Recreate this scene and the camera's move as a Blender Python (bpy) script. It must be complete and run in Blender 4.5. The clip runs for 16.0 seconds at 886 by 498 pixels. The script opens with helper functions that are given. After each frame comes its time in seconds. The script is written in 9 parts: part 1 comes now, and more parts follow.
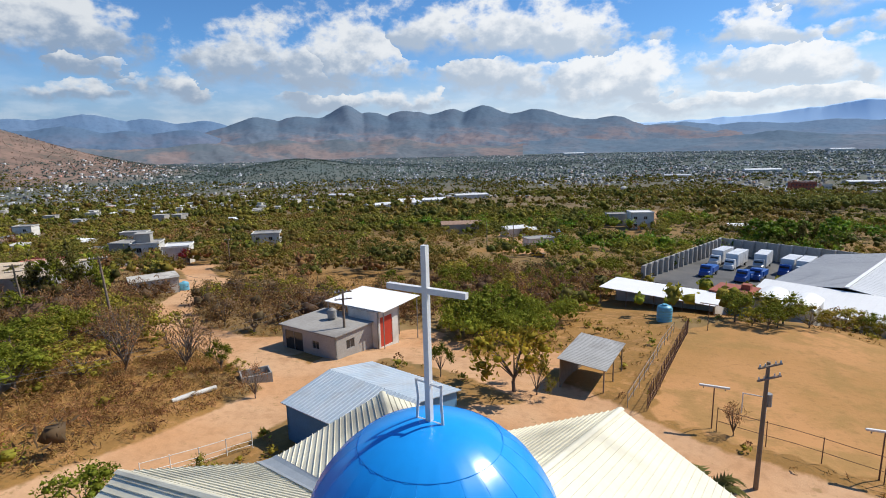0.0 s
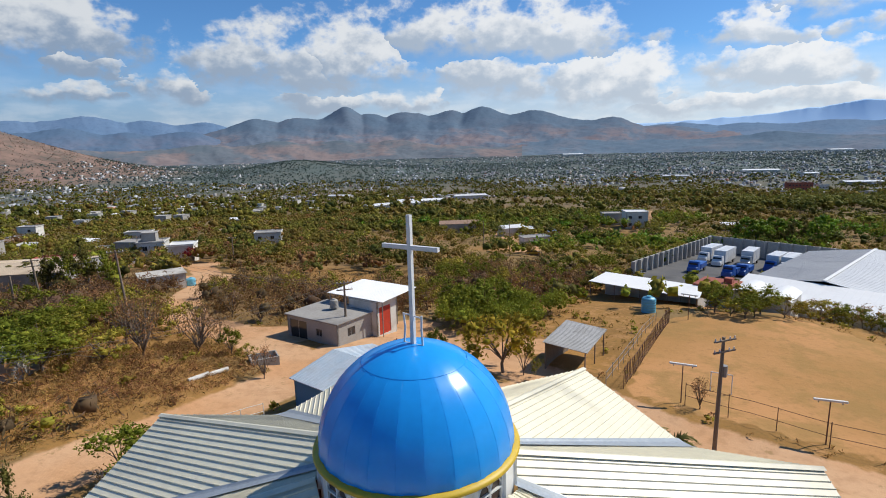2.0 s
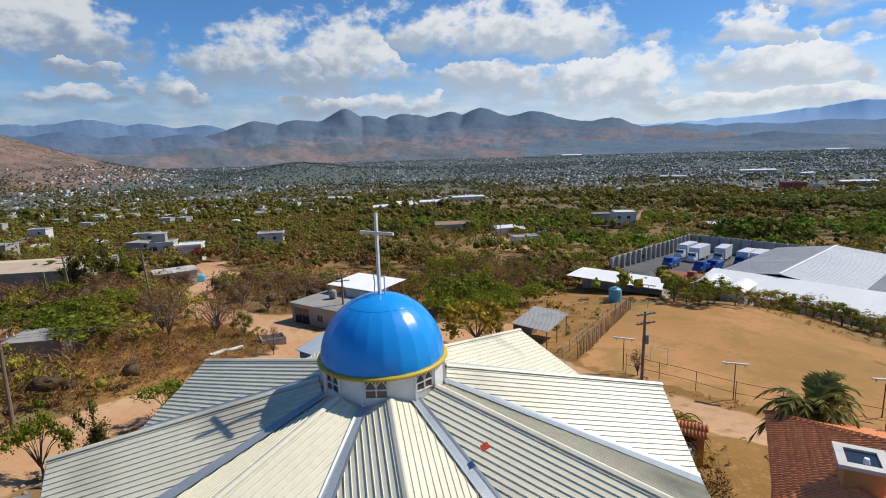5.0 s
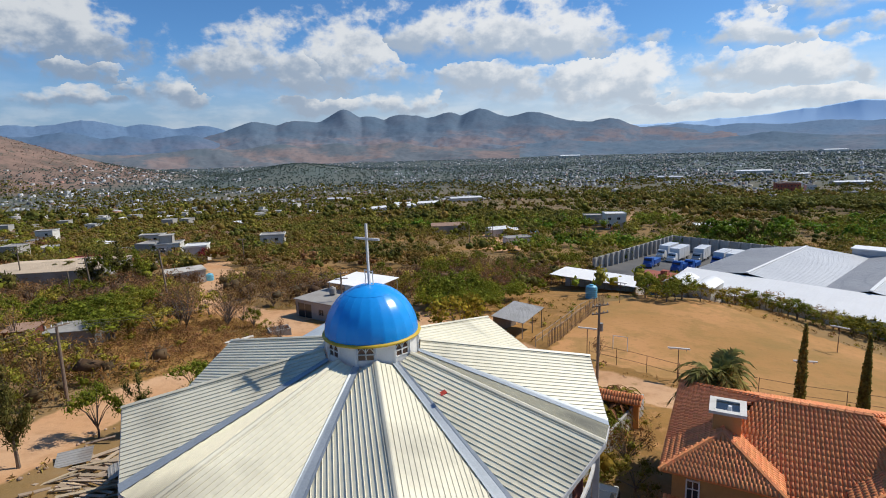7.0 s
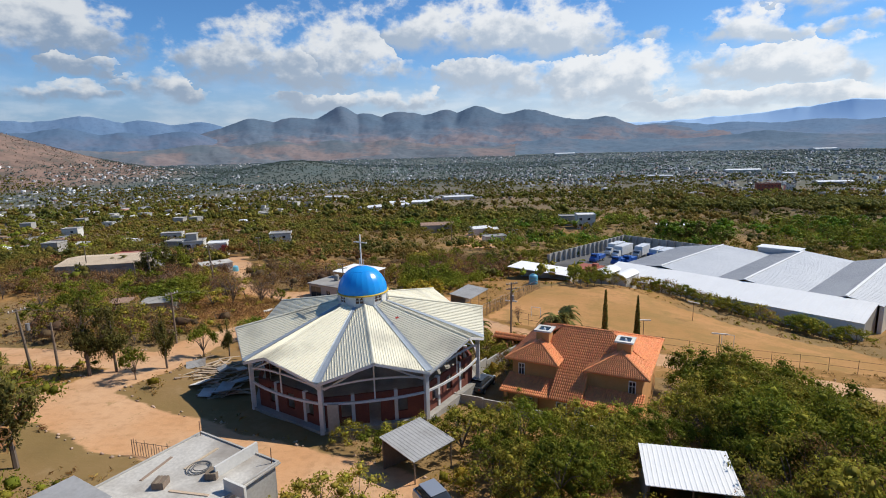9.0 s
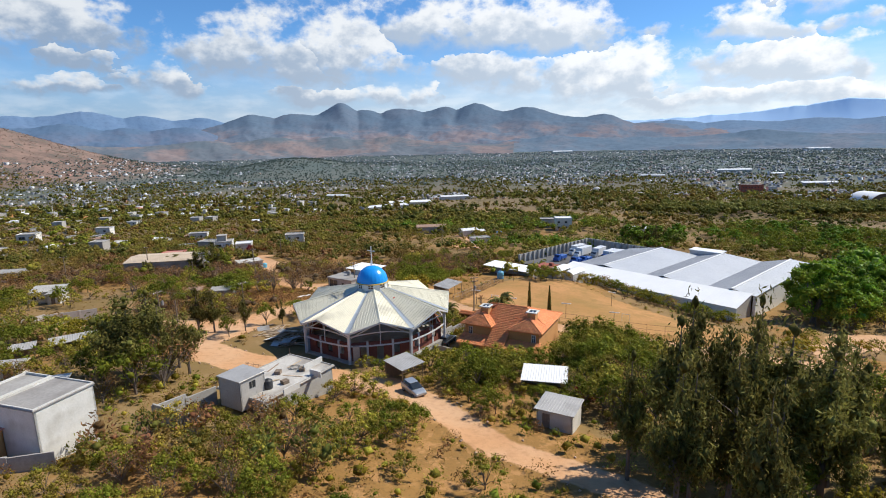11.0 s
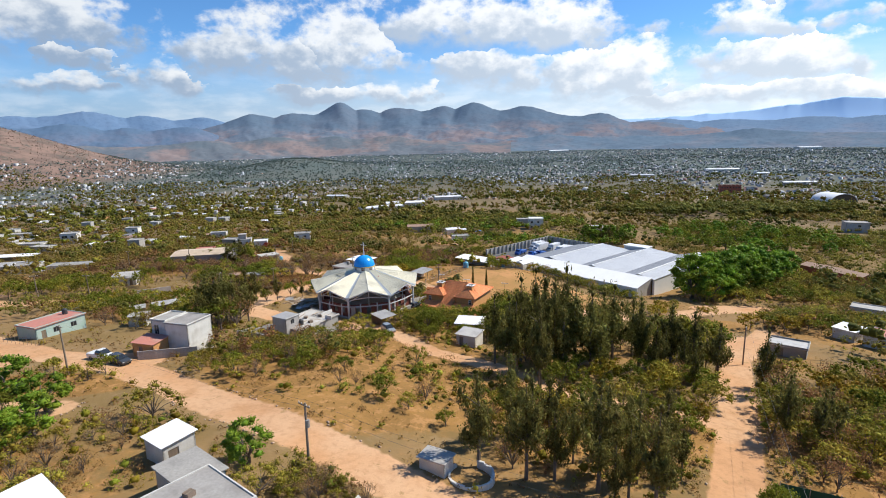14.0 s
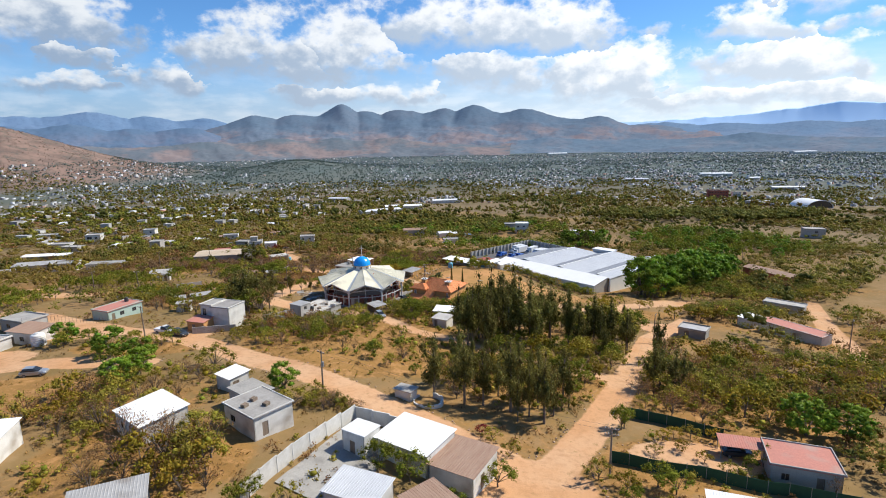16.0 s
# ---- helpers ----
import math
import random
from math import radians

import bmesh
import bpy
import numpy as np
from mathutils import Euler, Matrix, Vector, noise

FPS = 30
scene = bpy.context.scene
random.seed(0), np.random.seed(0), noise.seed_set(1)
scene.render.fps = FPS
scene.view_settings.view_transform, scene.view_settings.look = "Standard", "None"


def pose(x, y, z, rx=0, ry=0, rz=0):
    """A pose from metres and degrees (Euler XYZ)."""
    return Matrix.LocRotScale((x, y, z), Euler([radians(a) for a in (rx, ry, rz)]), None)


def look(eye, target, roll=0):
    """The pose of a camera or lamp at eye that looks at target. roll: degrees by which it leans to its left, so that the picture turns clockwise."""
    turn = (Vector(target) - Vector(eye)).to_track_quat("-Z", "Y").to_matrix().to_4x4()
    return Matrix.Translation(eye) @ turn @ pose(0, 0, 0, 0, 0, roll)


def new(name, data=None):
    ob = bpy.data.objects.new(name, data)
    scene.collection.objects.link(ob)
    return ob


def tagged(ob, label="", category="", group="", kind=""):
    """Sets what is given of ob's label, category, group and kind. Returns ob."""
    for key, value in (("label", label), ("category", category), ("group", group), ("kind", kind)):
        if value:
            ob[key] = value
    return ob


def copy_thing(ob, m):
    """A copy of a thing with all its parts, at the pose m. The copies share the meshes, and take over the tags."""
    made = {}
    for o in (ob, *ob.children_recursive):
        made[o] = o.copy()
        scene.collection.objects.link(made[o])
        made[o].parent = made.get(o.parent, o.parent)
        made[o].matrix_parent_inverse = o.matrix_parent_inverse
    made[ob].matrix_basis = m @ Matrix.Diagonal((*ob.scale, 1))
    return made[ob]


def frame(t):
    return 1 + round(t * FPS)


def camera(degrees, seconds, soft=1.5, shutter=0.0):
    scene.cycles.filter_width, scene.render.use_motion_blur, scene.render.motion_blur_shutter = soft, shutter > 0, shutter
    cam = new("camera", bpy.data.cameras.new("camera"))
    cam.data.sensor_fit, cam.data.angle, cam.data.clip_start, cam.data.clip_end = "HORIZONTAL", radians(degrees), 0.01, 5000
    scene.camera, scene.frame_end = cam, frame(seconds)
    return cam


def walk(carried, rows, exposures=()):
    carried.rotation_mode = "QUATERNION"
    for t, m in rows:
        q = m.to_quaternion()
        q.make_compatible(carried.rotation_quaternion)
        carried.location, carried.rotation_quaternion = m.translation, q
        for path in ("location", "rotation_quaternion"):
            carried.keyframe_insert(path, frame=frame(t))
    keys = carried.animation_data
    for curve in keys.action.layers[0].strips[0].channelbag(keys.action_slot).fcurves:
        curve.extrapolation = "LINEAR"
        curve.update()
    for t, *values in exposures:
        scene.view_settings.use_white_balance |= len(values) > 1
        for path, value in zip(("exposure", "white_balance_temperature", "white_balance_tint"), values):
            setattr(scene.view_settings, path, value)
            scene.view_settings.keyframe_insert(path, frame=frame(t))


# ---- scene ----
cam = camera(78.5, 16.0, soft=1.0)

PATH = [
    (0, (0.42, -9.507, 17.619), (0.402, -7.543, 17.244), -1.4),
    (0.5, (0.534, -10.38, 17.591), (0.518, -8.415, 17.217), -1.3),
    (1, (0.661, -11.328, 17.558), (0.645, -9.363, 17.185), -1.4),
    (1.5, (0.828, -12.439, 17.559), (0.813, -10.474, 17.187), -1.4),
    (2, (0.948, -13.491, 17.534), (0.932, -11.526, 17.163), -1.5),
    (2.5, (1.144, -14.671, 17.504), (1.129, -12.705, 17.135), -1.6),
    (3, (1.425, -16.008, 17.558), (1.408, -14.043, 17.19), -1.6),
    (3.5, (1.692, -17.452, 17.67), (1.676, -15.486, 17.302), -1.7),
    (4, (2.057, -18.929, 17.87), (2.04, -16.963, 17.503), -1.7),
    (6.5, (4.033, -27.268, 19.381), (4.019, -25.302, 19.015), -1.9),
    (7, (4.357, -29.291, 19.791), (4.344, -27.325, 19.426), -1.8),
    (7.5, (4.943, -32.506, 20.549), (4.933, -30.54, 20.182), -1.8),
    (8, (6.197, -40.218, 22.032), (6.189, -38.252, 21.668), -1.7),
    (8.5, (7.459, -48.465, 23.721), (7.455, -46.499, 23.358), -1.8),
    (9, (8.816, -56.563, 24.963), (8.814, -54.599, 24.585), -1.6),
    (11.5, (13.108, -96.875, 35.502), (13.109, -94.914, 35.109), -1.3),
    (12, (14.338, -103.1, 37.799), (14.34, -101.139, 37.407), -1.3),
    (12.5, (15.543, -109.7, 39.435), (15.546, -107.739, 39.041), -1.3),
    (13, (16.801, -117.158, 39.648), (16.804, -115.198, 39.252), -1.3),
    (13.5, (18.38, -125.009, 39.934), (18.383, -123.049, 39.537), -1.4),
    (14, (19.791, -133.128, 40.709), (19.793, -131.168, 40.309), -1.4),
    (14.5, (21.154, -141.632, 42.016), (21.156, -139.673, 41.615), -1.5),
    (15, (22.744, -149.996, 43.86), (22.743, -148.036, 43.461), -1.3),
    (15.5, (23.9, -157.124, 45.856), (23.899, -155.164, 45.459), -1.2),
    (16, (25.035, -162.844, 47.218), (25.035, -160.884, 46.822), -1.1),
]
walk(cam, [(t, look(eye, aim, roll)) for t, eye, aim, roll in PATH],
     exposures=[(0, 0.03), (1.5, -0.04), (3.5, -0.16), (7, -0.14), (8, -0.14), (9, -0.05), (11.5, 0.2), (12.5, 0.24), (16, 0.25)])

# ---- terrain: a hillside that falls towards a wide valley ----
GROUND_PEGS = [
    (-22.6, 0, 1.2), (-15.7, -7.7, .2), (0, -15, .2), (12, -14, -.2), (9, -24, 1.2), (24, 25, -3.4), (46, 56, -5), (19, 70, -7.7),
    (28, 49, -4.2), (-16, 34, -2.3), (-32, 49, -3), (85, 167, -19), (93, 226, -18), (4, -51, 6), (8, -60, 6.6), (22, -57, 4.6),
    (-11, -64, 7.4), (0, -71, 8.1), (7, -82, 8.2), (35, -97, 4.6), (58, -69, 1.4), (77, -41, -2.6), (112, -41, -4), (-45, -62, 8.4),
    (-7, -108, 9.8), (88, 30, -9), (-85, 92, -6.5), (-169, 98, -12), (456, 450, -36), (-24, 516, -38), (85, 1049, -66),
    (-600, 1000, -60), (50, -400, 8), (50, 66, -8.8), (64, 49, -9.6), (79, 32, -11), (94, 40, -12.6), (60, 100, -12.6), (72, 126, -13.6), (84, 72, -12.6), (104, 84, -13)]
_pegs = np.array(GROUND_PEGS, float)
_n = len(_pegs)


def _far(a, b):
    return np.sqrt(((a[:, None, :] - b[None]) ** 2).sum(-1) + 25)


_sys = np.zeros((_n + 3, _n + 3))
_sys[:_n, :_n] = -_far(_pegs[:, :2], _pegs[:, :2]) + np.eye(_n) * 4
_sys[:_n, _n:] = np.c_[np.ones(_n), _pegs[:, :2]]
_sys[_n:, :_n] = _sys[:_n, _n:].T
_wt = np.linalg.solve(_sys, np.r_[_pegs[:, 2], 0, 0, 0])


def smooth(a, b, x):
    u = np.clip((x - a) / (b - a), 0, 1)
    return u * u * (3 - 2 * u)


def heights(xy):
    """Ground level for an array of plan points: the near hillside, the valley floor, two low hills."""
    xy = np.asarray(xy, float)
    near = np.empty(len(xy))
    for i in range(0, len(xy), 20000):
        q = xy[i:i + 20000]
        near[i:i + 20000] = -_far(q, _pegs[:, :2]) @ _wt[:_n] + _wt[_n] + q @ _wt[_n + 1:]
    x, y = xy[:, 0], xy[:, 1]
    r = np.hypot(x, y)
    floor = -66 + 22 * smooth(1400, 3000, r)
    k = smooth(550, 1250, r) * smooth(-300, 300, y + 0.3 * r)
    k = np.maximum(k, smooth(900, 1500, r))
    z = near * (1 - k) + floor * k
    z = z + 200 * np.exp(-(((x + 1560) / 445) ** 2 + ((y - 1560) / 445) ** 2))
    z = z + 44 * np.exp(-(((x + 500) / 170) ** 2 + ((y - 1800) / 260) ** 2)) + 12 * np.exp(-(((x + 250) / 200) ** 2 + ((y - 1850) / 260) ** 2))
    return z


def gz(x, y):
    return float(heights([(x, y)])[0])


# ---- sky, sun ----
SUN_AZ, SUN_EL = 70.2, 47.5
world = bpy.data.worlds.new("sky")
scene.world = world
world.use_nodes = True
wt = world.node_tree
wt.nodes.clear()


def wn(kind, **kw):
    n = wt.nodes.new(kind)
    for k, v in kw.items():
        if k == "operation":
            n.operation = v
        elif k == "i":
            for j, val in enumerate(v):
                if isinstance(val, bpy.types.NodeSocket):
                    wt.links.new(val, n.inputs[j])
                elif val is not None:
                    n.inputs[j].default_value = val
    return n


def wm(op, *ins):
    return wn("ShaderNodeMath", operation=op, i=ins).outputs[0]


sky = wt.nodes.new("ShaderNodeTexSky")
sky.sky_type = "NISHITA"
sky.sun_disc = False
sky.sun_elevation, sky.sun_rotation = radians(SUN_EL), radians(SUN_AZ)
sky.altitude, sky.air_density, sky.dust_density, sky.ozone_density = 1600, 1.0, 0.6, 2.2
coord = wt.nodes.new("ShaderNodeTexCoord")
sep = wn("ShaderNodeSeparateXYZ", i=[coord.outputs["Generated"]])
az = wm("MULTIPLY", wm("ARCTAN2", sep.outputs[0], sep.outputs[1]), 57.2958)
el = wm("MULTIPLY", wm("ARCSINE", sep.outputs[2]), 57.2958)


def cloud_noise(el_s, scale, detail, seed):
    vec = wn("ShaderNodeCombineXYZ", i=[wm("MULTIPLY", az, 0.1), wm("MULTIPLY", el_s, 0.14), seed])
    n = wt.nodes.new("ShaderNodeTexNoise")
    n.inputs["Scale"].default_value, n.inputs["Detail"].default_value = scale, detail
    n.inputs["Roughness"].default_value = 0.55
    wt.links.new(vec.outputs[0], n.inputs["Vector"])
    return n.outputs["Fac"]


def smoothed(value, a, b, to=1.0):
    r = wt.nodes.new("ShaderNodeMapRange")
    r.interpolation_type = "SMOOTHSTEP"
    r.inputs["From Min"].default_value, r.inputs["From Max"].default_value, r.inputs["To Max"].default_value = a, b, to
    wt.links.new(value, r.inputs["Value"])
    return r.outputs[0]


def blend(f, a, b):
    x = wt.nodes.new("ShaderNodeMix")
    x.data_type = "RGBA"
    for sock, v in (("Factor", f), ("A", a), ("B", b)):
        if isinstance(v, bpy.types.NodeSocket):
            wt.links.new(v, x.inputs[sock])
        else:
            x.inputs[sock].default_value = v if sock == "Factor" else (*v, 1)
    return x.outputs["Result"]


# cumulus heaps with level feet: azimuth, elevation of the foot, half width, height, in degrees
HEAPS = [(-37, 8.8, 9.5, 6.5), (-33.5, 7.0, 4.2, 2.2), (-35.5, 4.9, 5.5, 1.9), (-26.3, 5.4, 4.2, 2.8), (-14.5, 6.9, 12.5, 4.6), (-10.5, 7.3, 7.5, 5.6), (-9, 4.3, 9, 2.3), (6, 9.4, 13, 5.0), (6.4, 5.8, 8, 4.0),
         (16.4, 4.2, 8.5, 4.8), (29.6, 5.0, 9.5, 3.4), (28.8, 8.1, 4.2, 3.2), (36.2, 8.4, 3.2, 1.9), (36, 10.4, 7, 2.6), (30, 2.6, 16, 2.6), (-48, 6, 8, 6), (52, 7, 10, 6), (-62, 10, 9, 8)]
shape_n = cloud_noise(el, 3.2, 9, 3.1)
puff_n = wm("MULTIPLY", wm("ABSOLUTE", wm("SUBTRACT", cloud_noise(el, 6.5, 5, 5.3), 0.5)), 2.0)
broad_n = cloud_noise(el, 1.5, 3, 8.4)
ragged = wm("SUBTRACT", wm("ADD", wm("MULTIPLY", wm("SUBTRACT", shape_n, 0.5), 3.0), wm("ADD", wm("MULTIPLY", wm("SUBTRACT", broad_n, 0.5), 2.2), 0.25)), wm("MULTIPLY", puff_n, 0.8))
warp_a = wm("ADD", az, wm("MULTIPLY", wm("SUBTRACT", cloud_noise(el, 2.0, 6, 12.9), 0.5), 11.0))
warp_e = wm("ADD", el, wm("MULTIPLY", wm("SUBTRACT", cloud_noise(el, 2.0, 6, 16.2), 0.5), 4.5))
fill, lift = None, None
for a, e, ra, re in HEAPS:
    u = wm("DIVIDE", wm("SUBTRACT", warp_a, a), ra)
    v = wm("DIVIDE", wm("SUBTRACT", warp_e, e), re)
    down = wm("MULTIPLY", wm("MINIMUM", v, 0.0), 2.3)
    up = wm("MAXIMUM", v, 0.0)
    f = wm("SUBTRACT", 1.0, wm("ADD", wm("MULTIPLY", u, u), wm("ADD", wm("MULTIPLY", up, up), wm("MULTIPLY", down, down))))
    f = wm("MAXIMUM", f, -1.2)
    v = wm("ADD", v, wm("MULTIPLY", u, 0.18))
    if fill is None:
        fill, lift = f, v
    else:
        more = wm("GREATER_THAN", f, fill)
        lift = wm("ADD", wm("MULTIPLY", v, more), wm("MULTIPLY", lift, wm("SUBTRACT", 1.0, more)))
        fill = wm("MAXIMUM", fill, f)
# the rest of the sky: broken cloud of the same kind
big = cloud_noise(el, 0.8, 4, 9.7)
outside = wm("GREATER_THAN", wm("MAXIMUM", wm("ABSOLUTE", az), wm("MULTIPLY", el, 3.2)), 62.0)
free = wm("SUBTRACT", wm("MULTIPLY", big, 4.4), 3.5)
fill = wm("ADD", wm("MULTIPLY", free, outside), wm("MULTIPLY", fill, wm("SUBTRACT", 1.0, outside)))
lift = wm("ADD", wm("MULTIPLY", 0.5, outside), wm("MULTIPLY", lift, wm("SUBTRACT", 1.0, outside)))
dens = wm("ADD", fill, ragged)
dens = wm("MULTIPLY", dens, smoothed(lift, -0.5, 0.35))
edge = smoothed(dens, -0.12, 0.72)
lit = smoothed(wm("ADD", lift, wm("ADD", wm("MULTIPLY", ragged, -0.22), wm("MULTIPLY", wm("SUBTRACT", cloud_noise(el, 4.5, 6, 1.7), 0.5), 1.5))), -0.05, 0.62)
sunward = smoothed(az, -42.0, 34.0)
body = blend(lit, blend(sunward, (3.1, 4.1, 5.6), (6.4, 7.3, 8.4)), blend(sunward, (8.1, 8.5, 8.9), (10.5, 10.7, 10.9)))
deep = wt.nodes.new("ShaderNodeMix")
deep.data_type, deep.blend_type = "RGBA", "MULTIPLY"
deep.inputs["Factor"].default_value = 1.0
deep.inputs["B"].default_value = (0.70, 1.12, 1.48, 1)
wt.links.new(sky.outputs[0], deep.inputs["A"])
veil = smoothed(el, 9.5, 2.0, 0.88)
veil_dim = blend(sunward, (3.3, 4.7, 6.5), (7.8, 8.8, 9.9))
veil_lit = blend(sunward, (5.5, 6.4, 7.6), (9.9, 10.3, 10.7))
veil_col = blend(smoothed(cloud_noise(wm("MULTIPLY", el, 2.2), 2.2, 7, 7.7), 0.4, 0.66), veil_dim, veil_lit)
clear_sky = blend(veil, deep.outputs["Result"], veil_col)
mixed = blend(wm("MULTIPLY", edge, 0.96), clear_sky, body)
bg = wt.nodes.new("ShaderNodeBackground")
bg.inputs["Strength"].default_value = 0.088
wt.links.new(mixed, bg.inputs["Color"])
wo = wt.nodes.new("ShaderNodeOutputWorld")
wt.links.new(bg.outputs[0], wo.inputs["Surface"])

sun = new("sun", bpy.data.lights.new("sun", "SUN"))
sun.data.energy, sun.data.angle, sun.data.color = 5.0, radians(0.55), (1.0, 0.94, 0.82)
_s = Vector((math.sin(radians(SUN_AZ)) * math.cos(radians(SUN_EL)), math.cos(radians(SUN_AZ)) * math.cos(radians(SUN_EL)), math.sin(radians(SUN_EL))))
sun.matrix_world = look(_s * 100, (0, 0, 0))

# ---- materials ----
def material(name, base, second=None, scale=1.0, rough=0.8, metal=0.0, bump=0.0, bump_scale=None, fine=0.25, contrast=1.0,
             per_object=0.0, island=0.0, spec=None, stretch=None, stain=None, stain_amount=0.0):
    """Two-scale procedural surface: broad patches between two colours, fine grain, optional stains and relief, in object metres."""
    m = bpy.data.materials.new(name)
    m.use_nodes = True
    nt = m.node_tree
    p = nt.nodes["Principled BSDF"]
    p.inputs["Roughness"].default_value, p.inputs["Metallic"].default_value = rough, metal
    if spec is not None:
        p.inputs["Specular IOR Level"].default_value = spec
    second = second or tuple(c * 0.8 for c in base)
    tc = nt.nodes.new("ShaderNodeTexCoord")
    src = tc.outputs["Object"]
    if stretch:
        mp = nt.nodes.new("ShaderNodeMapping")
        mp.inputs["Scale"].default_value = stretch
        nt.links.new(src, mp.inputs["Vector"])
        src = mp.outputs[0]

    def noise_tex(s, d):
        n = nt.nodes.new("ShaderNodeTexNoise")
        n.inputs["Scale"].default_value, n.inputs["Detail"].default_value = s, d
        nt.links.new(src, n.inputs["Vector"])
        return n.outputs["Fac"]

    def ramp(v, a, b):
        r = nt.nodes.new("ShaderNodeMapRange")
        r.inputs["From Min"].default_value, r.inputs["From Max"].default_value = a, b
        nt.links.new(v, r.inputs["Value"])
        return r.outputs[0]

    def mix(f, a, b, blend="MIX"):
        x = nt.nodes.new("ShaderNodeMix")
        x.data_type, x.blend_type = "RGBA", blend
        for sock, v in (("Factor", f), ("A", a), ("B", b)):
            if isinstance(v, bpy.types.NodeSocket):
                nt.links.new(v, x.inputs[sock])
            else:
                x.inputs[sock].default_value = v if sock == "Factor" else (*v, 1)
        return x.outputs["Result"]

    w = 0.5 - 0.22 / contrast
    col = mix(ramp(noise_tex(scale, 5), w, 1 - w), base, second)
    if fine:
        g = ramp(noise_tex(scale * 9, 3), 0.25, 0.75)
        col = mix(fine, col, mix(g, tuple(c * 0.45 for c in base), tuple(min(1, c * 1.35) for c in base)))
    if stain:
        col = mix(ramp(noise_tex(scale * 0.45, 6), 0.56 - stain_amount * 0.3, 0.72), col, stain)
    if per_object or island:
        if per_object:
            rnd = nt.nodes.new("ShaderNodeObjectInfo").outputs["Random"]
            amount = per_object
        else:
            rnd = nt.nodes.new("ShaderNodeNewGeometry").outputs["Random Per Island"]
            amount = island
        hs = nt.nodes.new("ShaderNodeHueSaturation")
        v = nt.nodes.new("ShaderNodeMapRange")
        v.inputs["To Min"].default_value, v.inputs["To Max"].default_value = 1 - amount, 1 + amount
        nt.links.new(rnd, v.inputs["Value"])
        nt.links.new(v.outputs[0], hs.inputs["Value"])
        h = nt.nodes.new("ShaderNodeMapRange")
        h.inputs["To Min"].default_value, h.inputs["To Max"].default_value = 0.5 - amount * 0.05, 0.5 + amount * 0.05
        sw = nt.nodes.new("ShaderNodeMath")
        sw.operation = "FRACT"
        mu = nt.nodes.new("ShaderNodeMath")
        mu.operation = "MULTIPLY"
        mu.inputs[1].default_value = 7.31
        nt.links.new(rnd, mu.inputs[0])
        nt.links.new(mu.outputs[0], sw.inputs[0])
        nt.links.new(sw.outputs[0], h.inputs["Value"])
        nt.links.new(h.outputs[0], hs.inputs["Hue"])
        nt.links.new(col, hs.inputs["Color"])
        col = hs.outputs[0]
    nt.links.new(col, p.inputs["Base Color"])
    if bump:
        b = nt.nodes.new("ShaderNodeBump")
        b.inputs["Strength"].default_value, b.inputs["Distance"].default_value = min(1, bump), 0.05
        nt.links.new(noise_tex(bump_scale or scale * 6, 4), b.inputs["Height"])
        nt.links.new(b.outputs[0], p.inputs["Normal"])
    return m


M = {}
M["sheet_cream"] = material("cream_steel_sheet", (0.77, 0.72, 0.56), (0.69, 0.645, 0.50), 0.35, 0.42, 0.0, fine=0.12, stain=(0.38, 0.35, 0.27), stain_amount=0.1)
M["flashing"] = material("grey_flashing", (0.38, 0.42, 0.46), (0.30, 0.34, 0.38), 1.2, 0.45, 0.2)
M["dome_blue"] = material("blue_dome_paint", (0.012, 0.32, 0.84), (0.012, 0.28, 0.78), 0.6, 0.27, fine=0.08, bump=0.05, bump_scale=3)
M["yellow"] = material("yellow_paint", (0.62, 0.42, 0.02), (0.5, 0.33, 0.02), 3, 0.5, fine=0.15)
M["white"] = material("white_paint", (0.78, 0.77, 0.74), (0.66, 0.65, 0.62), 1.5, 0.55, fine=0.1)
M["white_wall"] = material("whitewashed_plaster", (0.66, 0.64, 0.60), (0.52, 0.50, 0.45), 0.7, 0.85, fine=0.15, bump=0.2, per_object=0.12, stain=(0.36, 0.32, 0.27), stain_amount=0.15)
M["white_steel"] = material("white_painted_steel", (0.62, 0.62, 0.63), (0.5, 0.5, 0.5), 2, 0.5, fine=0.12)
M["cross"] = material("white_cross_paint", (0.72, 0.72, 0.72), (0.6, 0.6, 0.6), 2, 0.4, fine=0.1)
M["brick"] = material("red_brick", (0.19, 0.055, 0.036), (0.13, 0.04, 0.03), 1.2, 0.85, fine=0.4, bump=0.4)
M["brick_red"] = material("rust_red_wall", (0.34, 0.09, 0.05), (0.26, 0.07, 0.05), 0.7, 0.8, fine=0.2)
M["dark"] = material("dark_interior", (0.04, 0.037, 0.035), (0.03, 0.03, 0.03), 1, 0.9)
M["concrete"] = material("bare_concrete", (0.36, 0.34, 0.31), (0.26, 0.25, 0.23), 0.5, 0.9, fine=0.25, bump=0.3, stain=(0.18, 0.165, 0.15), stain_amount=0.2)
M["block"] = material("grey_block_wall", (0.42, 0.40, 0.37), (0.33, 0.31, 0.28), 0.6, 0.9, fine=0.25, bump=0.3, per_object=0.1)
M["slab"] = material("weathered_roof_slab", (0.40, 0.38, 0.35), (0.28, 0.26, 0.24), 0.4, 0.9, fine=0.25, bump=0.2, per_object=0.14, stain=(0.2, 0.18, 0.16), stain_amount=0.22)
M["tan_sheet"] = material("weathered_tan_roof_sheet", (0.50, 0.40, 0.29), (0.42, 0.33, 0.24), 0.35, 0.8, fine=0.2, bump=0.15, stain=(0.3, 0.22, 0.15), stain_amount=0.2)
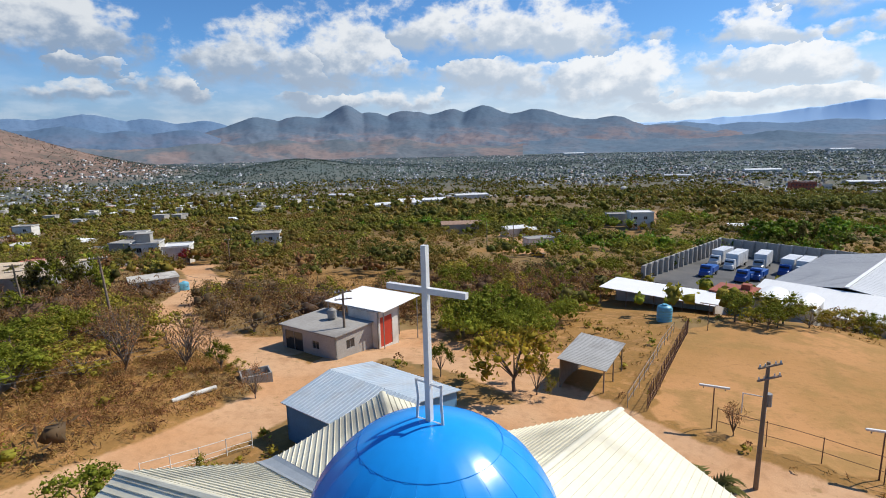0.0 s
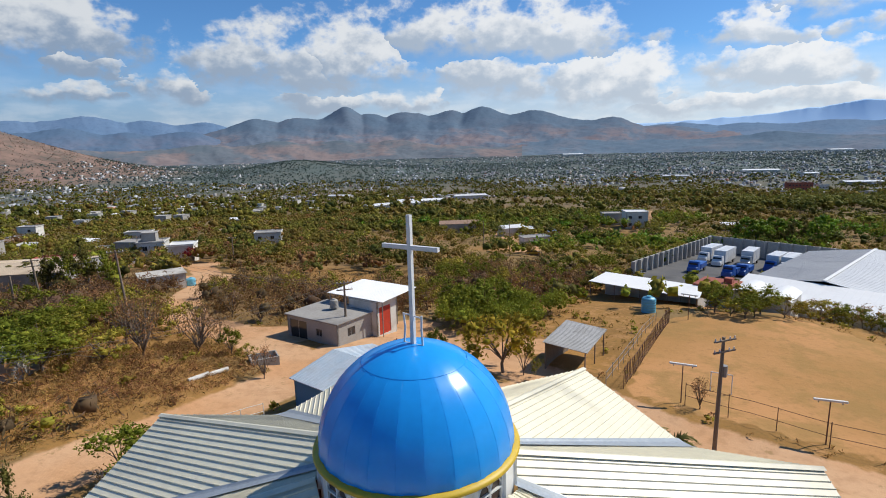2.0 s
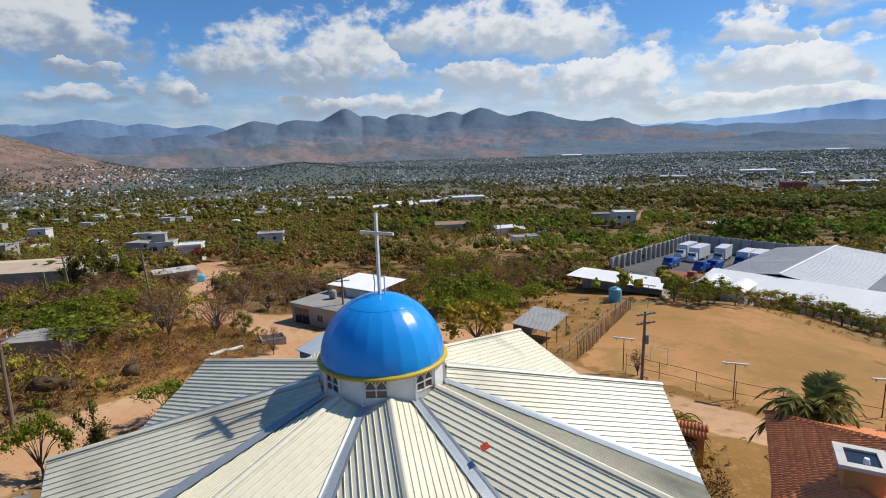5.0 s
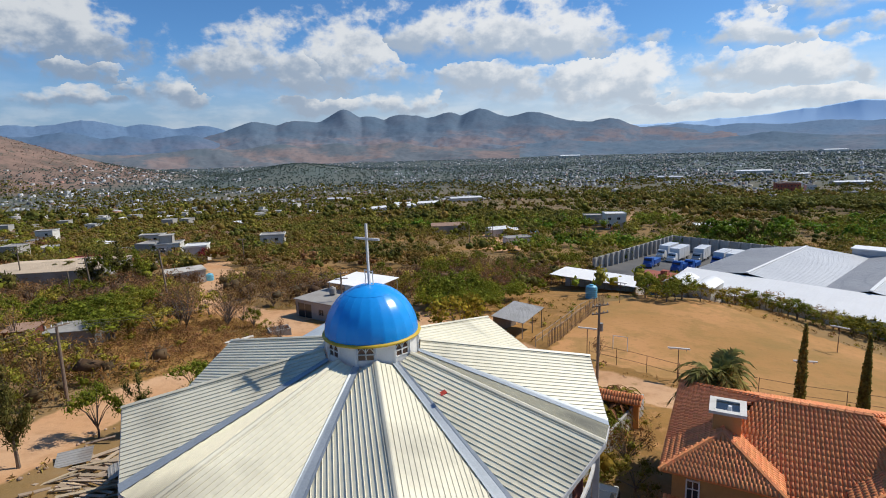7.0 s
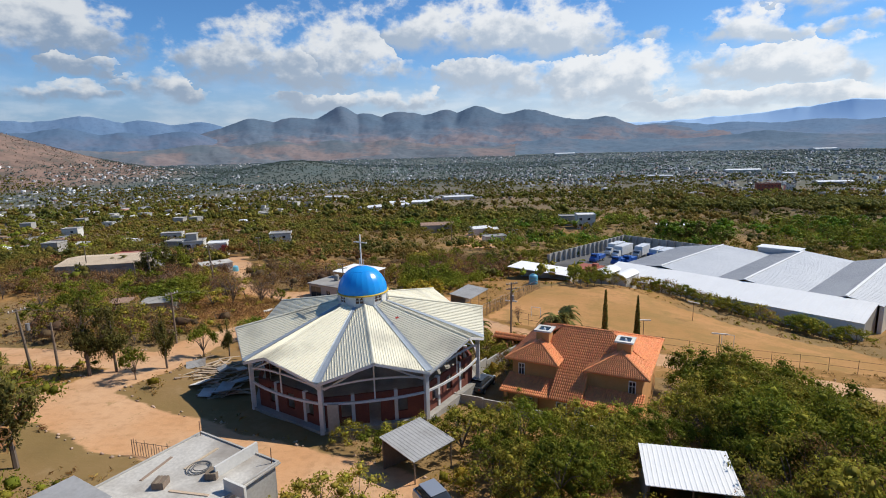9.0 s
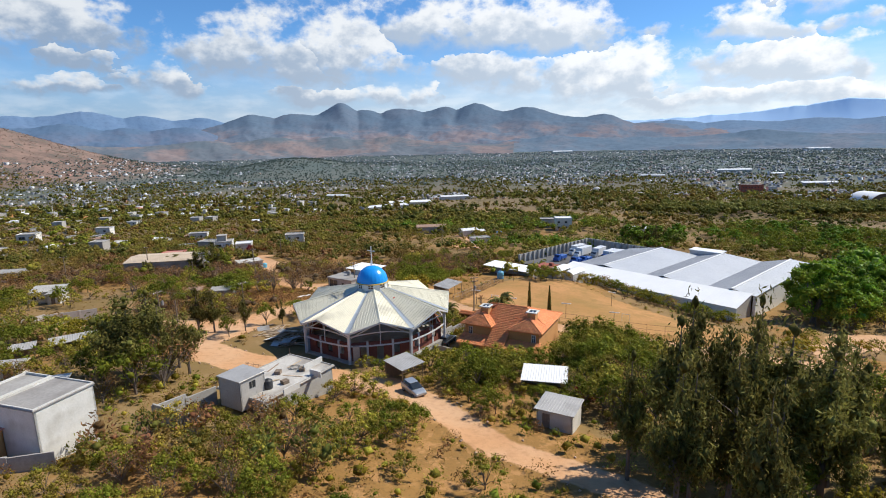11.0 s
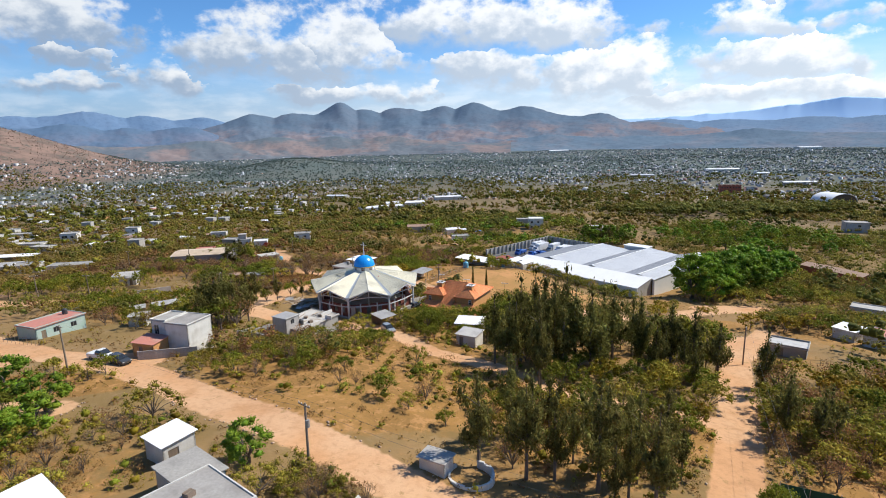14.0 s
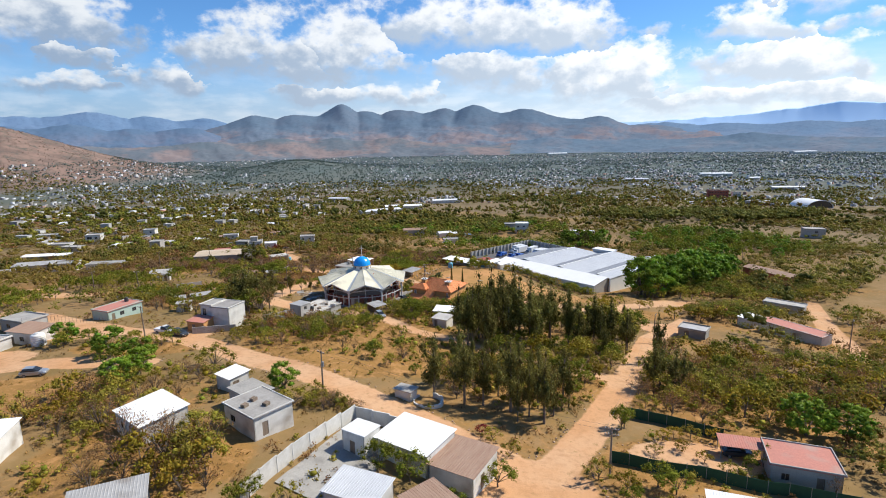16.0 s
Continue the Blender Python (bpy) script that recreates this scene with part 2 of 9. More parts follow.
M["lime_roof"] = material("worn_limewashed_roof", (0.56, 0.53, 0.48), (0.40, 0.37, 0.33), 0.55, 0.9, fine=0.3, bump=0.3, stain=(0.24, 0.21, 0.18), stain_amount=0.32)
M["tin"] = material("galvanised_sheet", (0.50, 0.48, 0.45), (0.38, 0.36, 0.33), 0.5, 0.5, 0.25, fine=0.2, per_object=0.1, stain=(0.26, 0.21, 0.17), stain_amount=0.12)
M["tin_white"] = material("white_roof_sheet", (0.82, 0.82, 0.81), (0.76, 0.76, 0.75), 0.3, 0.45, fine=0.08, per_object=0.05)
M["tin_blue"] = material("blue_grey_roof_sheet", (0.34, 0.42, 0.50), (0.46, 0.50, 0.54), 0.6, 0.5, 0.1, fine=0.2, stain=(0.25, 0.25, 0.26), stain_amount=0.2)
M["tin_rust"] = material("rusted_sheet", (0.36, 0.24, 0.17), (0.27, 0.15, 0.10), 0.5, 0.75, fine=0.3, stretch=(6, 1, 1))
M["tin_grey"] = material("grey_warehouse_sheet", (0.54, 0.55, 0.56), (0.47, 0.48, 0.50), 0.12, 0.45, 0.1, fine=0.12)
# darker grey puts shade on the roof slopes turned from the sun
M["tin_grey_shade"] = material("shaded_grey_sheet", (0.30, 0.31, 0.33), (0.25, 0.26, 0.28), 0.12, 0.6, 0.0, fine=0.15)
M["blue_wall"] = material("pale_blue_wall", (0.10, 0.25, 0.42), (0.08, 0.2, 0.34), 0.8, 0.8, fine=0.2)
M["green_wall"] = material("pale_green_wall", (0.32, 0.46, 0.40), (0.45, 0.5, 0.46), 0.8, 0.85, fine=0.2)
M["pink_roof"] = material("pink_roof_coating", (0.50, 0.20, 0.15), (0.42, 0.18, 0.14), 0.5, 0.85, fine=0.25, stain=(0.4, 0.3, 0.25), stain_amount=0.2)
M["ochre"] = material("ochre_plaster", (0.62, 0.31, 0.11), (0.54, 0.26, 0.09), 0.7, 0.85, fine=0.12)
M["tile"] = material("terracotta_roof_tile", (0.86, 0.31, 0.115), (0.78, 0.255, 0.09), 0.5, 0.7, fine=0.15, island=0.10)
M["red_door"] = material("red_door_paint", (0.50, 0.05, 0.025), (0.4, 0.04, 0.02), 1.5, 0.55)
M["glass"] = material("dark_window_glass", (0.03, 0.035, 0.04), (0.02, 0.025, 0.03), 2, 0.12, fine=0, spec=0.6)
M["amber_glass"] = material("stained_window_glass", (0.13, 0.065, 0.035), (0.05, 0.04, 0.045), 3.2, 0.2, fine=0.2)
M["wood"] = material("weathered_wood", (0.24, 0.18, 0.13), (0.16, 0.12, 0.09), 1.4, 0.9, fine=0.35, bump=0.4, stretch=(4, 4, 0.6), per_object=0.2)
M["plank"] = material("cut_lumber", (0.48, 0.37, 0.26), (0.36, 0.27, 0.19), 1.5, 0.85, fine=0.25, per_object=0.3)
M["rust"] = material("rusty_iron", (0.17, 0.09, 0.06), (0.11, 0.06, 0.045), 3, 0.85, fine=0.3)
M["steel"] = material("grey_pipe", (0.34, 0.34, 0.34), (0.25, 0.25, 0.25), 3, 0.5, 0.4)
M["tank_blue"] = material("light_blue_water_tank", (0.13, 0.42, 0.58), (0.11, 0.36, 0.5), 1, 0.45, fine=0.1)
M["tank_black"] = material("black_water_tank", (0.03, 0.03, 0.032), (0.05, 0.05, 0.05), 1, 0.5)
M["fence_green"] = material("green_fence_cloth", (0.015, 0.075, 0.035), (0.012, 0.055, 0.028), 1.2, 0.85, fine=0.2)
M["rubber"] = material("tyre_rubber", (0.02, 0.02, 0.02), (0.03, 0.03, 0.03), 4, 0.85)
M["car_white"] = material("white_car_paint", (0.72, 0.72, 0.72), (0.68, 0.68, 0.68), 1, 0.25, fine=0.03)
M["car_silver"] = material("silver_car_paint", (0.42, 0.44, 0.46), (0.4, 0.42, 0.44), 1, 0.28, 0.5, fine=0.03)
M["car_dark"] = material("dark_grey_car_paint", (0.05, 0.055, 0.06), (0.045, 0.05, 0.055), 1, 0.25, fine=0.03)
M["car_blue"] = material("blue_cab_paint", (0.02, 0.09, 0.36), (0.02, 0.08, 0.3), 1, 0.3, fine=0.05)
M["car_yellow"] = material("yellow_taxi_paint", (0.62, 0.36, 0.03), (0.55, 0.3, 0.03), 1, 0.3, fine=0.05)
M["tarp_blue"] = material("blue_tarpaulin", (0.05, 0.22, 0.5), (0.04, 0.17, 0.4), 1.2, 0.6, fine=0.15)
M["bark"] = material("tree_bark", (0.17, 0.13, 0.10), (0.11, 0.085, 0.065), 2, 0.95, fine=0.3, bump=0.5)
M["cable"] = material("overhead_cable", (0.12, 0.12, 0.12), (0.1, 0.1, 0.1), 2, 0.7)


def leaf(name, a, b, rough=0.65, amount=0.35):
    m = material(name, a, b, 0.35, rough, fine=0.15, island=amount, spec=0.08)
    nt = m.node_tree
    p = nt.nodes["Principled BSDF"]
    oi = nt.nodes.new("ShaderNodeObjectInfo")
    hs = nt.nodes.new("ShaderNodeHueSaturation")
    v = nt.nodes.new("ShaderNodeMapRange")
    v.inputs["To Min"].default_value, v.inputs["To Max"].default_value = 0.72, 1.28
    nt.links.new(oi.outputs["Random"], v.inputs["Value"])
    # patches of lighter, darker and greener growth, some metres wide
    where = nt.nodes.new("ShaderNodeNewGeometry")
    for scale, lo, hi, socket in ((0.14, 0.78, 1.30, "Value"), (0.05, 0.484, 0.512, "Hue")):
        patch = nt.nodes.new("ShaderNodeTexNoise")
        patch.inputs["Scale"].default_value, patch.inputs["Detail"].default_value = scale, 2.0
        span = nt.nodes.new("ShaderNodeMapRange")
        for key, num in (("From Min", 0.33), ("From Max", 0.67), ("To Min", lo), ("To Max", hi)):
            span.inputs[key].default_value = num
        nt.links.new(where.outputs["Position"], patch.inputs["Vector"])
        nt.links.new(patch.outputs["Fac"], span.inputs["Value"])
        if socket == "Value":
            both = nt.nodes.new("ShaderNodeMath")
            both.operation = "MULTIPLY"
            nt.links.new(v.outputs[0], both.inputs[0])
            nt.links.new(span.outputs[0], both.inputs[1])
            nt.links.new(both.outputs[0], hs.inputs["Value"])
        else:
            nt.links.new(span.outputs[0], hs.inputs["Hue"])
    old = p.inputs["Base Color"].links[0].from_socket
    nt.links.new(old, hs.inputs["Color"])
    nt.links.new(hs.outputs[0], p.inputs["Base Color"])
    tr = nt.nodes.new("ShaderNodeBsdfTranslucent")
    nt.links.new(hs.outputs[0], tr.inputs["Color"])
    mx = nt.nodes.new("ShaderNodeMixShader")
    mx.inputs[0].default_value = 0.36
    nt.links.new(p.outputs[0], mx.inputs[1])
    nt.links.new(tr.outputs[0], mx.inputs[2])
    nt.links.new(mx.outputs[0], nt.nodes["Material Output"].inputs["Surface"])
    return m


M["leaf_scrub"] = leaf("scrub_leaves", (0.320, 0.270, 0.042), (0.235, 0.205, 0.033))
M["leaf_green"] = leaf("green_leaves", (0.192, 0.205, 0.024), (0.136, 0.152, 0.018))
M["leaf_dark"] = leaf("dark_needle_leaves", (0.165, 0.150, 0.038), (0.118, 0.108, 0.030))
M["leaf_ficus"] = leaf("glossy_ficus_leaves", (0.165, 0.255, 0.026), (0.108, 0.178, 0.018), 0.45)
M["leaf_dry"] = leaf("dry_twig_foliage", (0.330, 0.185, 0.072), (0.240, 0.138, 0.058))
M["leaf_twig"] = leaf("bare_grey_twigs", (0.225, 0.150, 0.085), (0.165, 0.112, 0.066))
M["leaf_yellow"] = leaf("yellowing_leaves", (0.300, 0.225, 0.025), (0.220, 0.170, 0.022))
M["leaf_palm"] = leaf("palm_fronds", (0.22, 0.20, 0.06), (0.15, 0.15, 0.045))
M["leaf_red"] = leaf("bougainvillea_flowers", (0.30, 0.035, 0.03), (0.2, 0.03, 0.025))
# far woods: distance haze is put into the leaf colour
M["leaf_far"] = leaf("haze_tinted_valley_foliage", (0.122, 0.156, 0.134), (0.098, 0.132, 0.12), amount=0.2)
M["leaf_olive"] = leaf("olive_slope_foliage", (0.275, 0.200, 0.046), (0.205, 0.156, 0.038), amount=0.25)
M["leaf_mid"] = leaf("green_slope_foliage", (0.215, 0.192, 0.034), (0.160, 0.150, 0.029), amount=0.25)
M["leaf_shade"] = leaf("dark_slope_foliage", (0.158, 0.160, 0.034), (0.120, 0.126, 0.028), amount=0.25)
# woods farther still, with more blue-grey haze in the colour
M["leaf_haze"] = leaf("haze_tinted_far_foliage", (0.15, 0.19, 0.2), (0.122, 0.165, 0.18), amount=0.15)
M["leaf_hill"] = leaf("dry_hill_scrub", (0.24, 0.165, 0.125), (0.19, 0.135, 0.105), amount=0.2)
M["grass_dry"] = leaf("dry_grass_blades", (0.38, 0.24, 0.075), (0.29, 0.19, 0.06))


def ground_material():
    """Bare orange earth, dry grass and green scrub floor, mixed by the painted cover of the sheet."""
    m = bpy.data.materials.new("earth_and_dry_grass")
    m.use_nodes = True
    nt = m.node_tree
    p = nt.nodes["Principled BSDF"]
    p.inputs["Roughness"].default_value = 0.95
    p.inputs["Specular IOR Level"].default_value = 0.1
    geo = nt.nodes.new("ShaderNodeNewGeometry").outputs["Position"]
    at = nt.nodes.new("ShaderNodeAttribute")
    at.attribute_name = "cover"
    s = nt.nodes.new("ShaderNodeSeparateColor")
    nt.links.new(at.outputs["Color"], s.inputs[0])

    def nz(scale, detail, rough=0.55):
        n = nt.nodes.new("ShaderNodeTexNoise")
        n.inputs["Scale"].default_value, n.inputs["Detail"].default_value, n.inputs["Roughness"].default_value = scale, detail, rough
        nt.links.new(geo, n.inputs["Vector"])
        return n.outputs["Fac"]

    def rng(v, a, b):
        r = nt.nodes.new("ShaderNodeMapRange")
        r.interpolation_type = "SMOOTHSTEP"
        r.inputs["From Min"].default_value, r.inputs["From Max"].default_value = a, b
        nt.links.new(v, r.inputs["Value"])
        return r.outputs[0]

    def mix(f, a, b):
        x = nt.nodes.new("ShaderNodeMix")
        x.data_type = "RGBA"
        for sock, v in (("Factor", f), ("A", a), ("B", b)):
            if isinstance(v, bpy.types.NodeSocket):
                nt.links.new(v, x.inputs[sock])
            else:
                x.inputs[sock].default_value = v if sock == "Factor" else (*v, 1)
        return x.outputs["Result"]

    def mth(op, a, b):
        x = nt.nodes.new("ShaderNodeMath")
        x.operation = op
        for j, v in enumerate((a, b)):
            if isinstance(v, bpy.types.NodeSocket):
                nt.links.new(v, x.inputs[j])
            else:
                x.inputs[j].default_value = v
        return x.outputs[0]

    earth = mix(rng(nz(0.09, 6), 0.35, 0.65), (0.53, 0.290, 0.145), (0.56, 0.345, 0.200))
    earth = mix(mth("MULTIPLY", rng(nz(0.32, 6, 0.65), 0.5, 0.7), 0.45), earth, (0.37, 0.195, 0.092))
    earth = mix(mth("MULTIPLY", rng(nz(1.3, 5), 0.45, 0.7), 0.35), earth, (0.34, 0.185, 0.092))
    earth = mix(mth("MULTIPLY", rng(nz(0.7, 7, 0.75), 0.58, 0.66), 0.6), earth, (0.27, 0.18, 0.075))
    grass = mix(rng(nz(0.13, 6), 0.3, 0.7), (0.33, 0.18, 0.058), (0.255, 0.14, 0.047))
    grass = mix(rng(nz(0.55, 6, 0.7), 0.5, 0.62), grass, (0.40, 0.215, 0.085))
    grass = mix(mth("MULTIPLY", rng(nz(2.5, 5, 0.7), 0.5, 0.7), 0.5), grass, (0.13, 0.095, 0.04))
    scrub = mix(rng(nz(0.06, 7, 0.65), 0.35, 0.65), (0.205, 0.138, 0.055), (0.265, 0.168, 0.078))
    scrub = mix(mth("MULTIPLY", rng(nz(0.3, 6, 0.7), 0.52, 0.68), 0.6), scrub, (0.29, 0.2, 0.105))
    field = mix(rng(nz(0.05, 6), 0.35, 0.62), (0.49, 0.255, 0.108), (0.38, 0.205, 0.075))
    field = mix(mth("MULTIPLY", rng(nz(0.16, 8, 0.72), 0.46, 0.60), 0.7), field, (0.30, 0.185, 0.065))
    field = mix(mth("MULTIPLY", rng(nz(0.045, 7, 0.7), 0.52, 0.66), 0.35), field, (0.25, 0.17, 0.06))
    field = mix(mth("MULTIPLY", rng(nz(1.6, 6, 0.7), 0.52, 0.68), 0.45), field, (0.25, 0.145, 0.06))
    wob = mth("MULTIPLY", mth("SUBTRACT", nz(0.8, 5, 0.65), 0.5), 0.55)
    col = mix(rng(mth("ADD", s.outputs[1], wob), 0.35, 0.65), grass, scrub)
    col = mix(rng(mth("ADD", s.outputs[2], wob), 0.35, 0.65), col, field)
    col = mix(rng(mth("ADD", s.outputs[0], wob), 0.35, 0.62), col, earth)
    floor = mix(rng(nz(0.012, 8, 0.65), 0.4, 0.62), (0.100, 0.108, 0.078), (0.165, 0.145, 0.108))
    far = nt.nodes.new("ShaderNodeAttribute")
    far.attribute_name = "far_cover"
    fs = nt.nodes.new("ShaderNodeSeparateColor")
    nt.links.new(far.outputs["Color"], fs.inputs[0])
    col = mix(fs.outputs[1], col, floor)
    # distant valley floor: its colour is shifted to blue-grey for haze
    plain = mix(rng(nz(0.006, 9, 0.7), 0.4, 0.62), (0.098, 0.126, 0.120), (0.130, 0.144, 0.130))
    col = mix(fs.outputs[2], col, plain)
    # far hill: brown earth with a mauve haze tint in the colour
    hill = mix(rng(nz(0.01, 9, 0.7), 0.42, 0.6), (0.255, 0.172, 0.138), (0.165, 0.120, 0.100))
    hill = mix(rng(nz(0.03, 8, 0.75), 0.48, 0.62), hill, (0.12, 0.108, 0.090))
    col = mix(fs.outputs[0], col, hill)
    nt.links.new(col, p.inputs["Base Color"])
    b = nt.nodes.new("ShaderNodeBump")
    b.inputs["Strength"].default_value, b.inputs["Distance"].default_value = 0.5, 0.12
    nt.links.new(nz(1.8, 6, 0.7), b.inputs["Height"])
    nt.links.new(b.outputs[0], p.inputs["Normal"])
    return m


M["ground"] = ground_material()


def mountain_material(name, crest, slope, bare_slope, z0, z1, bare_share):
    """Scrub thickening towards the crests over barer, redder lower slopes, in gullied patches; the colours passed in
    carry haze.
    """
    m = bpy.data.materials.new(name)
    m.use_nodes = True
    nt = m.node_tree
    p = nt.nodes["Principled BSDF"]
    p.inputs["Roughness"].default_value, p.inputs["Specular IOR Level"].default_value = 1.0, 0.0
    geo = nt.nodes.new("ShaderNodeNewGeometry").outputs["Position"]
    xyz = nt.nodes.new("ShaderNodeSeparateXYZ")
    nt.links.new(geo, xyz.inputs[0])

    def nz(scale, detail, rough):
        n = nt.nodes.new("ShaderNodeTexNoise")
        n.inputs["Scale"].default_value, n.inputs["Detail"].default_value, n.inputs["Roughness"].default_value = scale, detail, rough
        nt.links.new(geo, n.inputs["Vector"])
        return n.outputs["Fac"]

    def rng(v, a, b, top):
        r = nt.nodes.new("ShaderNodeMapRange")
        r.interpolation_type = "SMOOTHSTEP"
        r.inputs["From Min"].default_value, r.inputs["From Max"].default_value, r.inputs["To Max"].default_value = a, b, top
        nt.links.new(v, r.inputs["Value"])
        return r.outputs[0]

    def mix(f, a, b):
        x = nt.nodes.new("ShaderNodeMix")
        x.data_type = "RGBA"
        nt.links.new(f, x.inputs["Factor"])
        for sock, v in (("A", a), ("B", b)):
            if isinstance(v, bpy.types.NodeSocket):
                nt.links.new(v, x.inputs[sock])
            else:
                x.inputs[sock].default_value = (*v, 1)
        return x.outputs["Result"]

    lift = nt.nodes.new("ShaderNodeMath")
    lift.operation = "MULTIPLY_ADD"
    lift.inputs[1].default_value = 170
    nt.links.new(nz(0.005, 8, 0.62), lift.inputs[0])
    nt.links.new(xyz.outputs[2], lift.inputs[2])
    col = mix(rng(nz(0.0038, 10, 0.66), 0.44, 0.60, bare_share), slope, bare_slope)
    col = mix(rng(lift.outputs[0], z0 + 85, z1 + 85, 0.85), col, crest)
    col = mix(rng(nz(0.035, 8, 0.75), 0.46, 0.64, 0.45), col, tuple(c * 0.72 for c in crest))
    nt.links.new(col, p.inputs["Base Color"])
    return m


# blue distance haze is mixed into the base colours of these slopes
M["mountain"] = mountain_material("haze_tinted_scrubby_mountain", (0.112, 0.166, 0.230), (0.150, 0.186, 0.238), (0.262, 0.205, 0.205), 50, 180, 0.8)
M["mountain_right"] = mountain_material("haze_tinted_right_mountain", (0.150, 0.230, 0.335), (0.170, 0.240, 0.335), (0.225, 0.240, 0.300), 10, 90, 0.5)
M["mountain_left"] = mountain_material("haze_tinted_shaded_ridge", (0.100, 0.162, 0.250), (0.112, 0.168, 0.250), (0.185, 0.178, 0.225), 50, 150, 0.5)
M["foothill"] = mountain_material("haze_tinted_scrubby_foothill", (0.118, 0.155, 0.185), (0.145, 0.168, 0.195), (0.265, 0.205, 0.195), 20, 70, 0.85)
M["foothill_hazed"] = mountain_material("haze_tinted_far_foothill", (0.128, 0.190, 0.255), (0.145, 0.200, 0.260), (0.215, 0.215, 0.245), 0, 50, 0.5)
M["mountain_far"] = mountain_material("haze_tinted_distant_mountain", (0.135, 0.220, 0.345), (0.150, 0.225, 0.335), (0.23, 0.235, 0.30), 60, 190, 0.5)
# the farthest range is paled almost to sky blue, haze as base colour
M["mountain_pale"] = material("haze_paled_mountain", (0.50, 0.70, 0.93), (0.52, 0.71, 0.93), 0.001, 1.0, fine=0.03, spec=0.0)
M["asphalt"] = material("worn_yard_asphalt", (0.085, 0.085, 0.09), (0.13, 0.125, 0.12), 0.25, 0.9, fine=0.25, stain=(0.05, 0.05, 0.05), stain_amount=0.1)

# ---- mesh helpers ----
def finish(bm, name, mat, smooth_faces=False):
    me = bpy.data.meshes.new(name)
    bmesh.ops.recalc_face_normals(bm, faces=bm.faces)
    if smooth_faces:
        for f in bm.faces:
            f.smooth = True
    bm.to_mesh(me)
    bm.free()
    me.materials.append(mat)
    return me


def part(name, bm, mat, parent=None, label="", smooth_faces=False, m=None):
    ob = new(name, finish(bm, name, mat, smooth_faces) if isinstance(bm, bmesh.types.BMesh) else bm)
    if parent:
        ob.parent = parent
    if m is not None:
        ob.matrix_basis = m
    if label:
        ob["label"] = label
    return ob


TAKEN = []  # footprints that plants keep clear of


def thing(name, x, y, z=None, rot=0.0, label="", category="", group="", kind=""):
    e = new(name)
    e.empty_display_size = 0.3
    e.matrix_basis = pose(x, y, gz(x, y) if z is None else z, 0, 0, rot)
    return tagged(e, label, category, group, kind)


def box(bm, x0, y0, z0, x1, y1, z1, m=None):
    vs = [bm.verts.new(Vector(p)) for p in ((x0, y0, z0), (x1, y0, z0), (x1, y1, z0), (x0, y1, z0), (x0, y0, z1), (x1, y0, z1), (x1, y1, z1), (x0, y1, z1))]
    for q in ((3, 2, 1, 0), (4, 5, 6, 7), (0, 1, 5, 4), (1, 2, 6, 5), (2, 3, 7, 6), (3, 0, 4, 7)):
        bm.faces.new([vs[i] for i in q])
    if m is not None:
        for v in vs:
            v.co = m @ v.co
    return vs


def beam(bm, a, b, w, h=None):
    """A rectangular bar from a to b."""
    a, b = Vector(a), Vector(b)
    h = h or w
    d = (b - a).normalized()
    s = d.cross(Vector((0, 0, 1)))
    s = Vector((1, 0, 0)) if s.length < 1e-4 else s.normalized()
    u = s.cross(d)
    ring = []
    for c in (a, b):
        ring.append([bm.verts.new(c + s * i * w / 2 + u * j * h / 2) for i, j in ((-1, -1), (1, -1), (1, 1), (-1, 1))])
    bm.faces.new(ring[0][::-1])
    bm.faces.new(ring[1])
    for k in range(4):
        bm.faces.new([ring[0][k], ring[0][(k + 1) % 4], ring[1][(k + 1) % 4], ring[1][k]])


def sweep(bm, pts, w, h):
    """One rectangular bar bent through all the points."""
    rings = []
    for i, p in enumerate(pts):
        d = (Vector(pts[min(i + 1, len(pts) - 1)]) - Vector(pts[max(i - 1, 0)])).normalized()
        s = d.cross(Vector((0, 0, 1))).normalized()
        u = s.cross(d)
        rings.append([bm.verts.new(Vector(p) + s * a * w / 2 + u * b * h / 2) for a, b in ((-1, -1), (1, -1), (1, 1), (-1, 1))])
    for a, b in zip(rings, rings[1:]):
        for k in range(4):
            bm.faces.new([a[k], a[(k + 1) % 4], b[(k + 1) % 4], b[k]])
    bm.faces.new(rings[0][::-1])
    bm.faces.new(rings[-1])


def tube(bm, pts, radii, n=8, cap=True):
    """A tapered round bar through the points."""
    rings = []
    for i, p in enumerate(pts):
        p = Vector(p)
        d = (Vector(pts[min(i + 1, len(pts) - 1)]) - Vector(pts[max(i - 1, 0)])).normalized()
        s = d.cross(Vector((0.31, 0.95, 0.05))).normalized()
        u = s.cross(d)
        r = radii[i]
        rings.append([bm.verts.new(p + (s * math.cos(k * 2 * math.pi / n) + u * math.sin(k * 2 * math.pi / n)) * r) for k in range(n)])
    for a, b in zip(rings, rings[1:]):
        for k in range(n):
            bm.faces.new([a[k], a[(k + 1) % n], b[(k + 1) % n], b[k]])
    if cap:
        bm.faces.new(rings[0][::-1])
        bm.faces.new(rings[-1])


def lathe(bm, profile, n=32, close_top=False):
    rings = []
    for r, z in profile:
        if r < 1e-4:
            rings.append([bm.verts.new((0, 0, z))])
        else:
            rings.append([bm.verts.new((r * math.cos(k * 2 * math.pi / n), r * math.sin(k * 2 * math.pi / n), z)) for k in range(n)])
    for a, b in zip(rings, rings[1:]):
        for k in range(n):
            k2 = (k + 1) % n
